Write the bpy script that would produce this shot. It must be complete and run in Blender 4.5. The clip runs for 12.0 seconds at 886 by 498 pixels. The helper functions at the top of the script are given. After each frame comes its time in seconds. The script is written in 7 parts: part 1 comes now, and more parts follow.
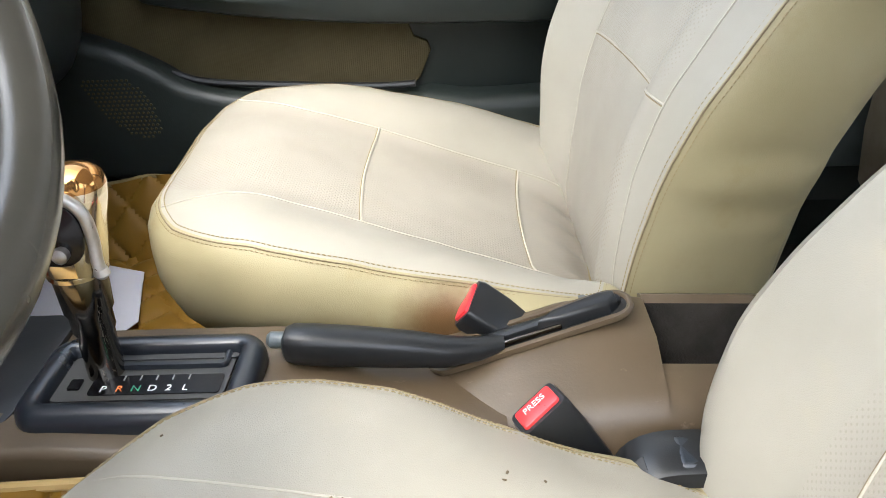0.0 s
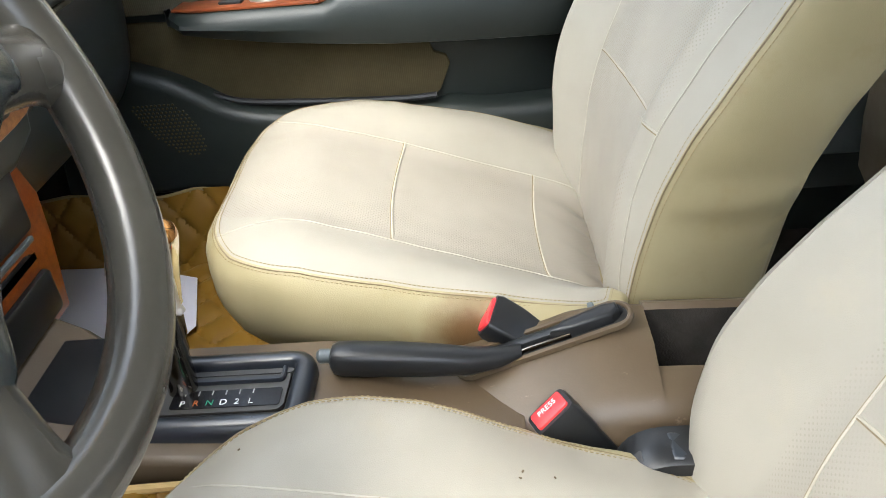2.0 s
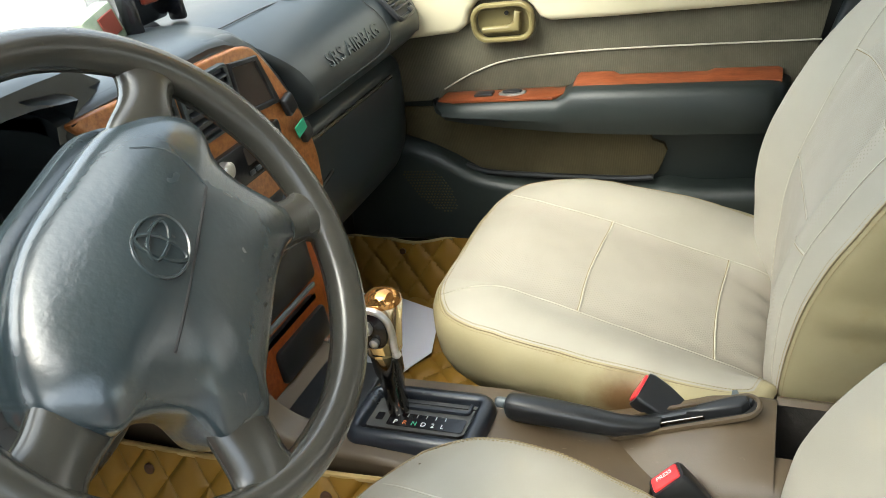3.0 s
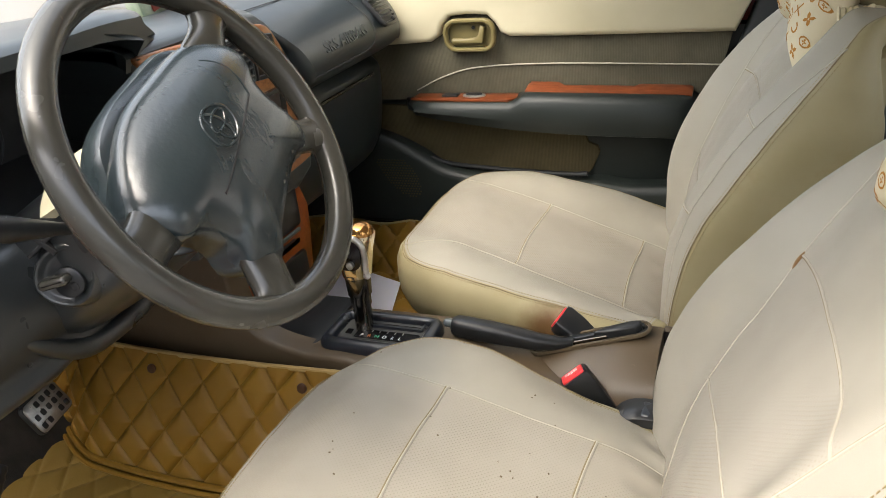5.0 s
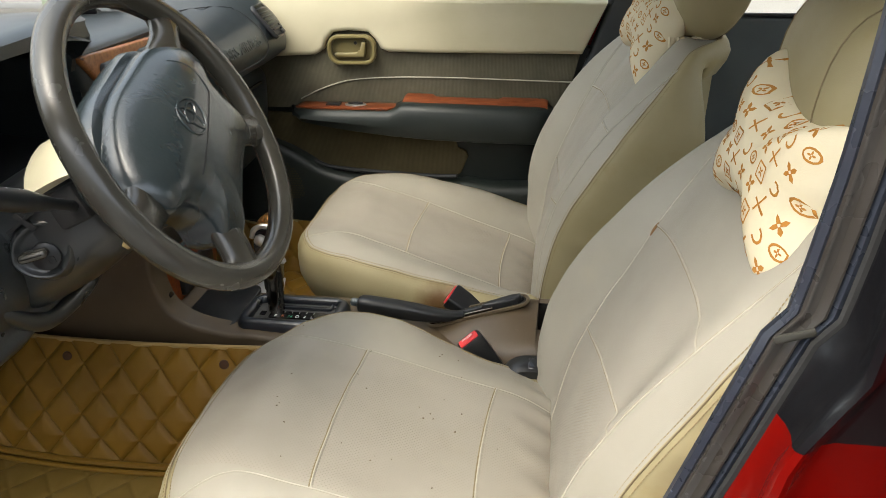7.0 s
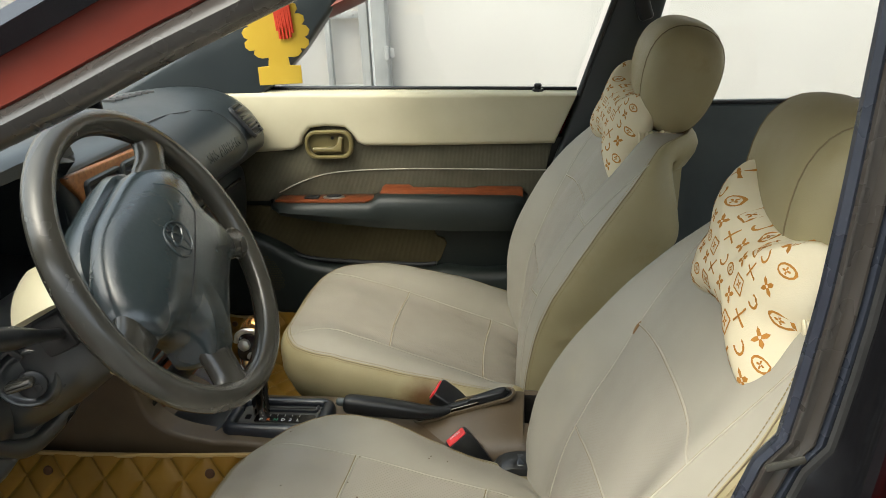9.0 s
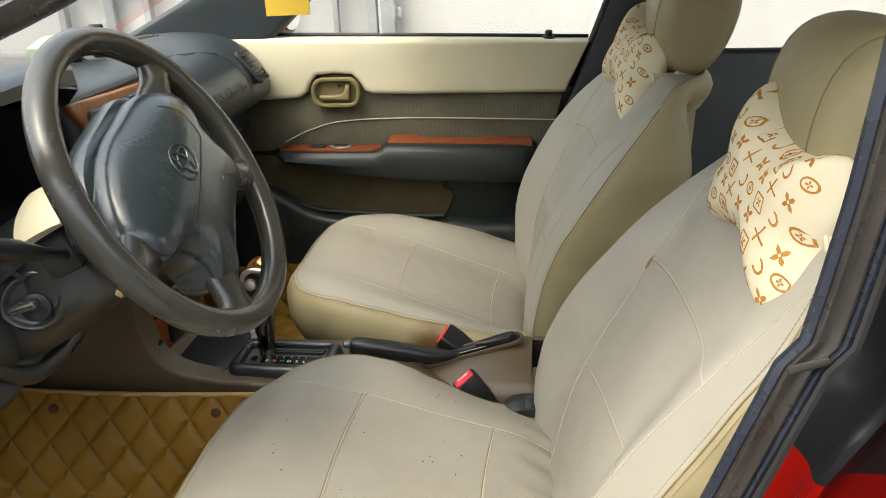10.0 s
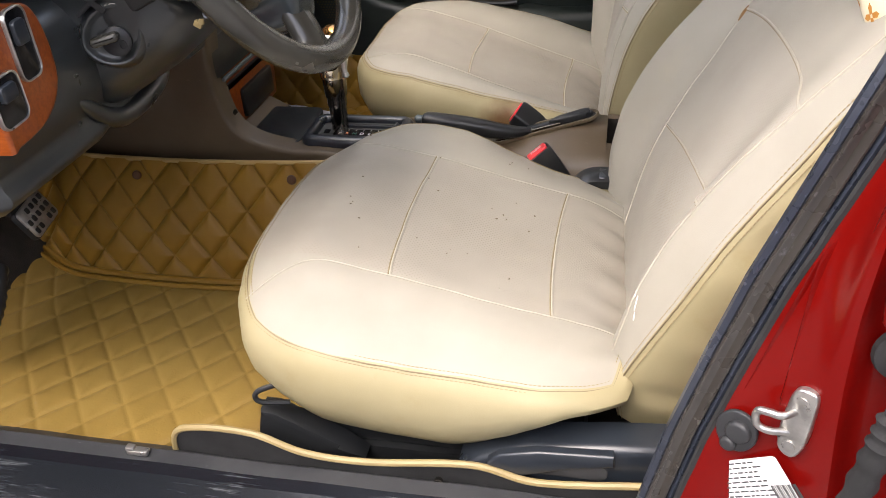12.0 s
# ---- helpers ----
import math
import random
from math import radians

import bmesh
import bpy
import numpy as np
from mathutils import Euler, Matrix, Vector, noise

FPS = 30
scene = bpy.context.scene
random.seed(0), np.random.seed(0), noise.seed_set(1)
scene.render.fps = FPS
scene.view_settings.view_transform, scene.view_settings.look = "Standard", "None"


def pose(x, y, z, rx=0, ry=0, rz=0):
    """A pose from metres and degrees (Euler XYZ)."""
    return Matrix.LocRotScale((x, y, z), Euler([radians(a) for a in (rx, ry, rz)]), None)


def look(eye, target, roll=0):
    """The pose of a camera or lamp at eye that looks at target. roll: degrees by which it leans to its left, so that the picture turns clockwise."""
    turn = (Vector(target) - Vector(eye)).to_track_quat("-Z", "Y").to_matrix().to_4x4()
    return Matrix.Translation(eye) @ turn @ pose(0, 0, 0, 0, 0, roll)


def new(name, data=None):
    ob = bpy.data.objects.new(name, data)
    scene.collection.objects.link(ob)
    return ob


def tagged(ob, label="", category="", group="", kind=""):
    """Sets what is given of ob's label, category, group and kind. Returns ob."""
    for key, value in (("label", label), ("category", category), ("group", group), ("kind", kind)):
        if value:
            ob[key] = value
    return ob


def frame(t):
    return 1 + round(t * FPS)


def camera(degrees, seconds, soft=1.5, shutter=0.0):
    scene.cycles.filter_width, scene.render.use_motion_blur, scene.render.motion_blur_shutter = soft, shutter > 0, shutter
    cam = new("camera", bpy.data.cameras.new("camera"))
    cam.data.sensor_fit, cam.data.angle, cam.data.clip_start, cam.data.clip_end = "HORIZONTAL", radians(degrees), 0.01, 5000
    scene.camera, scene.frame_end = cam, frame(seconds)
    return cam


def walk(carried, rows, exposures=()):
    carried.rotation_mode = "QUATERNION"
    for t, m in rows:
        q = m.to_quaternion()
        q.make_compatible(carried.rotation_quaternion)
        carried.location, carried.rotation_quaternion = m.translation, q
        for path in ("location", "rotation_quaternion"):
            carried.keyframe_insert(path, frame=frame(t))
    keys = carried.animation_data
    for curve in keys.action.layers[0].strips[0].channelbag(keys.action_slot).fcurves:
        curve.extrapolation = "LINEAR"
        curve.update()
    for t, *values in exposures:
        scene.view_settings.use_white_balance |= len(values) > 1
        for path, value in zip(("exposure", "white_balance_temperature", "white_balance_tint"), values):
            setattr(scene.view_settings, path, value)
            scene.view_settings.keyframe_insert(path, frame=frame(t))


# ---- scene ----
cam = camera(57.7, 12.0, 0.72)
PATH = [
    (0, (0.014, -0.552, 1.018), (-0.026, 1.19, 0.038), -2.3),
    (0.5, (0.0, -0.549, 1.01), (-0.018, 1.187, 0.018), -2.2),
    (1, (0.052, -0.572, 1.056), (0.016, 1.141, 0.025), -5.0),
    (1.5, (-0.019, -0.572, 1.01), (-0.042, 1.131, -0.039), -4.8),
    (1.8, (-0.009, -0.582, 1.101), (-0.053, 1.074, -0.023), -3.8),
    (2, (0.028, -0.611, 1.124), (-0.092, 1.081, 0.063), -5.8),
    (2.2, (0.063, -0.629, 1.188), (-0.239, 1.013, 0.086), -6.3),
    (2.5, (0.143, -0.681, 1.232), (-0.495, 0.933, 0.241), -10.2),
    (2.7, (0.168, -0.699, 1.255), (-0.538, 0.893, 0.271), -11.05),
    (3, (0.195, -0.738, 1.295), (-0.601, 0.835, 0.351), -11.5),
    (3.2, (0.224, -0.787, 1.293), (-0.606, 0.795, 0.394), -11.6),
    (4.8, (0.326, -1.005, 1.278), (-0.472, 0.619, 0.426), -7.5),
    (5, (0.297, -1.02, 1.276), (-0.411, 0.645, 0.424), -6.1),
    (5.5, (0.246, -1.113, 1.306), (-0.167, 0.646, 0.449), -2.9),
    (6, (0.232, -1.165, 1.316), (-0.084, 0.614, 0.46), -1.8),
    (6.5, (0.228, -1.207, 1.313), (-0.068, 0.579, 0.463), -1.4),
    (6.7, (0.228, -1.219, 1.311), (-0.072, 0.569, 0.468), -1.4),
    (8.3, (0.221, -1.255, 1.322), (-0.064, 0.559, 0.529), -1.7),
    (8.5, (0.219, -1.244, 1.344), (-0.047, 0.586, 0.583), -2.2),
    (9, (0.215, -1.226, 1.371), (-0.027, 0.635, 0.679), -2.6),
    (9.5, (0.213, -1.222, 1.346), (-0.031, 0.644, 0.669), -2.3),
    (10, (0.206, -1.23, 1.309), (-0.047, 0.608, 0.56), -2.3),
    (10.5, (0.2, -1.245, 1.283), (-0.07, 0.545, 0.432), -2.4),
    (11, (0.188, -1.263, 1.264), (-0.1, 0.482, 0.331), -2.4),
    (11.5, (0.182, -1.282, 1.243), (-0.157, 0.402, 0.218), -2.9),
    (12, (0.187, -1.276, 1.202), (-0.199, 0.355, 0.111), -3.8),
]
EXPOSURE = [(0.0, 3.34, 6300, 8), (1.5, 3.30, 6300, 8), (2.5, 3.30, 6450, 4), (3.0, 3.14, 6650, 1), (5.0, 2.66, 7000, 9), (5.5, 2.42, 7000, 9), (6.0, 2.44, 7000, 8), (6.5, 2.34, 7000, 7), (8.5, 2.17, 7000, 3), (9.0, 2.06, 7000, 2), (9.5, 2.00, 7000, 1), (10.0, 2.30, 7000, 5), (10.5, 2.50, 6950, 10), (12.0, 2.50, 6800, 15)]
walk(cam, [(t, look(eye, target, roll)) for t, eye, target, roll in PATH], EXPOSURE)

# ---- world and sun ----
world = bpy.data.worlds.new("world")
scene.world = world
world.use_nodes = True
wn = world.node_tree.nodes
sky = wn.new("ShaderNodeTexSky")
sky.sky_type = "NISHITA"
sky.sun_disc = False
sky.sun_elevation = radians(60)
sky.sun_rotation = radians(212)
sky.air_density, sky.dust_density = 1.0, 3.0
wn["Background"].inputs["Strength"].default_value = 0.15
haze = wn.new("ShaderNodeHueSaturation")
haze.inputs["Saturation"].default_value = 0.55
world.node_tree.links.new(sky.outputs["Color"], haze.inputs["Color"])
world.node_tree.links.new(haze.outputs["Color"], wn["Background"].inputs["Color"])
sun = new("sun", bpy.data.lights.new("sun", "SUN"))
sun.data.energy, sun.data.angle, sun.data.color = 0.25, radians(80), (1.0, 0.95, 0.88)
sun.matrix_world = look((-3.0, -1.4, 6.2), (0, 0, 0))


# ---- materials ----
def nodes_of(name):
    m = bpy.data.materials.new(name)
    m.use_nodes = True
    nt = m.node_tree
    return m, nt, nt.nodes, nt.nodes["Principled BSDF"]


def link(nt, a, b):
    nt.links.new(a, b)


def coords(nt, scale=(1, 1, 1), rot=(0, 0, 0)):
    tc = nt.nodes.new("ShaderNodeTexCoord")
    mp = nt.nodes.new("ShaderNodeMapping")
    mp.inputs["Scale"].default_value = scale
    mp.inputs["Rotation"].default_value = rot
    link(nt, tc.outputs["Object"], mp.inputs["Vector"])
    return mp.outputs["Vector"]


def noise_tex(nt, vec, scale, detail=4.0, rough=0.55):
    n = nt.nodes.new("ShaderNodeTexNoise")
    n.inputs["Scale"].default_value, n.inputs["Detail"].default_value, n.inputs["Roughness"].default_value = scale, detail, rough
    link(nt, vec, n.inputs["Vector"])
    return n.outputs["Fac"]


def ramp(nt, fac, stops):
    r = nt.nodes.new("ShaderNodeValToRGB")
    els = r.color_ramp.elements
    while len(els) < len(stops):
        els.new(0.5)
    for e, (p, c) in zip(els, stops):
        e.position, e.color = p, (*c, 1)
    link(nt, fac, r.inputs["Fac"])
    return r.outputs["Color"]


def math_node(nt, op, a, b=None):
    n = nt.nodes.new("ShaderNodeMath")
    n.operation = op
    for k, v in ((0, a), (1, b)):
        if v is None:
            continue
        if isinstance(v, (int, float)):
            n.inputs[k].default_value = v
        else:
            link(nt, v, n.inputs[k])
    return n.outputs[0]


def mixc(nt, fac, a, b, mode="MIX"):
    n = nt.nodes.new("ShaderNodeMix")
    n.data_type, n.blend_type = "RGBA", mode
    for sock, v in ((n.inputs[0], fac), (n.inputs[6], a), (n.inputs[7], b)):
        if isinstance(v, (int, float)):
            sock.default_value = v
        elif isinstance(v, tuple):
            sock.default_value = (*v, 1)
        else:
            link(nt, v, sock)
    return n.outputs[2]


def bump(nt, bsdf, height, strength=0.2, dist=0.001, after=None):
    b = nt.nodes.new("ShaderNodeBump")
    b.inputs["Strength"].default_value, b.inputs["Distance"].default_value = strength, dist
    link(nt, height, b.inputs["Height"])
    if after is not None:
        link(nt, after, b.inputs["Normal"])
    link(nt, b.outputs["Normal"], bsdf.inputs["Normal"])
    return b.outputs["Normal"]


def surface(name, c1, c2, rough=0.5, var=6.0, grain=350.0, bumps=0.15, dist=0.0006, metal=0.0, spec=0.5, stops=(0.3, 0.7), rough_var=0.1, coat=0.0, scuff=None):
    """A plain surface: two tones mottled at a large scale, a fine grain in relief, uneven gloss."""
    m, nt, nd, bs = nodes_of(name)
    v = coords(nt)
    big = noise_tex(nt, v, var, 5.0)
    fine = noise_tex(nt, v, grain, 2.0)
    col = ramp(nt, big, ((stops[0], c1), (stops[1], c2)))
    if scuff:
        sc = noise_tex(nt, coords(nt, (1, 3, 1)), 38.0, 6.0, 0.7)
        mask = ramp(nt, sc, ((0.66, (0, 0, 0)), (0.74, (1, 1, 1))))
        col = mixc(nt, mask, col, scuff)
    link(nt, col, bs.inputs["Base Color"])
    r = math_node(nt, "MULTIPLY_ADD", noise_tex(nt, v, var * 2.3, 3.0), rough_var * 2)
    r.node.inputs[2].default_value = rough - rough_var
    link(nt, r, bs.inputs["Roughness"])
    bs.inputs["Metallic"].default_value = metal
    bs.inputs["Specular IOR Level"].default_value = spec
    bs.inputs["Coat Weight"].default_value = coat
    bs.inputs["Coat Roughness"].default_value = 0.08
    n1 = bump(nt, bs, big, 0.25, 0.002)
    bump(nt, bs, fine, bumps, dist, n1)
    return m


def leather(name, c1, c2, holes=None, stain=(0.36, 0.32, 0.24), scorch=None):
    """Pebbled leatherette; holes names the plane of its perforation."""
    m, nt, nd, bs = nodes_of(name)
    v = coords(nt)
    big = noise_tex(nt, v, 5.0, 5.0)
    col = ramp(nt, big, ((0.3, c1), (0.7, c2)))
    soil = ramp(nt, noise_tex(nt, v, 16.0, 8.0, 0.65), ((0.58, (0, 0, 0)), (0.78, (0.5, 0.5, 0.5))))
    col = mixc(nt, soil, col, stain)
    if scorch:
        gap = nd.new("ShaderNodeVectorMath")
        gap.operation = "DISTANCE"
        gap.inputs[1].default_value = scorch
        link(nt, v, gap.inputs[0])
        edge = math_node(nt, "MULTIPLY_ADD", noise_tex(nt, v, 60.0, 4.0), 0.018)
        edge.node.inputs[2].default_value = -0.009
        near = ramp(nt, math_node(nt, "ADD", gap.outputs["Value"], edge), ((0.018, (0.9, 0.9, 0.9)), (0.056, (0, 0, 0))))
        col = mixc(nt, near, col, (0.10, 0.045, 0.012))
    vor = nd.new("ShaderNodeTexVoronoi")
    vor.feature = "DISTANCE_TO_EDGE"
    vor.inputs["Scale"].default_value = 620.0
    link(nt, v, vor.inputs["Vector"])
    peb = ramp(nt, vor.outputs["Distance"], ((0.0, (0, 0, 0)), (0.18, (1, 1, 1))))
    n1 = bump(nt, bs, big, 0.35, 0.003)
    n2 = bump(nt, bs, noise_tex(nt, v, 45.0, 3.0), 0.16, 0.0014, n1)
    n3 = bump(nt, bs, peb, 0.24, 0.0003, n2)
    if holes:
        rot = (0, 0, radians(45)) if holes == "flat" else (0, radians(62), 0)
        hv = coords(nt, (1, 1, 1), rot)
        if holes != "flat":
            mp = nd.new("ShaderNodeMapping")
            mp.inputs["Rotation"].default_value = (0, 0, radians(45))
            link(nt, hv, mp.inputs["Vector"])
            hv = mp.outputs["Vector"]
        dots = nd.new("ShaderNodeTexVoronoi")
        dots.voronoi_dimensions = "2D"
        dots.inputs["Scale"].default_value, dots.inputs["Randomness"].default_value = 235.0, 0.0
        link(nt, hv, dots.inputs["Vector"])
        hole = ramp(nt, dots.outputs["Distance"], ((0.16, (1, 1, 1)), (0.27, (0, 0, 0))))
        patch = ramp(nt, noise_tex(nt, v, 7.0, 2.0), ((0.40, (0.03, 0.03, 0.03)), (0.66, (0.50, 0.50, 0.50))))
        hole = mixc(nt, 1.0, hole, patch, "MULTIPLY")
        col = mixc(nt, hole, col, (0.20, 0.165, 0.11))
        inv = math_node(nt, "SUBTRACT", 1.0, hole)
        bump(nt, bs, inv, 0.5, 0.0008, n3)
    link(nt, col, bs.inputs["Base Color"])
    rr = ramp(nt, noise_tex(nt, v, 9.0, 4.0), ((0.3, (0.40, 0.40, 0.40)), (0.7, (0.54, 0.54, 0.54))))
    link(nt, rr, bs.inputs["Roughness"])
    bs.inputs["Specular IOR Level"].default_value = 0.32
    return m


def wood_trim(name, dark, light):
    m, nt, nd, bs = nodes_of(name)
    v = coords(nt, (3.0, 14.0, 14.0))
    w = noise_tex(nt, v, 9.0, 8.0, 0.7)
    fine = noise_tex(nt, coords(nt, (12, 160, 160)), 4.0, 5.0, 0.6)
    col = ramp(nt, w, ((0.32, dark), (0.62, light)))
    col = mixc(nt, math_node(nt, "MULTIPLY", fine, 0.45), col, dark)
    link(nt, col, bs.inputs["Base Color"])
    bs.inputs["Roughness"].default_value = 0.32
    bs.inputs["Coat Weight"].default_value, bs.inputs["Coat Roughness"].default_value = 0.3, 0.12
    bs.inputs["Specular IOR Level"].default_value = 0.3
    bump(nt, bs, fine, 0.05, 0.0004)
    return m


def ribbed_cloth(name, c1, c2, pitch=0.0032):
    m, nt, nd, bs = nodes_of(name)
    v = coords(nt)
    wv = nd.new("ShaderNodeTexWave")
    wv.wave_type, wv.bands_direction = "BANDS", "X"
    wv.inputs["Scale"].default_value = 0.314 / pitch
    wv.inputs["Distortion"].default_value = 1.2
    wv.inputs["Detail"].default_value = 2.0
    link(nt, v, wv.inputs["Vector"])
    speck = noise_tex(nt, v, 420.0, 3.0, 0.7)
    mot = noise_tex(nt, v, 11.0, 6.0, 0.65)
    base = ramp(nt, mot, ((0.35, c1), (0.68, c2)))
    base = mixc(nt, math_node(nt, "MULTIPLY", wv.outputs["Fac"], 0.4), base, (c1[0] * 0.5, c1[1] * 0.5, c1[2] * 0.5))
    base = mixc(nt, math_node(nt, "MULTIPLY", speck, 0.4), base, (c2[0] * 1.35, c2[1] * 1.3, c2[2] * 1.25))
    link(nt, base, bs.inputs["Base Color"])
    bs.inputs["Roughness"].default_value, bs.inputs["Specular IOR Level"].default_value = 0.95, 0.15
    n1 = bump(nt, bs, wv.outputs["Fac"], 0.35, 0.0009)
    bump(nt, bs, speck, 0.4, 0.001, n1)
    return m


def scratched(name, base, pale):
    """Glossy dark paint with pale streaks dragged along its length."""
    m, nt, nd, bs = nodes_of(name)
    streak = noise_tex(nt, coords(nt, (2.2, 45, 45)), 3.0, 7.0, 0.72)
    where = noise_tex(nt, coords(nt), 4.5, 4.0)
    mask = ramp(nt, math_node(nt, "MULTIPLY", streak, where), ((0.30, (0, 0, 0)), (0.42, (0.7, 0.7, 0.7))))
    link(nt, mixc(nt, mask, base, pale), bs.inputs["Base Color"])
    link(nt, ramp(nt, mask, ((0.0, (0.2, 0.2, 0.2)), (1.0, (0.6, 0.6, 0.6)))), bs.inputs["Roughness"])
    bump(nt, bs, streak, 0.2, 0.0008)
    return m


def glass_mat(name, tint=(1, 1, 1), dirt=0.06):
    m, nt, nd, bs = nodes_of(name)
    tr = nd.new("ShaderNodeBsdfTransparent")
    tr.inputs["Color"].default_value = (*tint, 1)
    gl = nd.new("ShaderNodeBsdfGlossy")
    gl.inputs["Roughness"].default_value = 0.02
    lw = nd.new("ShaderNodeLayerWeight")
    lw.inputs["Blend"].default_value = 0.5
    gloss = math_node(nt, "MULTIPLY_ADD", math_node(nt, "POWER", lw.outputs["Facing"], 5.0), 0.9)
    gloss.node.inputs[2].default_value = 0.04
    mx = nd.new("ShaderNodeMixShader")
    link(nt, gloss, mx.inputs[0])
    link(nt, tr.outputs[0], mx.inputs[1])
    link(nt, gl.outputs[0], mx.inputs[2])
    link(nt, mx.outputs[0], nd["Material Output"].inputs["Surface"])
    return m


M = {}
M["seat"] = leather("seat_leatherette", (0.298, 0.276, 0.225), (0.354, 0.330, 0.272))
# seat leatherette again, olive shade, mat bounce and grime put into its colour
M["seat_side"] = leather("seat_leatherette_olive_shade", (0.290, 0.246, 0.132), (0.348, 0.302, 0.176), stain=(0.25, 0.185, 0.07), scorch=(-0.004, 0.086, 0.580))
M["seat_perf"] = leather("seat_perforated", (0.298, 0.271, 0.222), (0.350, 0.321, 0.266), holes="flat")
M["back_perf"] = leather("backrest_perforated", (0.305, 0.281, 0.231), (0.360, 0.333, 0.277), holes="slope")
M["thread"] = surface("thread", (0.22, 0.165, 0.075), (0.30, 0.235, 0.12), 0.8, 30, 900, 0.3)
M["piping"] = surface("seam_welt", (0.385, 0.353, 0.28), (0.44, 0.405, 0.33), 0.55, 20, 500, 0.2)
M["cross_seam"] = surface("brown_seam", (0.18, 0.138, 0.074), (0.25, 0.198, 0.115), 0.7, 30, 900, 0.3)
M["dark_thread"] = surface("shadow_thread", (0.24, 0.185, 0.09), (0.32, 0.25, 0.13), 0.8, 30, 900, 0.3)
M["dash"] = surface("dash_plastic", (0.018, 0.024, 0.026), (0.027, 0.034, 0.036), 0.36, 6, 520, 0.18, 0.0005, rough_var=0.06, spec=0.55)
M["lower_dash"] = surface("lower_dash_plastic", (0.018, 0.020, 0.021), (0.027, 0.030, 0.030), 0.30, 6, 420, 0.18, 0.0005, rough_var=0.08, spec=0.7)
M["wheel"] = surface("wheel_vinyl", (0.030, 0.029, 0.024), (0.048, 0.046, 0.038), 0.25, 9, 600, 0.16, 0.0004, rough_var=0.07, spec=0.6, scuff=(0.085, 0.075, 0.055))
M["pad"] = surface("airbag_pad_vinyl", (0.018, 0.027, 0.030), (0.028, 0.039, 0.043), 0.25, 7, 150, 0.40, 0.0007, rough_var=0.06, spec=0.8, scuff=(0.060, 0.066, 0.066))
M["black"] = surface("black_plastic", (0.009, 0.010, 0.011), (0.018, 0.019, 0.020), 0.36, 9, 500, 0.12, rough_var=0.1, spec=0.4)
# black plastic with its bluish sheen painted into the base colour
M["slate"] = surface("black_plastic_blue_sheen", (0.014, 0.018, 0.024), (0.024, 0.030, 0.038), 0.30, 9, 420, 0.2, rough_var=0.08, spec=0.6)
M["gloss_black"] = surface("glossy_black_plastic", (0.005, 0.005, 0.006), (0.009, 0.009, 0.010), 0.20, 9, 500, 0.03, rough_var=0.06, spec=0.35)
M["gate_plate"] = surface("grey_gate_plate", (0.040, 0.040, 0.038), (0.055, 0.054, 0.050), 0.45, 9, 500, 0.08, rough_var=0.08, spec=0.4)
M["gate_satin"] = surface("satin_black_plastic", (0.010, 0.013, 0.018), (0.017, 0.021, 0.027), 0.30, 9, 500, 0.08, rough_var=0.08, spec=0.6)
M["rubber"] = surface("black_rubber", (0.016, 0.017, 0.019), (0.036, 0.037, 0.038), 0.52, 14, 300, 0.25, scuff=(0.10, 0.10, 0.10))
M["seal"] = surface("door_seal_rubber", (0.030, 0.026, 0.022), (0.048, 0.043, 0.038), 0.28, 10, 300, 0.12, rough_var=0.1, spec=0.8, scuff=(0.13, 0.13, 0.135))
# reflected sky blue is put into the lip's base and scuff colours
M["seal_lip"] = surface("sky_tinted_seal_lip", (0.017, 0.021, 0.030), (0.029, 0.034, 0.046), 0.28, 12, 300, 0.15, rough_var=0.1, spec=0.6, scuff=(0.16, 0.20, 0.27))
M["console"] = surface("brown_console_plastic", (0.072, 0.050, 0.028), (0.104, 0.075, 0.045), 0.42, 7, 420, 0.22, 0.0005, rough_var=0.08, spec=0.4, scuff=(0.19, 0.145, 0.10))
M["door_black"] = surface("door_black_plastic", (0.012, 0.016, 0.015), (0.018, 0.023, 0.021), 0.44, 7, 450, 0.25, rough_var=0.08, spec=0.32)
M["door_beige"] = surface("door_cream_vinyl", (0.48, 0.44, 0.295), (0.57, 0.525, 0.375), 0.5, 5, 380, 0.2, rough_var=0.06)
M["door_cloth"] = ribbed_cloth("door_cloth", (0.068, 0.064, 0.045), (0.118, 0.110, 0.079))
M["pocket_cloth"] = ribbed_cloth("pocket_cloth", (0.052, 0.043, 0.022), (0.086, 0.072, 0.039))
M["handle"] = surface("olive_handle_plastic", (0.135, 0.110, 0.042), (0.19, 0.155, 0.064), 0.42, 9, 400, 0.1)
M["wood_door"] = wood_trim("door_wood_trim", (0.085, 0.020, 0.007), (0.19, 0.052, 0.017))
M["wood"] = wood_trim("burl_wood_trim", (0.17, 0.055, 0.015), (0.38, 0.155, 0.048))
M["wood_stack"] = wood_trim("red_stack_wood_trim", (0.17, 0.030, 0.006), (0.33, 0.080, 0.013))
M["wood_red"] = wood_trim("reddish_wood_trim", (0.11, 0.027, 0.011), (0.23, 0.066, 0.024))
M["mat"] = surface("quilted_mat_vinyl", (0.215, 0.112, 0.013), (0.27, 0.146, 0.020), 0.52, 7, 420, 0.25, 0.0006, rough_var=0.1, spec=0.3, scuff=(0.26, 0.15, 0.035))
M["mat_floor"] = surface("trodden_mat_vinyl", (0.200, 0.122, 0.024), (0.272, 0.174, 0.042), 0.55, 4, 300, 0.35, 0.0008, rough_var=0.1, spec=0.3, scuff=(0.22, 0.15, 0.06))
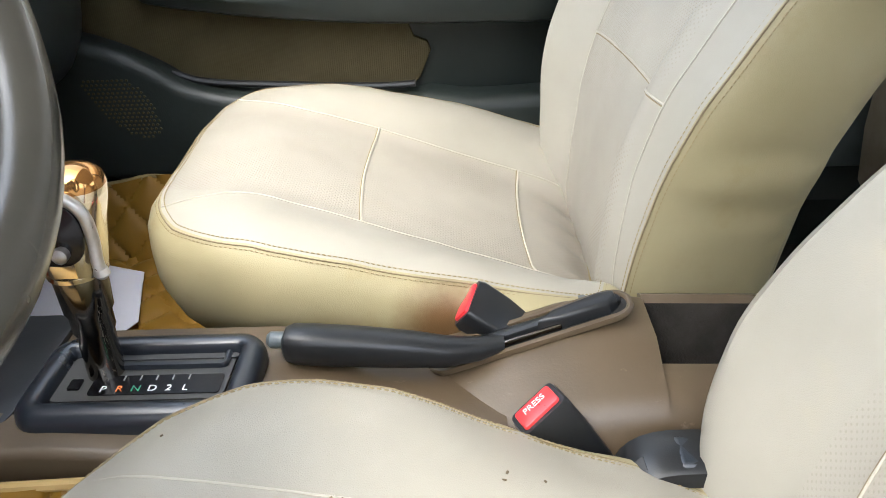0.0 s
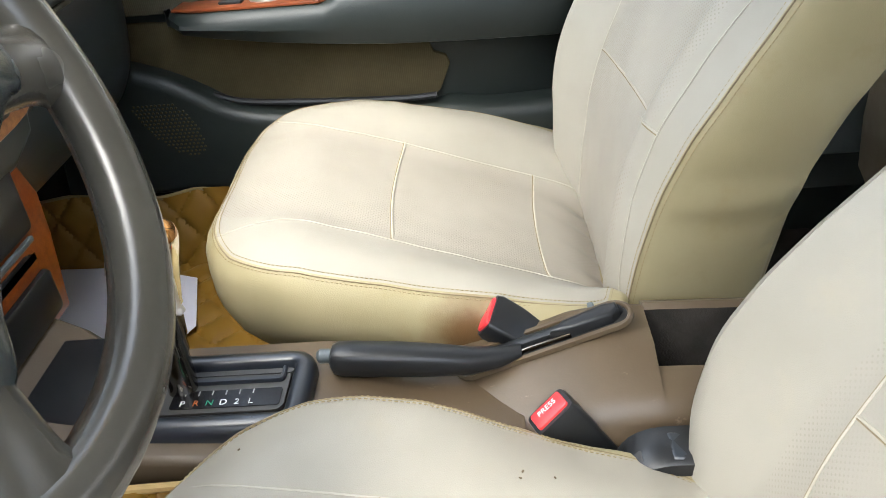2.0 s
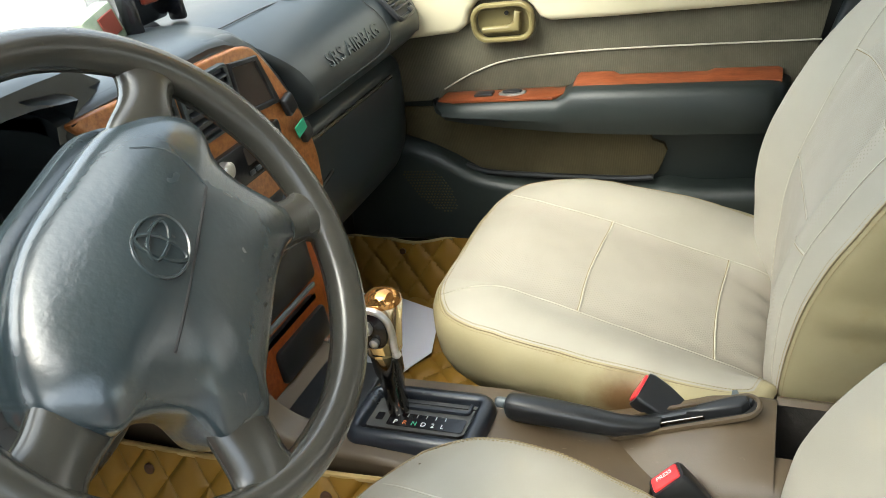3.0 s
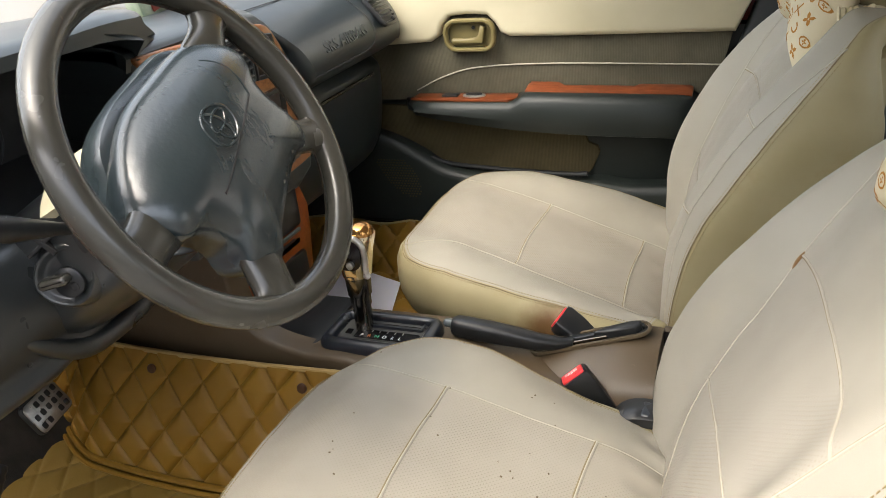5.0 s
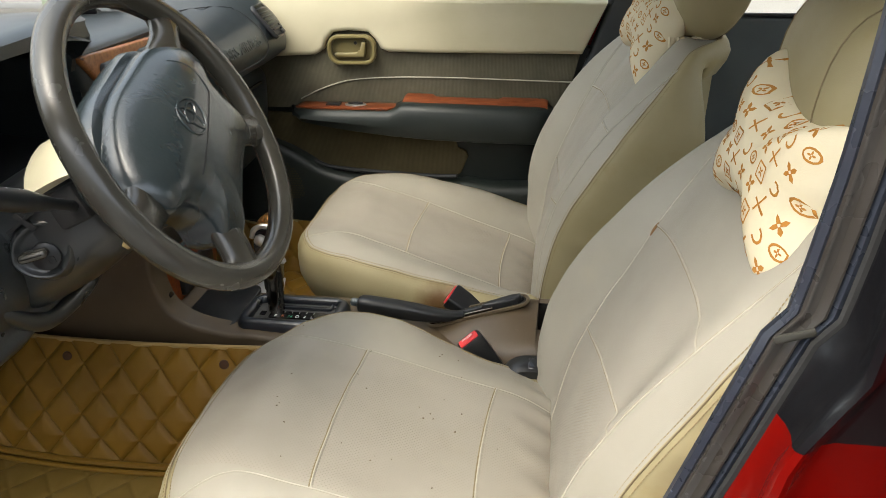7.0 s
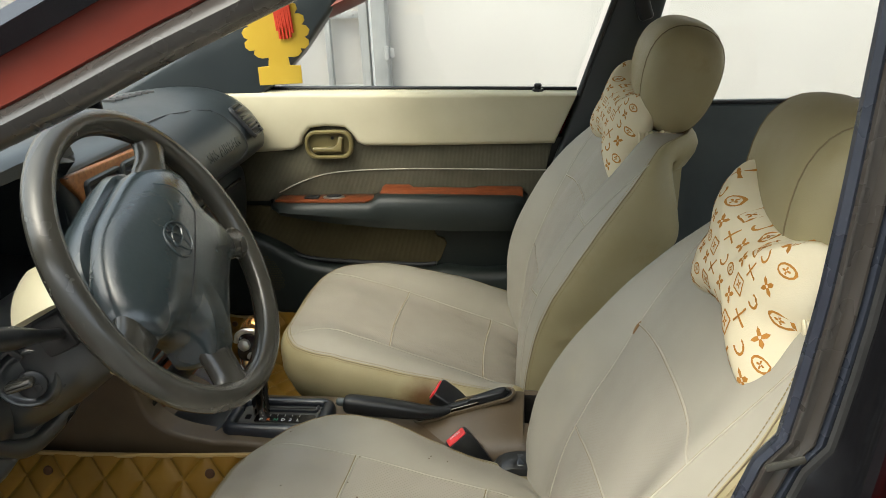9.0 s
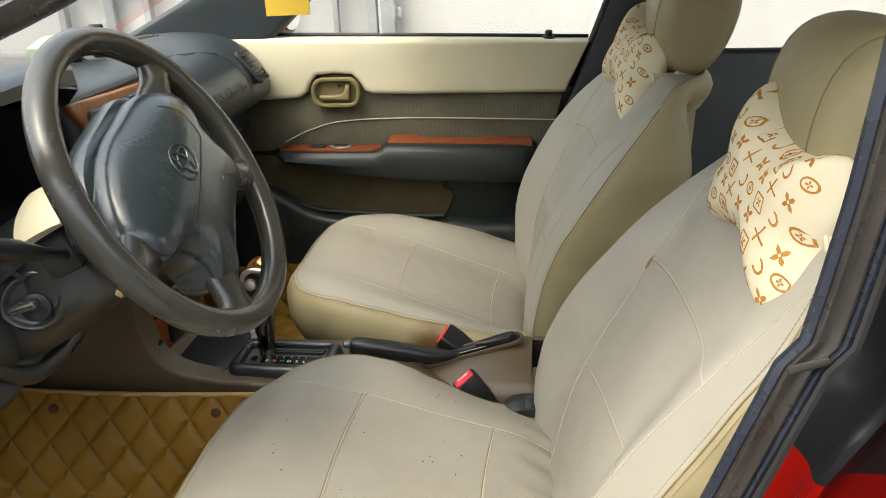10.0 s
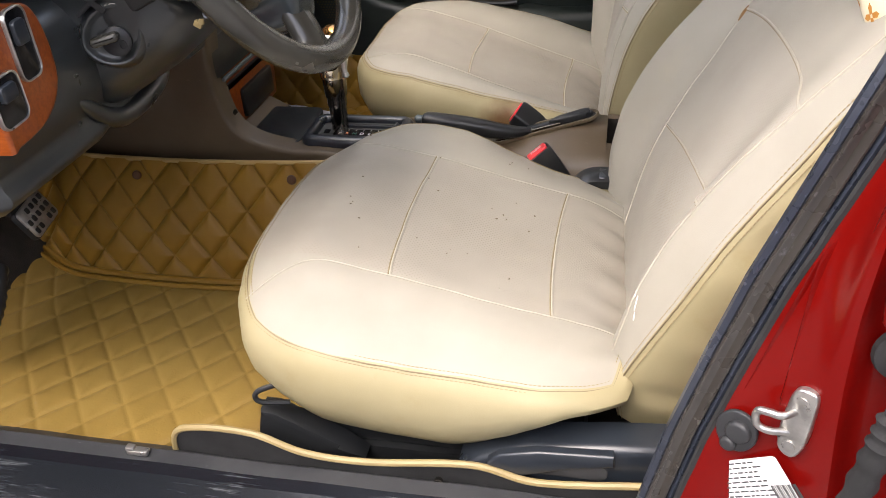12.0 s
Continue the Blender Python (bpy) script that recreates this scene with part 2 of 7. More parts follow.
M["mat_edge"] = surface("mat_binding", (0.25, 0.185, 0.075), (0.33, 0.25, 0.115), 0.5, 14, 500, 0.2)
M["mat_piping"] = surface("brown_mat_piping", (0.34, 0.22, 0.075), (0.42, 0.29, 0.11), 0.5, 14, 500, 0.2)
M["mat_under"] = surface("mat_felt_underside", (0.008, 0.008, 0.008), (0.02, 0.02, 0.02), 0.85, 20, 600, 0.5)
M["button"] = surface("brown_snap_button", (0.055, 0.022, 0.008), (0.085, 0.034, 0.012), 0.45, 20, 300, 0.05)
M["red_paint"] = surface("red_car_paint", (0.118, 0.0020, 0.0014), (0.142, 0.0030, 0.0020), 0.22, 3, 60, 0.02, coat=0.12, spec=0.14, rough_var=0.04)
M["red_matt"] = surface("brick_red_paint", (0.14, 0.022, 0.013), (0.20, 0.034, 0.020), 0.38, 4, 90, 0.05, coat=0.15, spec=0.3, rough_var=0.05)
M["red_plastic"] = surface("red_buckle_plastic", (0.62, 0.03, 0.04), (0.72, 0.06, 0.06), 0.3, 30, 400, 0.05)
M["white"] = surface("white_print", (0.72, 0.72, 0.70), (0.80, 0.80, 0.78), 0.5, 20, 300, 0.05)
M["ink"] = surface("dark_print", (0.03, 0.03, 0.03), (0.06, 0.06, 0.06), 0.6, 20, 300, 0.05)
M["orange_ink"] = surface("orange_print", (0.55, 0.13, 0.03), (0.60, 0.16, 0.04), 0.5, 20, 300, 0.05)
M["green_ink"] = surface("green_print", (0.02, 0.25, 0.13), (0.03, 0.30, 0.16), 0.5, 20, 300, 0.05)
M["chrome"] = surface("gold_tinted_chrome", (0.72, 0.62, 0.46), (0.82, 0.74, 0.60), 0.10, 12, 200, 0.02, metal=1.0, rough_var=0.05)
M["knob_cap"] = surface("amber_knob_cap", (0.30, 0.13, 0.035), (0.48, 0.25, 0.08), 0.10, 14, 200, 0.02, metal=0.85, rough_var=0.04)
M["steel"] = surface("worn_zinc_steel", (0.34, 0.33, 0.31), (0.58, 0.57, 0.54), 0.32, 55, 300, 0.35, metal=0.9, rough_var=0.14, scuff=(0.20, 0.19, 0.17))
M["smoke"] = surface("smoked_chrome", (0.22, 0.20, 0.17), (0.30, 0.27, 0.23), 0.12, 20, 200, 0.02, metal=1.0, rough_var=0.05)
M["paper"] = surface("white_paper", (0.74, 0.73, 0.80), (0.80, 0.79, 0.84), 0.85, 3, 200, 0.05)
M["pillow"] = surface("cream_pillow_cloth", (0.62, 0.545, 0.365), (0.69, 0.62, 0.455), 0.85, 9, 700, 0.4, spec=0.2)
M["motif"] = surface("brown_motif_print", (0.36, 0.15, 0.025), (0.46, 0.22, 0.05), 0.85, 30, 700, 0.4, spec=0.2)
M["packet"] = surface("pale_green_plastic", (0.20, 0.26, 0.17), (0.34, 0.38, 0.28), 0.25, 40, 200, 0.05)
M["yellow"] = surface("yellow_card", (0.62, 0.40, 0.030), (0.68, 0.46, 0.05), 0.7, 12, 400, 0.15)
M["red_string"] = surface("red_tassel", (0.62, 0.04, 0.015), (0.72, 0.07, 0.03), 0.8, 50, 500, 0.3)
M["screen"] = surface("dark_display", (0.030, 0.024, 0.020), (0.045, 0.036, 0.03), 0.2, 9, 300, 0.02)
M["sill"] = scratched("scratched_black_sill", (0.009, 0.011, 0.014), (0.20, 0.21, 0.22))
M["concrete"] = surface("yard_concrete", (0.18, 0.175, 0.166), (0.26, 0.252, 0.238), 0.85, 1.5, 60, 0.4, 0.004)
M["wall"] = surface("cream_wall_plaster", (0.47, 0.443, 0.410), (0.53, 0.503, 0.468), 0.9, 1.2, 120, 0.3, 0.002)
M["gate"] = surface("weathered_white_steel", (0.25, 0.25, 0.245), (0.35, 0.345, 0.33), 0.5, 8, 200, 0.2, scuff=(0.38, 0.34, 0.28))
M["liner"] = surface("grey_headliner", (0.46, 0.44, 0.40), (0.54, 0.52, 0.47), 0.95, 8, 600, 0.4, spec=0.2)
M["carpet"] = surface("dark_carpet", (0.020, 0.018, 0.016), (0.045, 0.040, 0.034), 0.95, 20, 500, 0.6, 0.002, spec=0.15)
M["rear_cloth"] = ribbed_cloth("rear_seat_cloth", (0.26, 0.225, 0.17), (0.36, 0.315, 0.25), 0.006)
M["rear_trim"] = surface("blue_grey_door_trim", (0.070, 0.085, 0.090), (0.10, 0.120, 0.126), 0.36, 6, 400, 0.2)
M["glass"] = glass_mat("window_glass", (0.97, 0.985, 0.975))
M["mirror"] = surface("mirror_glass", (0.85, 0.86, 0.88), (0.9, 0.9, 0.92), 0.03, 5, 50, 0.0, metal=1.0, rough_var=0.01)
M["crumb"] = surface("dirt_specks", (0.10, 0.075, 0.045), (0.16, 0.12, 0.07), 0.9, 60, 500, 0.3)
M["burn"] = surface("scorched_vinyl", (0.16, 0.085, 0.03), (0.22, 0.12, 0.045), 0.7, 60, 500, 0.5)


# ---- building helpers ----
def obj_mesh(name, bm, mats, smooth=38):
    me = bpy.data.meshes.new(name)
    bmesh.ops.recalc_face_normals(bm, faces=bm.faces)
    bm.to_mesh(me)
    bm.free()
    for m in mats if isinstance(mats, (list, tuple)) else [mats]:
        me.materials.append(m)
    if smooth:
        me.polygons.foreach_set("use_smooth", [True] * len(me.polygons))
        me.set_sharp_from_angle(angle=radians(smooth))
    return me


def part(name, bm, material, parent, label="", smooth=38):
    ob = new(name, obj_mesh(name, bm, material, smooth))
    if parent is not None:
        ob.parent = parent
        if parent.type == "EMPTY":
            ob.matrix_parent_inverse = parent.matrix_basis.inverted()
    return tagged(ob, label)


def thing(name, base, label, category, group="", kind=""):
    ob = new(name)
    ob.empty_display_size = 0.05
    ob.matrix_basis = Matrix.Translation(base)
    return tagged(ob, label, category, group, kind)


def solo(name, bm, material, label, category, group="", kind="", smooth=38):
    return tagged(part(name, bm, material, None, "", smooth), label, category, group, kind)


def V(*a):
    return Vector(a)


def sm(x, a, b):
    t = min(1.0, max(0.0, (x - a) / (b - a)))
    return t * t * (3 - 2 * t)


def lerp_table(tab, x):
    for (x0, y0), (x1, y1) in zip(tab, tab[1:]):
        if x <= x1:
            k = (x - x0) / (x1 - x0)
            k = min(1, max(0, k))
            return y0 + (y1 - y0) * k
    return tab[-1][1]


def spline(pts, n, closed=False):
    """Points along a smooth curve through pts."""
    pts = [Vector(p) for p in pts]
    out, m = [], len(pts)
    last = m if closed else m - 1
    for i in range(last):
        p0 = pts[(i - 1) % m] if closed or i > 0 else pts[0] * 2 - pts[1]
        p1, p2 = pts[i], pts[(i + 1) % m]
        p3 = pts[(i + 2) % m] if closed or i + 2 < m else pts[-1] * 2 - pts[-2]
        for k in range(n):
            t = k / n
            out.append(0.5 * ((2 * p1) + (p2 - p0) * t + (2 * p0 - 5 * p1 + 4 * p2 - p3) * t * t + (3 * p1 - p0 - 3 * p2 + p3) * t ** 3))
    if not closed:
        out.append(pts[-1].copy())
    return out


def loft(bm, rings, ring_closed=True, caps=True, mat=0, loop=False):
    vs = [[bm.verts.new(p) for p in r] for r in rings]
    n = len(vs[0])
    pairs = list(zip(vs, vs[1:])) + ([(vs[-1], vs[0])] if loop else [])
    for a, b in pairs:
        for i in range(n if ring_closed else n - 1):
            j = (i + 1) % n
            f = bm.faces.new((a[i], a[j], b[j], b[i]))
            f.material_index = mat
    if caps and not loop and ring_closed:
        for r in (vs[0], vs[-1]):
            f = bm.faces.new(r)
            f.material_index = mat
    return vs


def tube(bm, pts, r, seg=8, closed=False, flat=1.0, mat=0, up=None):
    """A tube along pts; r may be a list. flat squeezes it along its second axis."""
    pts = [Vector(p) for p in pts]
    n = len(pts)
    rings, ref = [], None
    for i, p in enumerate(pts):
        a = pts[(i - 1) % n] if closed or i else pts[i]
        b = pts[(i + 1) % n] if closed or i < n - 1 else pts[i]
        t = (b - a).normalized()
        if up is not None:
            ref = Vector(up)
        if ref is None:
            ref = Vector((0, 0, 1)) if abs(t.z) < 0.9 else Vector((1, 0, 0))
        x = (ref - t * ref.dot(t)).normalized()
        y = t.cross(x)
        ref = x
        rr = r[i] if isinstance(r, (list, tuple)) else r
        rings.append([p + x * rr * math.cos(2 * math.pi * k / seg) * flat + y * rr * math.sin(2 * math.pi * k / seg) for k in range(seg)])
    loft(bm, rings, True, not closed, mat, closed)


def box(bm, c, size, bev=0.0, seg=2, m=None, mat=0):
    start = len(bm.faces)
    r = bmesh.ops.create_cube(bm, size=1.0)
    bmesh.ops.scale(bm, vec=size, verts=r["verts"])
    if bev:
        es = list({e for v in r["verts"] for e in v.link_edges})
        rb = bmesh.ops.bevel(bm, geom=es, offset=bev, segments=seg, profile=0.5, affect="EDGES")
        vs = list({v for f in rb["faces"] for v in f.verts} | {v for v in r["verts"] if v.is_valid})
    else:
        vs = r["verts"]
    if m is not None:
        bmesh.ops.transform(bm, matrix=m, verts=vs)
    bmesh.ops.translate(bm, vec=c, verts=vs)
    if mat:
        for f in {f for v in vs for f in v.link_faces}:
            f.material_index = mat
    return vs


def slab(bm, outline, m, depth, bev=0.0, seg=2, mat=0):
    """An outline of (u, v), extruded along m's third axis by depth, with its far rim rounded."""
    lo = [bm.verts.new(m @ Vector((u, v, 0))) for u, v in outline]
    k = min(bev, abs(depth) * 0.49)
    rings = [lo]
    c = Vector((sum(p[0] for p in outline) / len(outline), sum(p[1] for p in outline) / len(outline)))
    n = len(outline)
    nor = []
    area = sum(outline[i][0] * outline[(i + 1) % n][1] - outline[(i + 1) % n][0] * outline[i][1] for i in range(n))
    for i in range(n):
        a, b = Vector(outline[i - 1]), Vector(outline[(i + 1) % n])
        t = (b - a)
        t = t.normalized() if t.length else Vector((1, 0))
        nor.append(Vector((t.y, -t.x)) * (1 if area > 0 else -1))
    steps = [(0.0, depth)] if not bev else [(k * (1 - math.cos(a)), depth - math.copysign(k, depth) * (1 - math.sin(a))) for a in [i * math.pi / 2 / seg for i in range(seg + 1)]]
    for inn, h in steps:
        rings.append([bm.verts.new(m @ Vector((u - nor[i].x * inn, v - nor[i].y * inn, h))) for i, (u, v) in enumerate(outline)])
    for a, b in zip(rings, rings[1:]):
        for i in range(n):
            j = (i + 1) % n
            f = bm.faces.new((a[i], a[j], b[j], b[i]))
            f.material_index = mat
    for r in (rings[0], rings[-1]):
        f = bm.faces.new(r)
        f.material_index = mat


def rounded(w, h, r, n=5, cx=0.0, cy=0.0):
    out = []
    for sx, sy, a0 in ((1, 1, 0), (-1, 1, 90), (-1, -1, 180), (1, -1, 270)):
        for k in range(n + 1):
            a = radians(a0 + 90 * k / n)
            out.append((cx + sx * (w / 2 - r) + r * math.cos(a), cy + sy * (h / 2 - r) + r * math.sin(a)))
    return out


def frame_slab(bm, outer, inner, m, depth, bev=0.002, mat=0):
    """A ring between two outlines with the same count, raised by depth."""
    n = len(outer)
    k = bev
    co = Vector((sum(p[0] for p in outer) / n, sum(p[1] for p in outer) / n))

    def toward(p, d):
        q = Vector(p)
        return q + (co - q).normalized() * d
    rows = []
    rows.append([m @ Vector((*p, 0)) for p in outer])
    rows.append([m @ Vector((*p, depth - k)) for p in outer])
    rows.append([m @ Vector((*toward(p, k), depth)) for p in outer])
    rows.append([m @ Vector((*toward(p, -k), depth)) for p in inner])
    rows.append([m @ Vector((*p, depth - k)) for p in inner])
    rows.append([m @ Vector((*p, 0)) for p in inner])
    loft(bm, rows, True, False, mat)


def basis(o, x, y, z=None):
    """A matrix with origin o and axes x, y (and z = x cross y)."""
    x, y = Vector(x).normalized(), Vector(y).normalized()
    z = x.cross(y).normalized() if z is None else Vector(z)
    return Matrix(((x.x, y.x, z.x, o[0]), (x.y, y.y, z.y, o[1]), (x.z, y.z, z.z, o[2]), (0, 0, 0, 1)))


def text_mesh(bm, body, m, size, depth=0.0006, spacing=1.0):
    cu = bpy.data.curves.new("letters", "FONT")
    cu.body, cu.size, cu.extrude, cu.align_x, cu.align_y, cu.space_character = body, size, depth, "CENTER", "CENTER", spacing
    ob = bpy.data.objects.new("letters", cu)
    scene.collection.objects.link(ob)
    bpy.context.view_layer.update()
    me = bpy.data.meshes.new_from_object(ob.evaluated_get(bpy.context.evaluated_depsgraph_get()))
    me.transform(m)
    bm.from_mesh(me)
    bpy.data.objects.remove(ob)
    bpy.data.curves.remove(cu)
    bpy.data.meshes.remove(me)


def stitches(bm, pts, normals, length=0.0036, gap=0.0016, r=0.00055):
    """Short raised dashes along a polyline."""
    acc, on, start, limit = 0.0, True, pts[0], length
    for (a, b), nrm in zip(zip(pts, pts[1:]), normals):
        seg, pos = (b - a).length, 0.0
        if seg < 1e-7:
            continue
        d = (b - a) / seg
        while pos < seg:
            step = min(limit - acc, seg - pos)
            pos += step
            acc += step
            if acc >= limit - 1e-9:
                q = a + d * pos
                if on:
                    side = d.cross(nrm).normalized() * r
                    up = nrm.normalized() * r * 1.3
                    lo = [start - side, start + side, q + side, q - side]
                    mid = [start * 0.8 + q * 0.2 - side * 0.6 + up, start * 0.8 + q * 0.2 + side * 0.6 + up, q * 0.8 + start * 0.2 + side * 0.6 + up, q * 0.8 + start * 0.2 - side * 0.6 + up]
                    a1, b1 = [bm.verts.new(p) for p in lo], [bm.verts.new(p) for p in mid]
                    for i in range(4):
                        bm.faces.new((a1[i], a1[(i + 1) % 4], b1[(i + 1) % 4], b1[i]))
                    bm.faces.new(b1)
                else:
                    start = q
                on = not on
                start = q
                acc, limit = 0.0, (length if on else gap)


def pillow_shell(bm, ns, nt, top, down, rings, matfn=None, cap=True, side_mat=1, depth=None):
    """A padded shape: a face over the square (s, t), then rings of (outwards, downwards) round its rim."""
    S = [-1 + 2 * i / ns for i in range(ns + 1)]
    T = [-1 + 2 * j / nt for j in range(nt + 1)]
    g = [[bm.verts.new(top(s, t)) for t in T] for s in S]
    for i in range(ns):
        for j in range(nt):
            f = bm.faces.new((g[i][j], g[i + 1][j], g[i + 1][j + 1], g[i][j + 1]))
            if matfn:
                f.material_index = matfn((S[i] + S[i + 1]) / 2, (T[j] + T[j + 1]) / 2)
    loop = [(i, 0) for i in range(ns)] + [(ns, j) for j in range(nt)] + [(i, nt) for i in range(ns, 0, -1)] + [(0, j) for j in range(nt, 0, -1)]
    prev = [g[i][j] for i, j in loop]
    base, outs, downs = [v.co.copy() for v in prev], [], []
    for (i, j), p in zip(loop, base):
        d = down(S[i], T[j])
        q = top(S[i] * 0.96, T[j] * 0.96)
        o = p - q
        o = (o - d * o.dot(d))
        outs.append(o.normalized() if o.length > 1e-9 else Vector((0, 0, 0)))
        downs.append(d * (depth(S[i], T[j]) if depth else 1.0))
    n = len(loop)
    for _ in range(2):
        outs = [(outs[k - 1] + outs[k] * 2 + outs[(k + 1) % n]).normalized() for k in range(n)]
    rows = []
    for out, dn in rings:
        cur = [bm.verts.new(base[k] + outs[k] * out + downs[k] * dn) for k in range(n)]
        for k in range(n):
            f = bm.faces.new((prev[k], prev[(k + 1) % n], cur[(k + 1) % n], cur[k]))
            f.material_index = side_mat
        prev = cur
        rows.append([v.co.copy() for v in cur])
    if cap:
        f = bm.faces.new(prev)
        f.material_index = side_mat
    return loop, base, outs, downs, rows


# ---- the yard ----
def yard():
    bm = bmesh.new()
    bmesh.ops.create_grid(bm, x_segments=24, y_segments=24, size=400)
    solo("ground", bm, M["concrete"], "worn grey concrete yard under the car", "ground", kind="structure")
    bm = bmesh.new()
    box(bm, (4.10, 2.75, 1.5), (9.2, 0.2, 3.0), 0.01)
    box(bm, (-8.0, 2.9, 1.6), (9.0, 0.2, 3.2), 0.01)
    solo("wall_yard", bm, M["wall"], "cream plastered yard wall bright in daylight", "wall", kind="structure")
    # unseen wall, added to keep low sky light out of the doorway
    bm = bmesh.new()
    box(bm, (0.5, -4.2, 1.35), (16.0, 0.2, 2.7), 0.01)
    solo("wall_sky_block", bm, M["wall"], "unseen cream wall added to block low sky behind the open door", "wall", kind="structure")
    g = thing("yard_gate", (-2.0, 2.6, 0), "weathered white steel gate beside the yard wall", "gate")
    for x, w, d in ((-0.530, 0.066, 0.09), (-0.606, 0.042, 0.05), (-0.782, 0.026, 0.04), (-1.02, 0.026, 0.04), (-1.37, 0.03, 0.04), (-1.527, 0.035, 0.05), (-1.707, 0.035, 0.05), (-1.9, 0.05, 0.05), (-2.15, 0.035, 0.05), (-3.2, 0.09, 0.07)):
        bm = bmesh.new()
        box(bm, (x, 2.6, 1.2), (w, d, 2.4), 0.005)
        part("post", bm, M["gate"], g)
    for z in (0.25, 0.775, 1.117, 1.75, 2.3):
        bm = bmesh.new()
        box(bm, (-1.90, 2.605, z), (2.56, 0.030, 0.032), 0.003)
        part("rail", bm, M["gate"], g)
    bm = bmesh.new()
    box(bm, (-1.90, 2.66, 1.2), (2.58, 0.012, 2.25), 0.003)
    part("sheet", bm, M["wall"], g, "pale sheet infill behind the bars")
    for z in (0.55, 0.940, 1.7):
        bm = bmesh.new()
        tube(bm, [V(-0.500, 2.56, z - 0.03), V(-0.500, 2.56, z + 0.03)], 0.012, 10)
        box(bm, (-0.482, 2.57, z), (0.030, 0.008, 0.045), 0.002)
        part("hinge", bm, M["gate"], g)
    for x in (-0.655, -0.782):
        bm = bmesh.new()
        tube(bm, [V(x, 2.590, 1.117), V(x, 2.584, 1.117)], [0.006, 0.004], 8)
        part("bolt", bm, M["steel"], g)
    # the neighbouring front beyond the windscreen
    f = thing("front_fence", (-6.0, 1.8, 0), "pale panelled fence with slim posts beyond the windscreen", "fence")
    for i in range(9):
        bm = bmesh.new()
        box(bm, (-6.0, -2.5 + 0.55 * i, 0.95), (0.05, 0.05, 1.9), 0.004)
        part("post", bm, M["gate"], f)
    for z in (0.3, 1.05, 1.75):
        bm = bmesh.new()
        box(bm, (-6.0, -0.3, z), (0.04, 4.6, 0.05), 0.004)
        part("rail", bm, M["gate"], f)
    bm = bmesh.new()
    box(bm, (-6.06, -0.3, 0.95), (0.02, 4.6, 1.8), 0.003)
    part("infill", bm, M["wall"], f, "pale infill panel")


yard()

XZ = basis((0, 0, 0), (1, 0, 0), (0, 0, 1))       # outlines of (x, z), raised towards the driver's side


def at_y(y):
    return Matrix.Translation((0, y, 0)) @ XZ


# ---- car body ----
PILLAR_A = [(-1.25, -0.74, 0.852), (-0.80, -0.715, 1.022), (-0.45, -0.69, 1.157), (-0.19, -0.668, 1.254), (-0.02, -0.655, 1.327), (0.16, -0.648, 1.388), (0.45, -0.642, 1.412), (0.95, -0.642, 1.402), (1.35, -0.64, 1.36)]
JAMB = [(0.40, 0.222), (0.45, 0.226), (0.52, 0.237), (0.62, 0.256), (0.72, 0.281), (0.80, 0.303), (0.89, 0.333), (1.0, 0.370), (1.012, 0.384), (1.06, 0.392), (1.13, 0.402), (1.21, 0.409), (1.32, 0.416), (1.40, 0.420)]


RIDGE = [(0.40, 0.400), (0.60, 0.389), (0.69, 0.380), (0.745, 0.376), (0.812, 0.374), (0.883, 0.377), (0.93, 0.386), (1.0, 0.425), (1.40, 0.475)]


def jamb_x(z):
    return lerp_table(JAMB, z)


def jamb_face(q, z, h=0.0):
    """A point of the red jamb, q from the seal to the outer ridge, raised by h."""
    a, b = V(jamb_x(z) + 0.041, -0.704, z), V(lerp_table(RIDGE, z), -0.746, z)
    n = V(b.y - a.y, a.x - b.x, 0).normalized()
    return a.lerp(b, q) + n * (h - 0.004 * math.sin(math.pi * min(1.0, max(0.0, q))))


def swept(bm, path, section, mat=0, cap=True):
    """section: (across, up) offsets, across along -y, carried along path without turning in plan."""
    rings = []
    for i, p in enumerate(path):
        a, b = path[max(0, i - 1)], path[min(len(path) - 1, i + 1)]
        t = (b - a).normalized()
        side = V(0, -1, 0)
        up = side.cross(t).normalized()
        if up.z < 0:
            up = -up
        rings.append([p + side * u + up * v for u, v in section])
    loft(bm, rings, True, cap, mat)


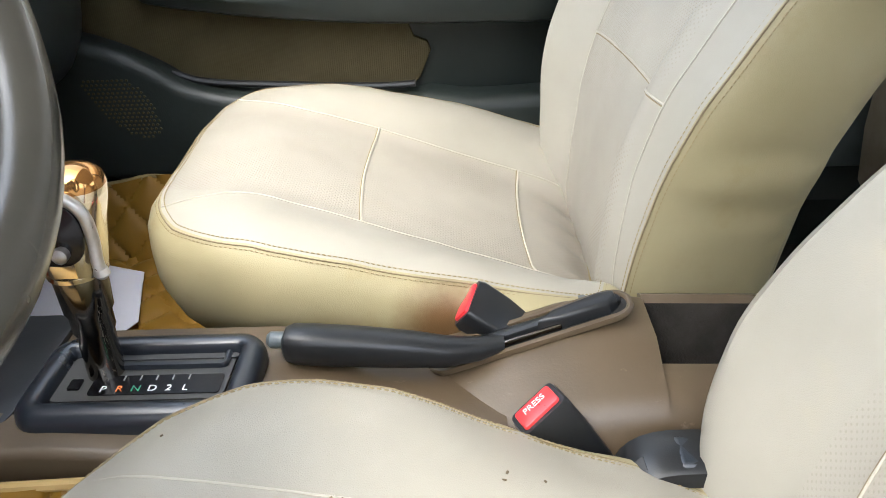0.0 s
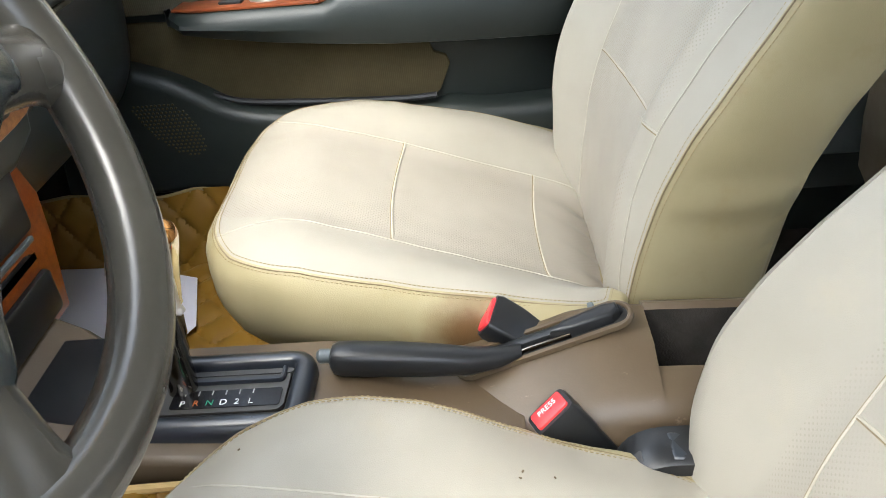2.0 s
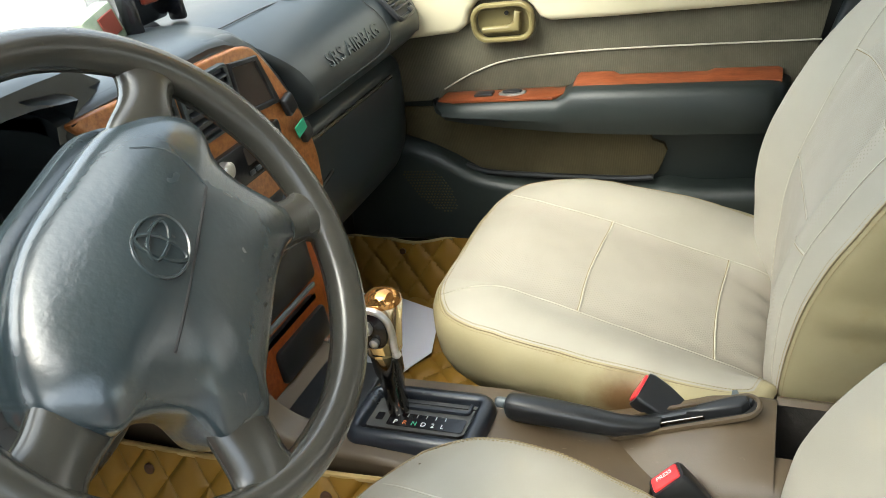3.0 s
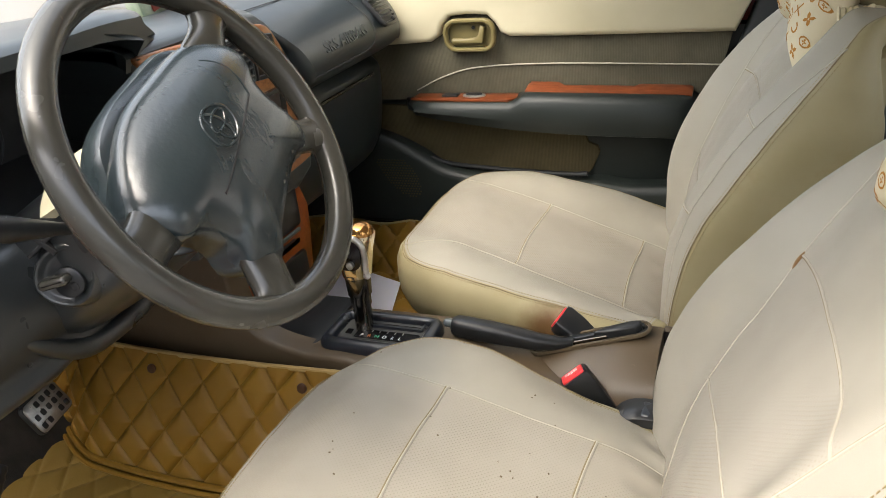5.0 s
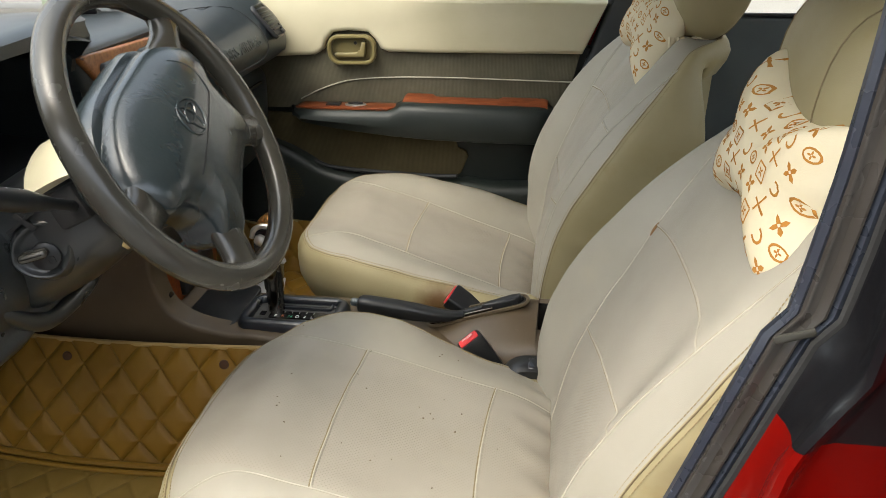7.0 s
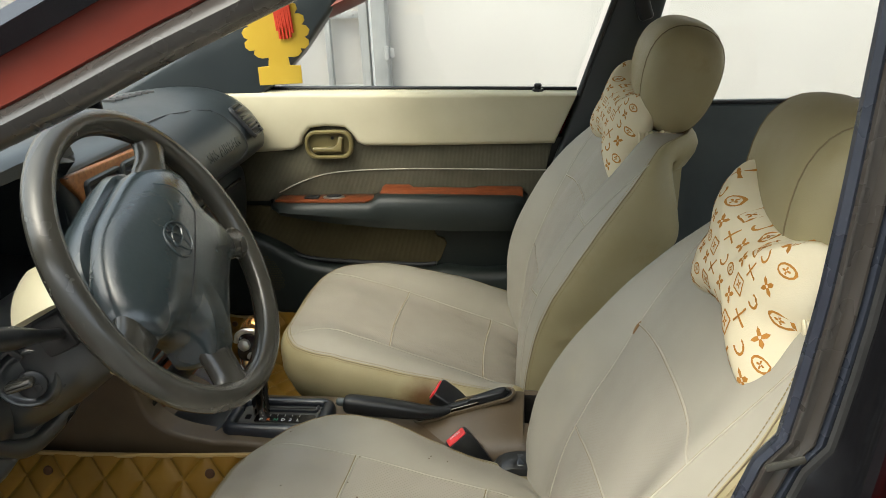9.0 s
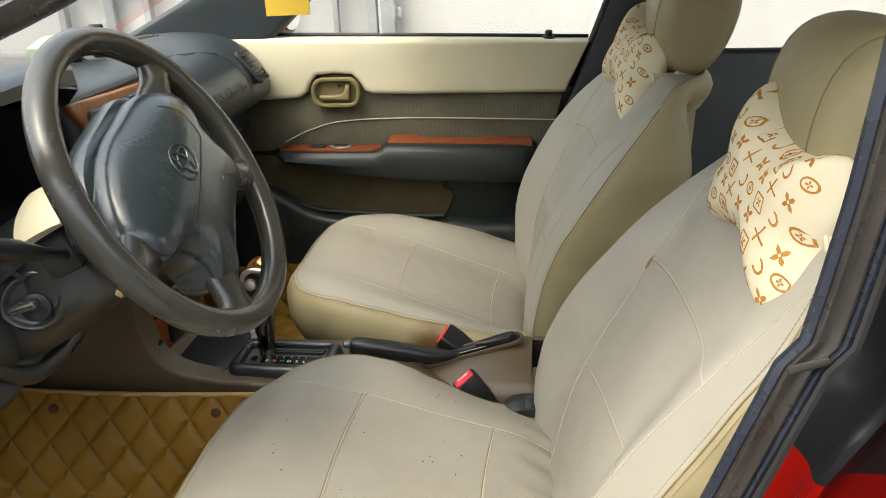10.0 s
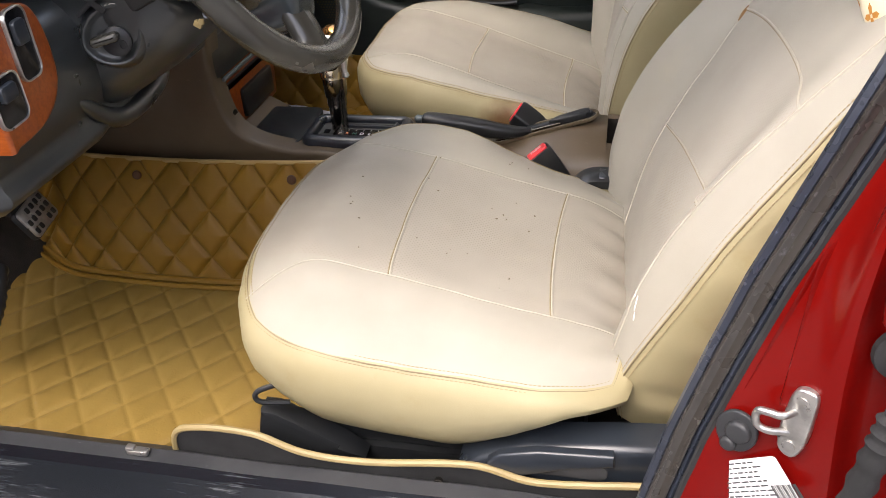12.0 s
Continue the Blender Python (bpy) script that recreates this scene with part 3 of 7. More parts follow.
def car_body():
    c = thing("car_body", (0.2, 0, 0), "red saloon car body seen through its open driver's doorway", "car", kind="structure")
    # floor, tunnel and bulkhead
    bm = bmesh.new()
    box(bm, (0.25, 0, 0.345), (2.9, 1.34, 0.03), 0.004)
    part("floor_pan", bm, M["carpet"], c)
    bm = bmesh.new()
    slab(bm, [(-1.20, 0.33), (-1.10, 0.33), (-0.86, 0.385), (-1.08, 0.62), (-1.16, 1.02), (-1.25, 1.02)], at_y(0.68), 1.36, 0.0)
    part("bulkhead", bm, M["carpet"], c)
    bm = bmesh.new()
    slab(bm, [(-1.20, 0.34), (-0.50, 0.34), (-0.50, 0.60), (-0.60, 0.98), (-1.20, 0.98)], at_y(0.690), 0.03, 0.006)
    part("kick_panel", bm, M["carpet"], c, "dark footwell side")
    # roof skin and headliner
    for nm, dz, mt in (("roof_skin", 0.0, M["red_paint"]), ("headliner", -0.03, M["liner"])):
        bm = bmesh.new()
        rows = []
        for x, z, w in ((-0.20, 1.415, 0.60), (0.05, 1.418, 0.605), (0.14, 1.424, 0.615), (0.45, 1.436, 0.625), (0.9, 1.42, 0.625), (1.3, 1.37, 0.61)):
            ring = []
            for k in range(13):
                y = -w + 2 * w * k / 12
                ring.append(V(x, y, z + dz + 0.03 * (1 - (y / w) ** 2)))
            rows.append(ring + [p + V(0, 0, -0.018) for p in reversed(ring)])
        loft(bm, rows)
        part(nm, bm, mt, c)
    # roof rails with the front pillars, both sides
    path = spline(PILLAR_A, 6)
    for sgn in (1, -1):
        ps = [V(p.x - (0.02 if sgn < 0 else 0), p.y * sgn + (0.035 if sgn < 0 else 0), p.z) for p in path]
        s = sgn
        bm = bmesh.new()
        swept(bm, ps, [(-0.035 * s, 0.010), (-0.005 * s, 0.008), (0.014 * s, 0.018), (0.016 * s, 0.060), (-0.05 * s, 0.055), (-0.065 * s, 0.03)])
        part("roof_rail", bm, M["red_matt"], c, "brick-red painted pillar and roof rail")
        if sgn == 1:
            bm = bmesh.new()
            swept(bm, ps, [(-0.006 + 0.026 * math.cos(a), 0.006 + 0.0150 * math.sin(a)) for a in [2 * math.pi * k / 10 for k in range(10)]])
            part("door_seal", bm, M["seal"], c, "dark grey rubber door seal")
            bm = bmesh.new()
            swept(bm, ps, [(0.010, 0.048), (0.026, 0.046), (0.030, 0.062), (0.012, 0.075), (-0.01, 0.07)])
            part("drip_moulding", bm, M["gloss_black"], c, "black drip moulding along the roof")
            bm = bmesh.new()
            swept(bm, ps, [(-0.05, 0.018), (-0.028, 0.010), (-0.026, 0.02), (-0.06, 0.04)])
            part("pillar_trim", bm, M["dash"], c, "dark inner pillar trim")
    # inner trim of the far front pillar, widening to the mirror corner
    bm = bmesh.new()
    slab(bm, [(-1.15, 0.96), (-0.95, 0.985), (-0.45, 1.068), (-0.425, 1.085), (-0.343, 1.158), (-0.246, 1.275), (-0.14, 1.37), (-0.25, 1.372), (-0.455, 1.262), (-0.66, 1.158), (-0.86, 1.06)], at_y(0.690), 0.05, 0.012, 3)
    part("pillar_trim", bm, M["dash"], c, "dark inner pillar trim")
    # far centre pillar
    bm = bmesh.new()
    slab(bm, [(0.17, 0.38), (0.20, 0.70), (0.236, 0.872), (0.295, 1.035), (0.374, 1.255), (0.415, 1.375), (0.53, 1.375), (0.487, 1.25), (0.435, 1.05), (0.42, 0.70), (0.44, 0.38)], at_y(0.70), 0.055, 0.012, 3)
    bp = part("centre_pillar_trim", bm, M["dash"], c, "dark plastic centre pillar trim")
    bm = bmesh.new()
    tube(bm, [V(0.300, 0.648, 1.05), V(0.372, 0.646, 1.25), V(0.41, 0.645, 1.37)], 0.006, 8)
    part("weatherstrip", bm, M["rubber"], bp)
    # belt guide on the pillar
    bm = bmesh.new()
    box(bm, (0.435, 0.630, 1.245), (0.032, 0.022, 0.065), 0.008, 3, Matrix.Rotation(radians(-18), 3, "Y").to_4x4())
    part("belt_guide", bm, M["black"], bp)
    # windscreen
    bm = bmesh.new()
    rows = []
    for k in range(7):
        q = k / 6
        x, z, w = -1.08 + 0.88 * q, 0.955 + 0.445 * q + 0.02 * math.sin(math.pi * q), 0.70 - 0.09 * q
        rows.append([V(x - 0.05 * (1 - (y / w) ** 2), y, z) for y in [-w + 2 * w * j / 8 for j in range(9)]])
    loft(bm, rows, False, False)
    ws = part("windscreen", bm, M["glass"], c, "clear windscreen")
    ws.visible_shadow = False
    # sill under the open doorway
    bm = bmesh.new()
    prof = [(-0.60, 0.36), (-0.605, 0.405), (-0.635, 0.432), (-0.655, 0.430), (-0.662, 0.415), (-0.70, 0.405), (-0.76, 0.392), (-0.80, 0.36), (-0.815, 0.30), (-0.78, 0.20), (-0.62, 0.20)]
    rows = [[V(x, y, z + 0.004 * noise.noise(V(x * 7, y * 9, 3))) for y, z in prof] for x in [-1.2 + 0.05 * i for i in range(35)]]
    loft(bm, rows)
    for f in bm.faces:
        cc = f.calc_center_median()
        f.material_index = 1 if cc.y < -0.657 else 0
    part("sill", bm, [M["rubber"], M["sill"]], c, "scuffed black sill with a rubber strip")
    bm = bmesh.new()
    box(bm, (-0.385, -0.645, 0.436), (0.03, 0.012, 0.008), 0.003)
    box(bm, (-0.395, -0.645, 0.441), (0.012, 0.010, 0.006), 0.002)
    part("sill_clip", bm, M["steel"], c, "rusty sill clip")
    bm = bmesh.new()
    rows = [[V(x, y, z) for y, z in ((0.60, 0.36), (0.60, 0.44), (0.66, 0.47), (0.72, 0.45), (0.75, 0.33), (0.62, 0.20))] for x in (-1.2, 1.2)]
    loft(bm, rows)
    part("sill", bm, M["door_black"], c)
    # centre pillar on the driver's side: seal, red jamb, black upper frame
    zs = [0.40 + 0.02 * i for i in range(50)]
    bm = bmesh.new()
    rows = []
    for z in zs:
        x = jamb_x(z)
        rows.append([V(x + dx, y, z) for dx, y in ((0.030, -0.655), (0.016, -0.668), (0.0045, -0.684), (0.0050, -0.6895), (0.0095, -0.6930), (0.0118, -0.6915), (0.0132, -0.6945), (0.0150, -0.6945), (0.0165, -0.6905), (0.0225, -0.6905), (0.0255, -0.6940), (0.0272, -0.6975), (0.0290, -0.6970), (0.0300, -0.6930), (0.0330, -0.6985), (0.0362, -0.6975), (0.0366, -0.690), (0.034, -0.66))])
    loft(bm, rows)
    bm.verts.index_update()
    for f in bm.faces:
        k = sorted(v.index % 18 for v in f.verts)
        f.material_index = 1 if k[-1] <= 5 or k[0] >= 13 else 0
    seal = part("door_seal", bm, [M["seal"], M["seal_lip"]], c, "dark rubber seal with a grey worn face and sky-tinted lips")
    bm = bmesh.new()
    tube(bm, [V(jamb_x(z) + 0.0385 + 0.0008 * noise.noise(V(z * 60, 0, 0)), -0.7005, z) for z in zs], 0.0036, 6)
    part("seal_edge", bm, M["mat_under"], seal, "dusty seal edge")
    bm = bmesh.new()
    rows = []
    for z in zs:
        x, r = jamb_x(z), lerp_table(RIDGE, z)
        rows.append([V(px_, y, z) for px_, y in ((x + 0.065, -0.60), (x + 0.036, -0.688), (x + 0.037, -0.699), (x + 0.041, -0.704))] + [jamb_face(q, z) for q in (0.3, 0.6, 0.8, 0.9)] + [V(r + dx, y, z) for dx, y in ((0.002, -0.7475), (0.007, -0.751), (0.013, -0.748), (0.020, -0.739), (0.032, -0.734), (0.130, -0.734))])
    loft(bm, rows)
    bm.verts.index_update()
    for f in bm.faces:
        f.material_index = 1 if min(v.index for v in f.verts) // 14 >= 27 else 0
    jam = part("door_jamb", bm, [M["red_paint"], M["gloss_black"]], c, "glossy red door jamb, black above the waistline")
    bm = bmesh.new()
    box(bm, (0.394, -0.7005, 1.006), (0.030, 0.004, 0.007), 0.002, 2, Matrix.Rotation(radians(-18), 4, "Y"))
    part("seal_joint", bm, M["wheel"], seal, "grey joint where the upper seal begins")
    # pressed triangular swage on the jamb
    bm = bmesh.new()
    tri = [(0.11, 0.870), (0.04, 0.650), (0.56, 0.660)]
    mid = (sum(p[0] for p in tri) / 3, sum(p[1] for p in tri) / 3)
    rim = []
    for i in range(3):
        (q0, z0), (q1, z1), (q2, z2) = tri[i - 1], tri[i], tri[(i + 1) % 3]
        for k in range(5):
            e = k / 4
            pa, pb = (q1 + (q0 - q1) * 0.14, z1 + (z0 - z1) * 0.14), (q1 + (q2 - q1) * 0.14, z1 + (z2 - z1) * 0.14)
            rim.append(((1 - e) ** 2 * pa[0] + 2 * e * (1 - e) * q1 + e * e * pb[0], (1 - e) ** 2 * pa[1] + 2 * e * (1 - e) * z1 + e * e * pb[1]))
    rings = []
    for inn, h in ((-0.10, -0.004), (0.0, 0.0), (0.03, 0.0022), (0.07, 0.0056), (0.11, 0.0066), (0.15, 0.0056), (0.22, 0.0024), (0.32, 0.0004), (0.5, 0.0004)):
        rings.append([jamb_face(q + (mid[0] - q) * inn, z + (mid[1] - z) * inn, h * sm(z, 0.655, 0.735) - 0.002 * (1 - sm(z, 0.655, 0.735))) for q, z in rim])
    loft(bm, rings)
    part("swage", bm, M["red_paint"], jam)
    # rubber plug, striker and sticker
    out_x, out_y = V(0.826, -0.563, 0), V(0.10, 0, 1)
    bm = bmesh.new()
    for ox, oz, rx, ry, h in ((0.0, 0.0, 0.0195, 0.0235, 0.004), (0.003, 0.003, 0.012, 0.012, 0.010), (-0.004, -0.016, 0.008, 0.008, 0.010)):
        slab(bm, [(rx * math.cos(a), ry * math.sin(a)) for a in [2 * math.pi * k / 22 for k in range(22)]], basis(V(0.319, -0.713, 0.647) + out_x * ox + V(0, 0, oz), out_x, out_y), h, 0.004, 3)
    part("rubber_plug", bm, M["rubber"], c, "black rubber plug in the jamb")
    bm = bmesh.new()
    pl = basis((0.362, -0.732, 0.685), out_x, (0.05, 0, 1)) @ Matrix.Scale(0.80, 4)
    slab(bm, [(p.x, p.y) for p in spline([V(-0.004, 0.046, 0), V(0.008, 0.047, 0), V(0.015, 0.040, 0), V(0.0165, 0.010, 0), V(0.016, -0.024, 0), V(0.010, -0.046, 0), V(-0.001, -0.050, 0), V(-0.012, -0.040, 0), V(-0.015, -0.010, 0), V(-0.0135, 0.020, 0), V(-0.011, 0.038, 0)], 3, True)], pl, 0.009, 0.0035, 3)
    sp = part("striker_plate", bm, M["steel"], c, "worn zinc door striker")
    bm = bmesh.new()
    loop = spline([pl @ V(-0.002, 0.014, 0.004), pl @ V(-0.010, 0.014, 0.022), pl @ V(-0.022, 0.013, 0.025), pl @ V(-0.033, 0.010, 0.026), pl @ V(-0.036, 0.0, 0.025), pl @ V(-0.032, -0.012, 0.024), pl @ V(-0.020, -0.016, 0.020), pl @ V(-0.004, -0.018, 0.006)], 5)
    tube(bm, loop, 0.0036, 10)
    part("striker_loop", bm, M["steel"], sp)
    bm = bmesh.new()
    for v in (0.030, -0.034):
        tube(bm, [pl @ V(0.001, v, 0.008), pl @ V(0.001, v, 0.0105), pl @ V(0.001, v, 0.011)], [0.006, 0.006, 0.003], 12)
    part("screw", bm, M["steel"], sp)
    bm = bmesh.new()
    sx = out_x * 0.743 + V(0, 0, 0.669)
    sy = V(0, 0, 0.743) - out_x * 0.669
    pl = basis(V(0.336, -0.7220, 0.592), sx, sy)
    if pl.to_3x3().col[2].y > 0:
        pl = basis(V(0.336, -0.7220, 0.592), sx, sy, V(-0.563, -0.826, 0.0))
    slab(bm, rounded(0.088, 0.046, 0.004), pl @ Matrix.Translation((0, 0, 0.001)), 0.0008)
    tag = part("sticker", bm, M["white"], c, "white specification sticker with small print")
    bm = bmesh.new()
    rnd = random.Random(11)
    for i in range(8):
        u = -0.048
        while u < 0.020:
            w = rnd.uniform(0.003, 0.010)
            slab(bm, [(u * 0.9, 0.020 - 0.005 * i), ((u + w) * 0.9, 0.020 - 0.005 * i), ((u + w) * 0.9, 0.0186 - 0.005 * i), (u * 0.9, 0.0186 - 0.005 * i)], pl @ Matrix.Translation((0, 0, 0.0015)), 0.0006)
            u += w + 0.002
    for i in range(14):
        w = 0.0008 + 0.0007 * (i % 3 == 0)
        slab(bm, [(0.022 + 0.002 * i, -0.006), (0.022 + 0.002 * i + w, -0.006), (0.022 + 0.002 * i + w, -0.022), (0.022 + 0.002 * i, -0.022)], pl @ Matrix.Translation((0, 0, 0.0015)), 0.0006)
    part("print", bm, M["ink"], tag, "small dark print", 0)
    # rear door edge with its hinge and wiring boot
    bm = bmesh.new()
    rows = []
    for z in [0.36 + 0.03 * i for i in range(24)]:
        x = 0.475 - 0.02 * sm(z, 0.86, 1.0)
        rows.append([V(x, -0.735, z), V(x + 0.004, -0.80, z), V(x + 0.02, -0.822, z), V(x + 0.60, -0.83, z), V(x + 0.60, -0.74, z)])
    loft(bm, rows)
    rd = part("rear_door", bm, M["red_paint"], c, "closed red rear door")
    bm = bmesh.new()
    box(bm, (0.418, -0.768, 0.846), (0.062, 0.014, 0.052), 0.006, 3, Matrix.Rotation(radians(-6), 4, "Y"))
    tube(bm, [V(0.404, -0.774, 0.842), V(0.404, -0.780, 0.842), V(0.404, -0.782, 0.842)], [0.010, 0.010, 0.006], 12)
    tube(bm, [V(0.446, -0.768, 0.806), V(0.446, -0.768, 0.880)], 0.010, 12)
    part("hinge", bm, M["red_paint"], rd, "red painted door hinge with a round bolt")
    bm = bmesh.new()
    tube(bm, [V(0.420, -0.744, 0.776), V(0.420, -0.750, 0.777), V(0.420, -0.755, 0.778)], [0.023, 0.022, 0.011], 22)
    pts = spline([V(0.420, -0.752, 0.776), V(0.420, -0.768, 0.760), V(0.415, -0.776, 0.728), V(0.409, -0.780, 0.694), V(0.400, -0.782, 0.62)], 8)
    tube(bm, pts, [0.0085 + 0.0022 * (i > 14) + 0.0022 * (i > 14 and i % 3 == 0) for i in range(len(pts))], 14)
    part("wiring_boot", bm, M["mat_under"], rd, "black ribbed rubber wiring boot")
    bm = bmesh.new()
    slab(bm, [(0.52, 0.93), (1.2, 0.95), (1.05, 1.36), (0.56, 1.375)], at_y(-0.66), 0.012)
    gl = part("rear_door_glass", bm, M["glass"], rd)
    gl.visible_shadow = False
    # driver's door, swung open beside the doorway
    dm = basis((-0.80, -0.80, 0), (0.40, -0.917, 0), (0, 0, 1))
    bm = bmesh.new()
    slab(bm, [(0.0, 0.40), (0.10, 0.33), (0.92, 0.33), (0.99, 0.45), (1.05, 0.94), (0.02, 0.92)], dm, 0.11, 0.02, 3)
    od = part("front_door", bm, [M["red_paint"]], c, "red driver's door standing open")
    bm = bmesh.new()
    slab(bm, [(0.06, 0.42), (0.88, 0.40), (0.98, 0.90), (0.06, 0.89)], dm @ Matrix.Translation((0, 0, 0.112)), 0.03, 0.012, 2)
    part("door_trim", bm, M["door_cloth"], od, "brown inner door trim")
    bm = bmesh.new()
    tube(bm, [dm @ V(x, z, 0.05) for x, z in ((0.03, 0.92), (0.36, 1.16), (0.62, 1.32), (0.98, 1.36), (1.05, 1.20), (1.05, 0.93))], 0.020, 8)
    part("window_frame", bm, M["gloss_black"], od, "black window frame")
    bm = bmesh.new()
    slab(bm, [(0.04, 0.91), (1.04, 0.92), (1.04, 1.20), (0.97, 1.35), (0.62, 1.31), (0.36, 1.15)], dm @ Matrix.Translation((0, 0, 0.048)), 0.005)
    pane = part("window_glass", bm, M["glass"], od)
    pane.visible_shadow = False
    # far rear door, its window and the tail of the cabin
    bm = bmesh.new()
    slab(bm, [(0.43, 0.38), (1.35, 0.38), (1.40, 1.010), (0.45, 1.020)], at_y(0.74), 0.075, 0.015, 3)
    frd = part("rear_door", bm, M["rear_trim"], c, "blue-grey inner trim of the far rear door")
    bm = bmesh.new()
    tube(bm, [V(0.45, 0.676, 1.024), V(0.90, 0.676, 1.020), V(1.38, 0.676, 1.014)], 0.005, 8)
    part("window_strip", bm, M["rubber"], frd, "black window strip")
    bm = bmesh.new()
    slab(bm, [(0.46, 1.01), (1.20, 1.005), (1.05, 1.36), (0.53, 1.37)], at_y(0.71), 0.006)
    gl = part("rear_door_glass", bm, M["glass"], c)
    gl.visible_shadow = False
    bm = bmesh.new()
    slab(bm, [(1.45, 0.36), (1.52, 0.36), (1.62, 0.95), (1.75, 1.02), (1.50, 0.99)], at_y(0.70), 1.40)
    part("rear_bulkhead", bm, M["carpet"], c)
    return c


CAR = car_body()


# ---- far front door ----
def far_door():
    d = thing("passenger_door", (-0.1, 0.70, 0.42), "closed far front door, cream and brown trim with a black armrest", "car door")
    bm = bmesh.new()
    slab(bm, [(-0.72, 0.47), (0.25, 0.47), (0.30, 0.9), (0.345, 1.045), (-0.50, 1.06), (-0.72, 0.9)], at_y(0.75), 0.05, 0.0)
    for f in bm.faces:
        f.material_index = 1 if f.calc_center_median().y > 0.745 else 0
    part("shell", bm, [M["red_paint"], M["red_paint"]], d, "red painted door shell")
    bm = bmesh.new()
    slab(bm, [(-0.70, 0.495), (0.19, 0.495), (0.245, 0.86), (0.27, 0.95), (-0.60, 0.95), (-0.66, 0.80)], at_y(0.70), 0.035, 0.004)
    part("inner_panel", bm, M["door_black"], d)
    # padded cream top rail, lapping over the handle
    bm = bmesh.new()
    out = [(-0.66, 0.96), (-0.60, 0.925), (-0.445, 0.931), (-0.385, 0.934), (-0.362, 0.948), (-0.352, 0.972), (-0.338, 0.987), (-0.300, 0.991), (-0.252, 0.988), (-0.236, 0.972), (-0.224, 0.950), (-0.205, 0.942), (-0.10, 0.940), (0.246, 0.940), (0.298, 1.056), (0.05, 1.064), (-0.46, 1.076), (-0.66, 1.078)]
    slab(bm, out, at_y(0.70), 0.066, 0.012, 4)
    part("top_rail", bm, M["door_beige"], d, "padded cream vinyl top rail")
    bm = bmesh.new()
    tube(bm, [V(-0.47, 0.684, 1.080), V(-0.1, 0.684, 1.071), V(0.05, 0.684, 1.067), V(0.298, 0.684, 1.060)], 0.0042, 8)
    part("window_strip", bm, M["black"], d, "black window wiper strip")
    bm = bmesh.new()
    slab(bm, [(-0.57, 0.80), (0.21, 0.80), (0.243, 0.945), (-0.215, 0.946), (-0.232, 0.985), (-0.255, 1.000), (-0.338, 1.000), (-0.358, 0.985), (-0.372, 0.954), (-0.57, 0.955)], at_y(0.672), 0.018, 0.004)
    cl = part("cloth_insert", bm, M["door_cloth"], d, "grey-brown ribbed cloth insert")
    bm = bmesh.new()
    tube(bm, [V(x, 0.652, z) for x, z in [(p.x, p.y) for p in spline([V(-0.435, 0.824, 0), V(-0.365, 0.855, 0), V(-0.28, 0.875, 0), V(-0.1, 0.881, 0), V(0.228, 0.874, 0)], 8)]], 0.0016, 6)
    part("welt", bm, M["piping"], cl, "pale stitched welt")
    # inside handle
    hm = at_y(0.640)
    bm = bmesh.new()
    o = rounded(0.118, 0.070, 0.028, 6, -0.292, 0.948)
    i_ = rounded(0.100, 0.053, 0.022, 6, -0.292, 0.948)
    frame_slab(bm, o, i_, hm, 0.012, 0.003)
    hb = part("handle_bezel", bm, M["handle"], d, "olive plastic door handle surround")
    bm = bmesh.new()
    slab(bm, i_, at_y(0.648), 0.003)
    part("handle_cup", bm, M["handle"], hb)
    bm = bmesh.new()
    lever = [(-0.332, 0.930), (-0.262, 0.930), (-0.256, 0.964), (-0.266, 0.968), (-0.272, 0.948), (-0.282, 0.942), (-0.332, 0.941)]
    slab(bm, lever, hm, 0.011, 0.004, 3)
    part("handle_lever", bm, M["handle"], hb)
    bm = bmesh.new()
    slab(bm, [(-0.284 + 0.004 * math.cos(a), 0.963 + 0.004 * math.sin(a)) for a in [2 * math.pi * k / 12 for k in range(12)]], hm, 0.002)
    part("screw", bm, M["black"], hb)
    # armrest
    bm = bmesh.new()
    rings = []
    for x in [-0.452, -0.447, -0.437, -0.42, -0.38, -0.3, -0.2, -0.185, -0.17, -0.1, 0.0, 0.1, 0.15, 0.168, 0.178, 0.184]:
        e = max(0.0, 1 - min((x + 0.456) / 0.045, (0.188 - x) / 0.035))
        e = min(1.0, e) ** 2
        top = 0.812 + 0.016 * sm(x, -0.195, -0.17)
        bot = 0.735 + 0.040 * max(0.0, -x / 0.43) ** 2 + 0.012 * e
        yo = 0.582 + 0.05 * e
        top -= 0.012 * e + 0.020 * max(0.0, x + 0.17)
        bot -= 0.012 * max(0.0, x + 0.17)
        mid = (top + bot) / 2
        rings.append([V(x, y, z) for y, z in ((0.668, bot), (yo + 0.035, bot), (yo + 0.012, bot + 0.008), (yo + 0.002, bot + 0.025), (yo, mid), (yo + 0.003, top - 0.014), (yo + 0.010, top - 0.004), (yo + 0.020, top), (0.668, top + 0.004))])
    loft(bm, rings)
    arm = part("armrest", bm, M["door_black"], d, "black moulded armrest with wood trim")
    bm = bmesh.new()
    slab(bm, [(-0.436, 0.612), (-0.40, 0.600), (-0.206, 0.598), (-0.190, 0.615), (-0.186, 0.655), (-0.43, 0.655)], Matrix.Translation((0, 0, 0.8125)), 0.0045, 0.002)
    w1 = part("wood_trim", bm, M["wood_door"], arm, "burl wood switch plate")
    bm = bmesh.new()
    rings = []
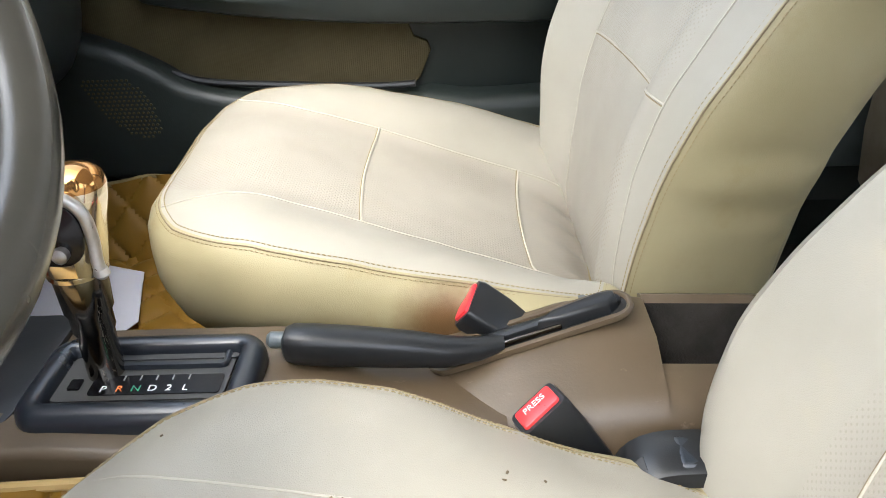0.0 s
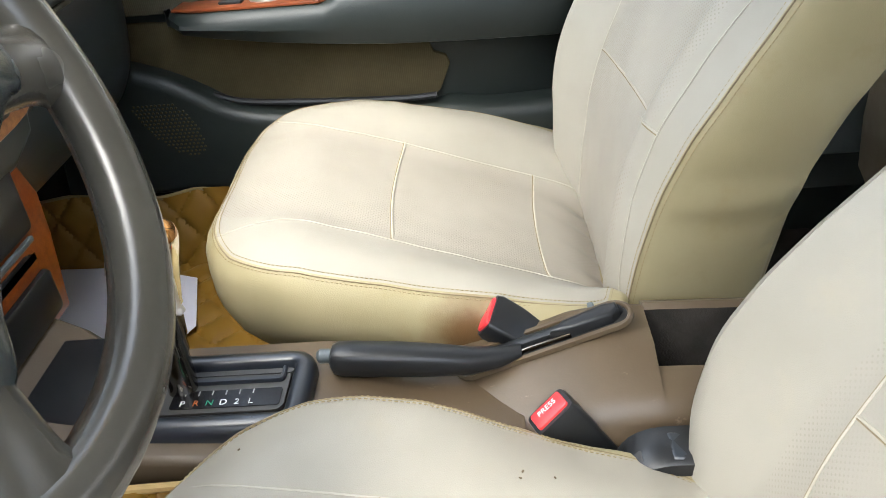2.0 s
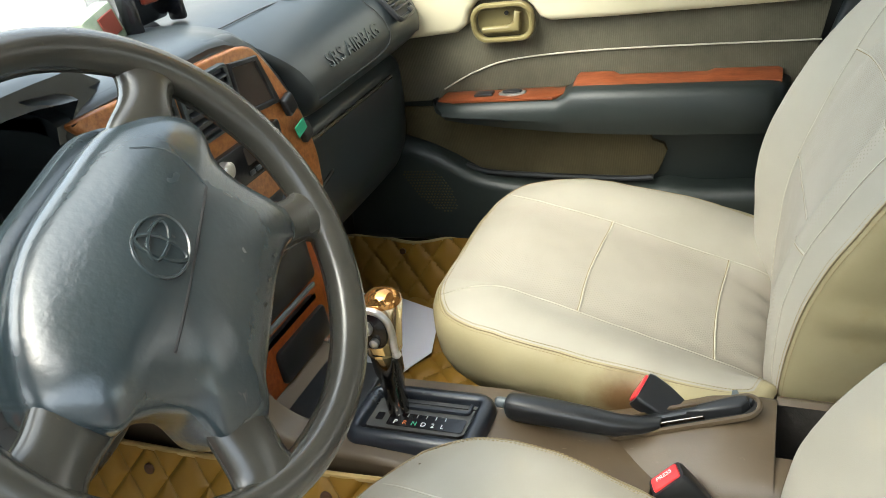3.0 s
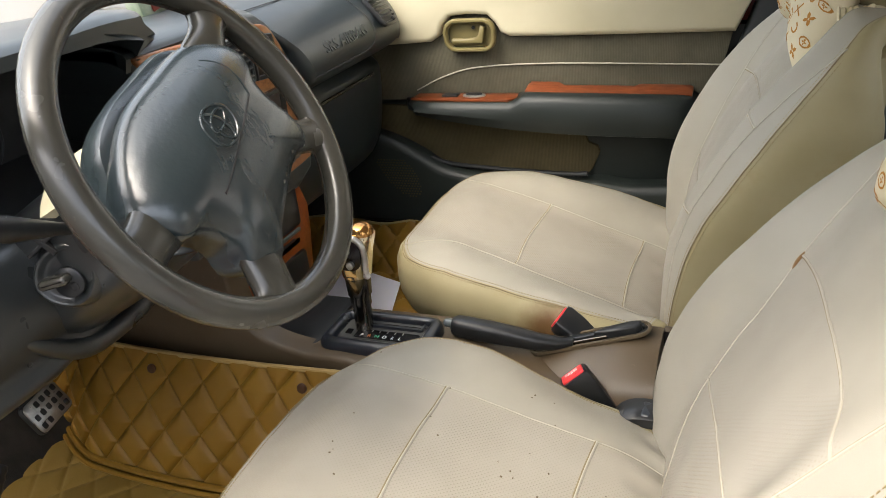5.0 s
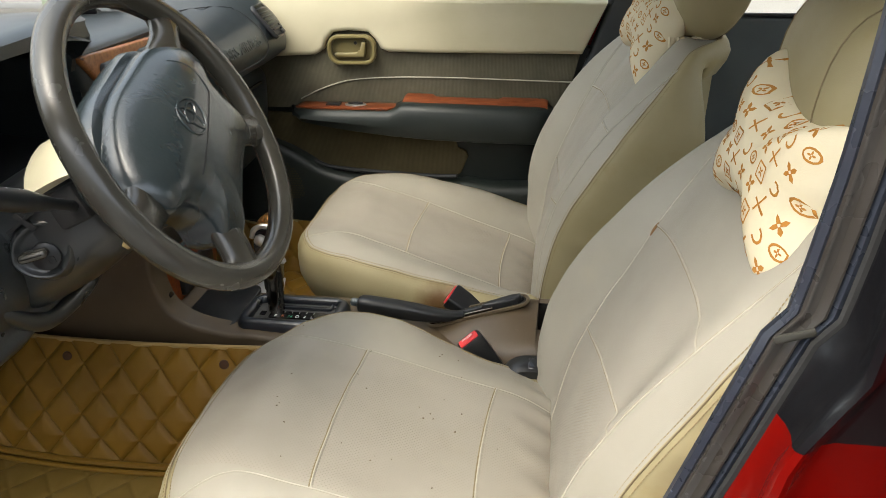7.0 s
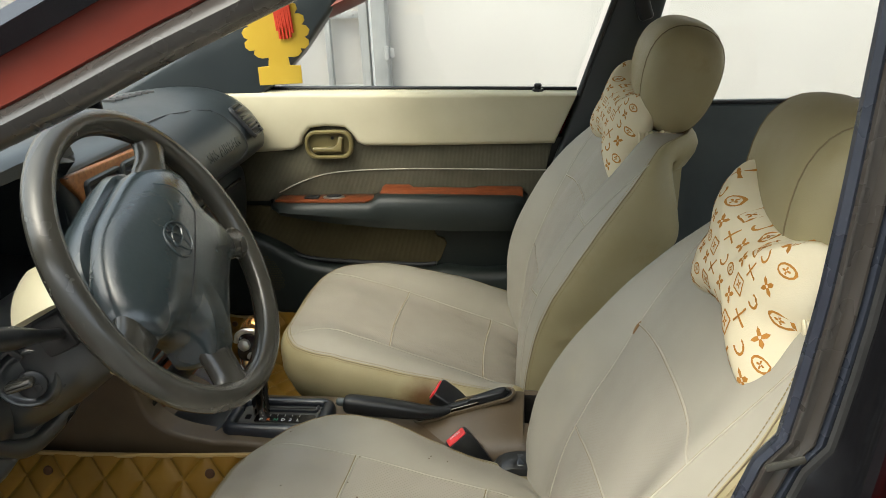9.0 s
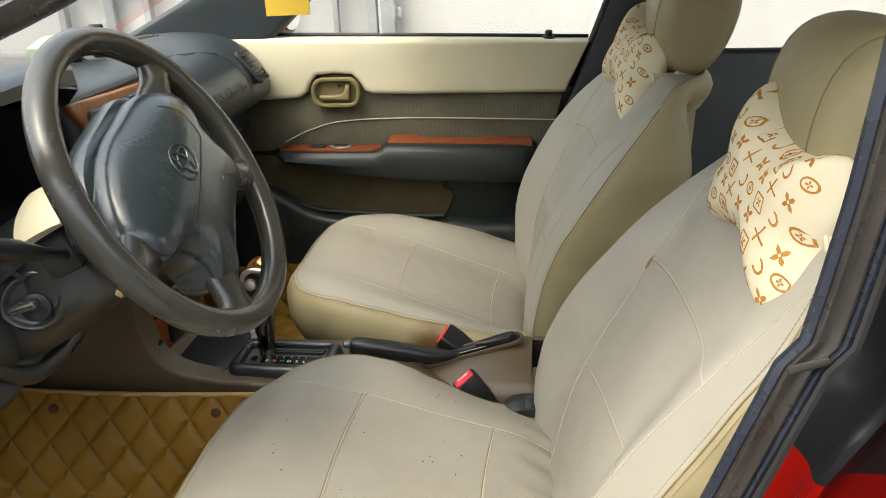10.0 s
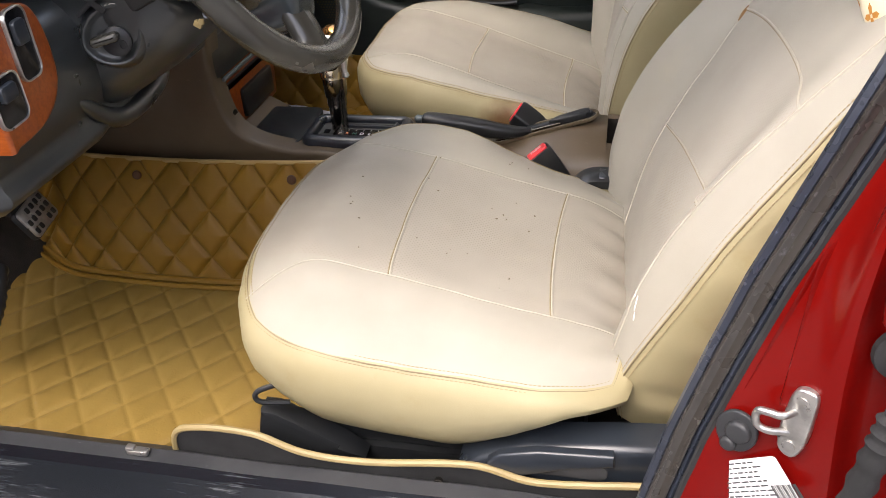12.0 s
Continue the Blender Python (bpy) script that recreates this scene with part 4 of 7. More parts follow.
    for x in [-0.172, -0.165, -0.15, -0.105, -0.095, -0.05, 0.02, 0.055, 0.065, 0.10, 0.15, 0.165, 0.172]:
        hi = 0.009 if -0.166 < x < -0.1 else 0.007 if 0.06 < x < 0.168 else 0.003
        lo = 0.020 * max(0.0, x + 0.17)
        rings.append([V(x, 0.618, 0.824 - lo), V(x, 0.618, 0.829 - lo), V(x, 0.632, 0.832 + hi * 0.3 - lo), V(x, 0.650, 0.833 + hi - lo), V(x, 0.656, 0.833 + hi - lo), V(x, 0.656, 0.824 - lo)])
    loft(bm, rings)
    part("wood_trim", bm, M["wood_red"], arm, "reddish wood grip trim")
    bm = bmesh.new()
    box(bm, (-0.345, 0.628, 0.8185), (0.036, 0.022, 0.006), 0.002)
    part("switch", bm, M["black"], arm)
    bm = bmesh.new()
    slab(bm, [(-0.290 + 0.027 * math.cos(a), 0.628 + 0.015 * math.sin(a)) for a in [2 * math.pi * k / 20 for k in range(20)]], Matrix.Translation((0, 0, 0.8165)), 0.004, 0.002)
    sw = part("switch_ring", bm, M["steel"], arm, "bright switch surround")
    bm = bmesh.new()
    slab(bm, [(-0.290 + 0.019 * math.cos(a), 0.628 + 0.009 * math.sin(a)) for a in [2 * math.pi * k / 20 for k in range(20)]], Matrix.Translation((0, 0, 0.8195)), 0.004, 0.0015)
    part("switch_key", bm, M["black"], sw)
    # lower part with map pocket and loudspeaker
    bm = bmesh.new()
    pk = [(-0.55, 0.79), (-0.545, 0.715), (-0.48, 0.70), (-0.43, 0.672), (-0.40, 0.655), (-0.36, 0.645), (-0.25, 0.635), (-0.10, 0.628), (-0.052, 0.630), (-0.038, 0.642), (-0.020, 0.684), (-0.025, 0.698), (-0.045, 0.706), (-0.06, 0.745), (-0.35, 0.78)]
    slab(bm, pk, at_y(0.668), 0.012, 0.003)
    pc = part("pocket_cloth", bm, M["pocket_cloth"], d, "brown ribbed cloth above the map pocket")
    bm = bmesh.new()
    top = [(p.x, p.y) for p in spline([V(-0.68, 0.745, 0), V(-0.60, 0.745, 0), V(-0.54, 0.730, 0), V(-0.48, 0.708, 0), V(-0.43, 0.682, 0), V(-0.38, 0.652, 0), V(-0.30, 0.634, 0), V(-0.18, 0.626, 0), V(-0.06, 0.624, 0), V(-0.02, 0.630, 0), V(0.05, 0.622, 0), V(0.20, 0.628, 0)], 5)]
    slab(bm, [(0.17, 0.50), (0.20, 0.60)][:1] + top[::-1] + [(-0.70, 0.50)], at_y(0.672), 0.060, 0.022, 4)
    lo = part("lower_panel", bm, M["door_black"], d, "black moulded lower panel")
    bm = bmesh.new()
    tube(bm, [V(p.x, 0.640, p.y) for p in spline([V(-0.412, 0.668, 0), V(-0.36, 0.652, 0), V(-0.24, 0.643, 0), V(-0.10, 0.637, 0), V(-0.045, 0.639, 0)], 6)], 0.0055, 8)
    part("pocket_lip", bm, M["black"], lo)
    bm = bmesh.new()
    for i in range(22):
        for j in range(20):
            x = -0.585 + 0.0072 * i + 0.0036 * (j % 2)
            z = 0.545 + 0.0064 * j
            u, w = (x + 0.490) * 0.62 - (z - 0.636) * 0.78, (x + 0.490) * 0.78 + (z - 0.636) * 0.62
            if (u / 0.074) ** 2 + (w / 0.036) ** 2 < 1:
                slab(bm, [(x + 0.0023 * math.cos(a), z + 0.0019 * math.sin(a)) for a in [2 * math.pi * k / 6 for k in range(6)]], at_y(0.6125), 0.0014)
    tagged(part("speaker_grille", bm, M["pocket_cloth"], lo, "punched loudspeaker grille"), kind="stuff")
    # lock knob
    bm = bmesh.new()
    pts = [V(0.208, 0.668, 1.04), V(0.208, 0.668, 1.064)]
    tube(bm, pts, 0.013, 14)
    tube(bm, [V(0.208, 0.668, 1.058), V(0.208, 0.668, 1.064), V(0.208, 0.668, 1.074), V(0.208, 0.668, 1.077)], [0.006, 0.008, 0.009, 0.006], 12)
    part("lock_knob", bm, M["black"], d, "black door lock knob")
    bm = bmesh.new()
    slab(bm, [(-0.47, 1.075), (0.292, 1.06), (0.40, 1.365), (-0.13, 1.375), (-0.24, 1.28), (-0.345, 1.16)], at_y(0.705), 0.004)
    g = part("window_pane", bm, M["glass"], d, "clear side window")
    g.visible_shadow = False
    # outside mirror
    bm = bmesh.new()
    rings = []
    for k, (x, r) in enumerate([(-0.62, 0.02), (-0.60, 0.055), (-0.56, 0.075), (-0.50, 0.082), (-0.47, 0.082)]):
        rings.append([V(x, 0.90 + 1.25 * r * math.cos(a), 1.125 + 0.85 * r * math.sin(a)) for a in [2 * math.pi * i / 20 for i in range(20)]])
    loft(bm, rings)
    mr = part("mirror_shell", bm, M["red_paint"], d, "red outside mirror")
    bm = bmesh.new()
    rings = [[V(-0.465, 0.90 + 1.1 * r * math.cos(a), 1.125 + 0.78 * r * math.sin(a)) for a in [2 * math.pi * i / 20 for i in range(20)]] for r in (0.079,)] + [[V(-0.462, 0.90 + 1.1 * r * math.cos(a), 1.125 + 0.78 * r * math.sin(a)) for a in [2 * math.pi * i / 20 for i in range(20)]] for r in (0.078,)]
    loft(bm, rings)
    part("mirror_glass", bm, M["mirror"], mr)
    bm = bmesh.new()
    tube(bm, [V(-0.52, 0.76, 1.08), V(-0.53, 0.82, 1.095)], 0.03, 12)
    part("mirror_foot", bm, M["red_paint"], mr)


far_door()


# ---- front seats ----
class SeatShape:
    """The surfaces of one front seat; s runs from its front to its back or up, t across."""

    def __init__(self, cy, xm, a, b, zref, xref, slope, back, worn, seed, rims):
        self.cy, self.xm, self.a, self.zref, self.xref, self.slope, self.worn, self.seed = cy, xm, a, zref, xref, slope, worn, seed
        self.b = b
        self.rims = rims
        self.curve = spline([V(x, 0, z) for x, z in back], 12)

    def cushion(self, s, t):
        front, rear = max(0.0, -s), max(0.0, s)
        x = self.xm + self.a * s * (1 - 0.18 * abs(t) ** 4 * (1 if s < 0 else 0.46))
        y = self.b * t * (1 - 0.16 * front ** 4 - 0.13 * rear ** 5)
        z = self.zref - self.slope * (x - self.xref)
        z -= self.drop * sm(front, 0.50, 1.08) ** 1.3 + 0.004 * rear ** 4 + 0.020 * rear ** 9
        rim = lerp_table(self.rims[0 if t * self.cy < 0 else 1], x)
        e = max(0.0, (abs(t) - 0.42) / 0.58)
        e2 = sm(e, 0.0, 1.1)
        z += (rim - z) * e2 + self.crown * math.sin(math.pi * min(1.0, e) ** 1.3) * (1 - 0.6 * front ** 3)
        z += 0.008 * (1 - t * t) * (1 - s * s)
        z -= self.worn * 0.012 * math.exp(-((s - 0.25) ** 2 / 0.2 + (t + 0.1) ** 2 / 0.25))
        p = V(x * 9, y * 9, self.seed)
        z += 0.0028 * noise.noise(p) + 0.0012 * noise.noise(p * 3.1)
        pr = max(0.0, (rear - 0.75) / 0.25)
        z += 0.0040 * pr * math.sin(26 * t + 3 * noise.noise(p * 0.5))
        return V(x, self.mid + y, z)

    def on_cushion(self, x, y):
        """The point of the cushion's face above (x, y), y from the seat's middle."""
        s, t = (x - self.xm) / self.a, y / self.b
        for _ in range(6):
            p = self.cushion(s, t)
            s += (x - p.x) / self.a
            t += (y + self.mid - p.y) / self.b
        return self.cushion(s, t)

    def spine(self, w):
        n = len(self.curve) - 1
        k = min(max(w, 0.0), 1.0) * n
        i = min(int(k), n - 1)
        p = self.curve[i].lerp(self.curve[i + 1], k - i)
        a, b = self.curve[max(0, i - 2)], self.curve[min(n, i + 3)]
        tan = (b - a).normalized()
        if w < 0:
            p = p + tan * (w * 0.6)
        return p, V(-tan.z, 0, tan.x)

    def back(self, s, t):
        """s: -1 at the bottom to 1 at the top."""
        u = s * (1 - (0.20 if s > 0 else 0.036) * abs(t) ** 4)
        w = (u + 1) / 2
        p, n = self.spine(w)
        inn = 0 if t * self.cy < 0 else 1
        half = self.half[inn] * (0.88 + 0.12 * sm(w, -0.1, 0.42) - 0.13 * sm(w, 0.50, 1.1))
        half += self.flare[inn] * (1 - sm(w, 0.22, 0.56))
        y = half * t * (1 - 0.20 * max(0, s) ** 4 - 0.05 * max(0, -s) ** 5)
        crest = self.bolster[inn] * (1 - sm(w, *self.fade[inn])) * (0.35 + 0.65 * sm(w, 0.0, 0.35))
        bulge = crest * sm(abs(t), 0.52, self.crest[inn]) - (self.edge[inn] * (0.3 + 0.7 * sm(w, 0.25, 0.6)) + crest) * sm(abs(t), self.crest[inn] - 0.08, 1.02) ** 1.3
        bulge -= 0.055 * sm(u, 0.72, 1.0) ** 1.5 + 0.014 * sm(-u, 0.75, 1.0)
        bulge += 0.010 * (1 - t * t) * math.sin(math.pi * w)
        bulge += self.foot * sm(-t, 0.5, 1.0) * (1 - sm(w, 0.08, 0.36))
        q = V(p.z * 8, y * 8, self.seed + 4)
        bulge += 0.003 * noise.noise(q) + 0.0013 * noise.noise(q * 3)
        return V(p.x - 0.030 * y, self.cy + y, p.z) + n * bulge

    def on_back(self, w, y):
        s, t = 2 * w - 1, y / 0.25
        for _ in range(6):
            p = self.back(s, t)
            t += (y + self.cy - p.y) / 0.25
        return self.back(s, t)


def seam_on(bm_seam, pts, nrm, r=0.0011):
    tube(bm_seam, [p + nrm * 0.0002 for p in pts], r, 6)


def front_seat(name, sh, label, outboard, headrest, recliner):
    c = thing(name, (sh.xm, sh.cy, 0.37), label, "car seat", "front seats")
    up = V(0, 0, 1)
    # cushion
    bm = bmesh.new()
    inner, hs = sh.seam / sh.b, sh.seam
    sR = 0.694
    rings = [(o * (sh.bulge if o > 0 else 1), d) for o, d in ((0.005, 0.004), (0.012, 0.012), (0.018, 0.026), (0.021, 0.046), (0.018, 0.072), (0.007, 0.100), (-0.012, 0.127), (-0.036, 0.150), (-0.07, 0.165))]
    loop, base, outs, downs, rows = pillow_shell(bm, 56, 56, sh.cushion, lambda s, t: V(0, 0, -1), rings, lambda s, t: 2 if abs(t) < inner and s < sR + 0.4 else 0, True, 1, lambda s, t: 1 - 0.72 * sm(s, 0.12, 1.0))
    sd = sh.seed
    for v in bm.verts:
        if v.co.z < sh.zref - sh.slope * (v.co.x - sh.xref) - 0.01:
            q = V(v.co.x * 11, v.co.y * 11, sd + v.co.z * 26)
            k = 0.0035 * noise.noise(q) + 0.0020 * noise.noise(q * 2.3)
            v.co += V(v.co.x - sh.xm, v.co.y - sh.mid, 0).normalized() * k
    cu = part("cushion", bm, [M["seat"], M["seat_side"], M["seat_perf"]], c, "beige leatherette cushion with perforated centre panels")
    lines = []
    for sy in (-hs, hs):
        lines.append([sh.on_cushion(sh.xm - sh.a * 0.93 + sh.a * 1.93 * k / 40, sy * (1 + 0.26 * max(0, 1 - k / 9) ** 2)) for k in range(41)])
    for x in (sh.xref, sh.xref + sh.step):
        lines.append([sh.on_cushion(x - 0.008 * (1 - (y / hs) ** 2), y) for y in [-hs + 2 * hs * k / 24 for k in range(25)]])
    for i, ln in enumerate(lines):
        bm = bmesh.new()
        seam_on(bm, ln, up, 0.0008 if i < 2 else 0.0016)
        part("seam", bm, M["piping"], cu, "pale raised seam")
        if i >= 2:
            bm = bmesh.new()
            seam_on(bm, [p + V(-0.0023, 0, 0) for p in ln], up, 0.0013)
            part("seam", bm, M["cross_seam"], cu, "brown sewn groove")
    # double-stitched edge
    n = len(base)
    edge = [base[k] + outs[k] * 0.0025 + V(0, 0, -0.0014) for k in range(n)]
    bm = bmesh.new()
    tube(bm, edge, 0.0009, 6, True)
    part("piping", bm, M["cross_seam"], cu, "tan crease along the edge seam")
    bm = bmesh.new()
    for o, d in ((-0.0034, 0.0014), (0.0056, -0.0036)):
        pts = [base[k] + outs[k] * o + V(0, 0, d) for k in range(n)]
        pts.append(pts[0])
        stitches(bm, pts, [(up * 0.7 + outs[k] * (0.2 if o < 0 else 0.9)).normalized() for k in range(n)])
    tagged(part("stitching", bm, M["thread"], cu, "ochre stitching"), kind="stuff")
    # backrest
    bm = bmesh.new()
    wu = sh.arcs[1][0]

    def mat_back(s, t):
        w = (s + 1) / 2
        return 2 if -0.80 < t < 0.56 and w < wu + 0.03 else 0
    rings = [(0.004, 0.004), (0.009, 0.014), (0.011, 0.036), (0.008, 0.066), (0.002, 0.094), (-0.012, 0.113), (-0.04, 0.122)]
    loopb, baseb, outsb, downsb, rowsb = pillow_shell(bm, 60, 50, sh.back, lambda s, t: -sh.spine((s + 1) / 2)[1], rings, mat_back, True, 1, lambda s, t: 1 + 0.30 * (1 - sm((s + 1) / 2, 0.25, 0.75)) + 0.14 * math.exp(-(((s + 1) / 2 - 0.70) / 0.13) ** 2) - 0.66 * sm((s + 1) / 2, 0.74, 1.0))

    def pucker(p):
        f = p.y - sh.cy
        q = V(p.x * 4, 3.0, p.z * 34 + sd)
        return p + V(0, math.copysign(0.0075, f) * noise.noise(q) * sm(abs(f), 0.200, 0.238), 0)
    bm.verts.index_update()
    for v in bm.verts:
        ring = (v.index - 61 * 51) // len(baseb)
        if ring >= 1:
            v.co = v.co.lerp(pucker(v.co), 0.5 if ring == 1 else 1.0)
    bk = part("backrest", bm, [M["seat"], M["seat_side"], M["back_perf"]], c, "reclined beige leatherette backrest")
    nb = sh.spine(0.5)[1]

    def side_seam(far, w):
        return 0.100 + 0.080 * w if far else -0.184 - 0.012 * w
    for far in (True, False):
        bm = bmesh.new()
        ln = [sh.on_back(w, side_seam(far, w)) for w in [0.08 + 0.86 * k / 40 for k in range(41)]]
        seam_on(bm, ln, nb, 0.0010)
        part("seam", bm, M["piping"], bk, "pale raised seam")
        bm = bmesh.new()
        seam_on(bm, [p + V(0, 0.0016, 0) - nb * 0.0004 for p in ln], nb, 0.0008)
        part("seam", bm, M["cross_seam"], bk, "brown sewn groove")
    for w0, wm, w1 in sh.arcs:
        bm = bmesh.new()
        pts = []
        for k in range(29):
            e = k / 28
            w = (1 - e) * (1 - 2 * e) * w0 + 4 * e * (1 - e) * wm + e * (2 * e - 1) * w1
            pts.append(sh.on_back(w, side_seam(True, w) * (1 - e) + side_seam(False, w) * e))
        seam_on(bm, pts, nb, 0.0014)
        part("seam", bm, M["piping"], bk, "pale raised seam")
        bm = bmesh.new()
        seam_on(bm, [p + V(-0.0008, 0, -0.0019) - nb * 0.0004 for p in pts], nb, 0.0009)
        part("seam", bm, M["cross_seam"], bk, "brown sewn groove")
    n = len(baseb)
    bm = bmesh.new()
    tube(bm, [baseb[k] + outsb[k] * 0.0020 - sh.spine(0.5)[1] * 0.0010 for k in range(n)], 0.0009, 6, True)
    part("piping", bm, M["cross_seam"], bk, "tan crease along the edge seam")
    bm = bmesh.new()
    for o, d in ((-0.0046, -0.0016), (0.0058, 0.0062)):
        pts = [baseb[k] + outsb[k] * o + downsb[k].normalized() * d for k in range(n)]
        pts.append(pts[0])
        stitches(bm, pts, [(-downsb[k] * 0.7 + outsb[k] * (0.2 if o < 0 else 0.9)).normalized() for k in range(n)])
    tagged(part("stitching", bm, M["dark_thread"], bk, "brown double stitching"), kind="stuff")
    # headrest
    hx, hz, tilt, size = headrest
    m = Matrix.Translation((hx, sh.cy, hz)) @ Matrix.Rotation(radians(tilt), 4, "Y") @ Matrix.Scale(size, 4)
    bm = bmesh.new()
    rings = []
    for i in range(25):
        q = -1 + 2 * i / 24
        k = (1 - abs(q) ** 3.2) ** (1 / 2.4) if abs(q) < 1 else 0.0
        k = max(k, 0.03)
        ring = []
        for j in range(32):
            a = 2 * math.pi * j / 32
            ca, sa = math.cos(a), math.sin(a)
            ex = math.copysign(abs(ca) ** 0.85, ca)
            ez = math.copysign(abs(sa) ** 0.85, sa)
            ring.append(m @ V(0.070 * ex * (0.55 + 0.45 * k) * (1 + 0.1 * ez), 0.128 * q, 0.103 * ez * (0.42 + 0.58 * k)))
        rings.append(ring)
    loft(bm, rings)
    for f in bm.faces:
        p = m.inverted() @ f.calc_center_median()
        f.material_index = 1 if abs(p.y) > 0.085 + 0.012 * abs(p.z / 0.1) else 0
    hr = part("headrest", bm, [M["seat_side"], M["seat_side"]], c, "rounded beige headrest")
    for sy in (-1, 1):
        bm = bmesh.new()
        pts = []
        for j in range(33):
            a = 2 * math.pi * j / 32
            ca, sa = math.cos(a), math.sin(a)
            ex, ez = math.copysign(abs(ca) ** 0.85, ca), math.copysign(abs(sa) ** 0.85, sa)
            q = 0.70
            k = (1 - q ** 3.2) ** (1 / 2.4)
            pts.append(m @ V(0.0705 * ex * (0.55 + 0.45 * k) * (1 + 0.1 * ez), sy * 0.128 * q, 0.1035 * ez * (0.42 + 0.58 * k)))
        tube(bm, pts[:-1], 0.0009, 6, True)
        part("seam", bm, M["cross_seam"], hr)
    for sy in (-0.06, 0.06):
        bm = bmesh.new()
        tube(bm, [m @ V(0.0, sy, -0.09), m @ V(0.01, sy, -0.19)], 0.006, 10)
        part("headrest_post", bm, M["steel"], c)
    # frame and slides
    bm = bmesh.new()
    box(bm, (sh.xm + 0.02, sh.mid, 0.425), (0.36, 0.40, 0.06), 0.015, 2)
    part("seat_frame", bm, M["black"], c)
    for sy in (-0.19, 0.19):
        bm = bmesh.new()
        box(bm, (sh.xm + 0.01, sh.mid + sy, 0.380), (0.46, 0.035, 0.040), 0.006)
        part("slide_rail", bm, M["black"], c)
    if recliner:
        y = sh.mid - 0.266
        bm = bmesh.new()
        slab(bm, [(0.03, 0.438), (0.06, 0.466), (0.11, 0.488), (0.20, 0.500), (0.30, 0.510), (0.33, 0.49), (0.33, 0.43), (0.20, 0.415), (0.08, 0.415)], at_y(y + 0.045), 0.045, 0.012, 3)
        cv = part("side_cover", bm, M["slate"], c, "black plastic side cover")
        bm = bmesh.new()
        slab(bm, rounded(0.12, 0.024, 0.010, 4, 0.150, 0.462), at_y(y + 0.004), 0.006, 0.002)
        part("lever_recess", bm, M["ink"], cv)
        bm = bmesh.new()
        slab(bm, [(0.066, 0.446), (0.070, 0.470), (0.085, 0.484), (0.13, 0.495), (0.215, 0.500), (0.217, 0.483), (0.16, 0.470), (0.085, 0.442)], at_y(y + 0.002), 0.012, 0.004, 3)
        part("recliner_lever", bm, M["slate"], cv, "black recliner lever")
        bm = bmesh.new()
        slab(bm, [(-0.25, 0.40), (-0.235, 0.47), (-0.215, 0.47), (-0.13, 0.425), (-0.10, 0.40)], at_y(y + 0.06), 0.03, 0.008)
        part("front_cover", bm, M["black"], c)
        bm = bmesh.new()
        tube(bm, spline([V(-0.200, y + 0.035, 0.520), V(-0.224, y + 0.026, 0.514), V(-0.231, y + 0.024, 0.503), V(-0.222, y + 0.026, 0.494), V(-0.19, y + 0.035, 0.490)], 5), 0.0036, 8)
        part("slide_handle", bm, M["black"], c)
    return c


P_BACK = [(0.166, 0.45), (0.172, 0.55), (0.188, 0.66), (0.213, 0.75), (0.253, 0.83), (0.302, 0.91), (0.358, 0.985), (0.402, 1.04), (0.435, 1.08)]
D_BACK = [(0.213, 0.478), (0.225, 0.56), (0.253, 0.66), (0.297, 0.76), (0.352, 0.855), (0.407, 0.94), (0.454, 1.01), (0.486, 1.055)]
SEAT_P = SeatShape(0.3580, -0.065, 0.240, 0.255, 0.612, -0.09, 0.36, P_BACK, 0.3, 1.0, ([(-0.26, 0.664), (-0.18, 0.661), (-0.115, 0.648), (-0.044, 0.630), (0.035, 0.615), (0.115, 0.592), (0.18, 0.572)], [(-0.26, 0.660), (-0.115, 0.646), (0.035, 0.612), (0.18, 0.570)]))
SEAT_D = SeatShape(-0.3400, -0.017, 0.245, 0.256, 0.640, -0.065, 0.23, D_BACK, 1.0, 7.0, ([(-0.244, 0.626), (-0.195, 0.646), (-0.14, 0.656), (-0.088, 0.658), (-0.04, 0.648), (0.0, 0.630), (0.04, 0.608), (0.10, 0.580), (0.20, 0.552)], [(-0.22, 0.611), (-0.157, 0.602), (-0.076, 0.594), (0.03, 0.583), (0.125, 0.573), (0.212, 0.567)]))
SEAT_P.bolster, SEAT_D.bolster = (0.022, 0.056), (0.052, 0.028)
SEAT_P.half, SEAT_D.half = (0.222, 0.232), (0.262, 0.240)
SEAT_P.crest, SEAT_D.crest = (0.76, 0.90), (0.90, 0.80)
SEAT_P.edge, SEAT_D.edge = (0.014, 0.030), (0.016, 0.0)
SEAT_P.foot, SEAT_D.foot = 0.0, 0.014
SEAT_P.flare, SEAT_D.flare = (0.0, 0.0), (0.040, 0.0)
SEAT_P.mid, SEAT_D.mid = 0.3525, -0.3525
SEAT_P.seam, SEAT_D.seam = 0.137, 0.150
SEAT_P.step, SEAT_D.step = 0.190, 0.199
SEAT_P.fade, SEAT_D.fade = ((0.45, 1.05), (0.50, 1.10)), ((0.40, 0.95), (0.35, 0.85))
SEAT_P.arcs, SEAT_P.drop, SEAT_P.crown, SEAT_P.bulge = ((0.367, 0.384, 0.380), (0.600, 0.624, 0.615)), 0.034, 0.010, 1.0
SEAT_D.arcs, SEAT_D.drop, SEAT_D.crown, SEAT_D.bulge = ((0.367, 0.412, 0.432), (0.600, 0.628, 0.617)), 0.050, 0.010, 1.0
front_seat("car_seat", SEAT_P, "beige leatherette front passenger seat with ochre double stitching", 1, (0.462, 1.136, 14, 1.03), False)
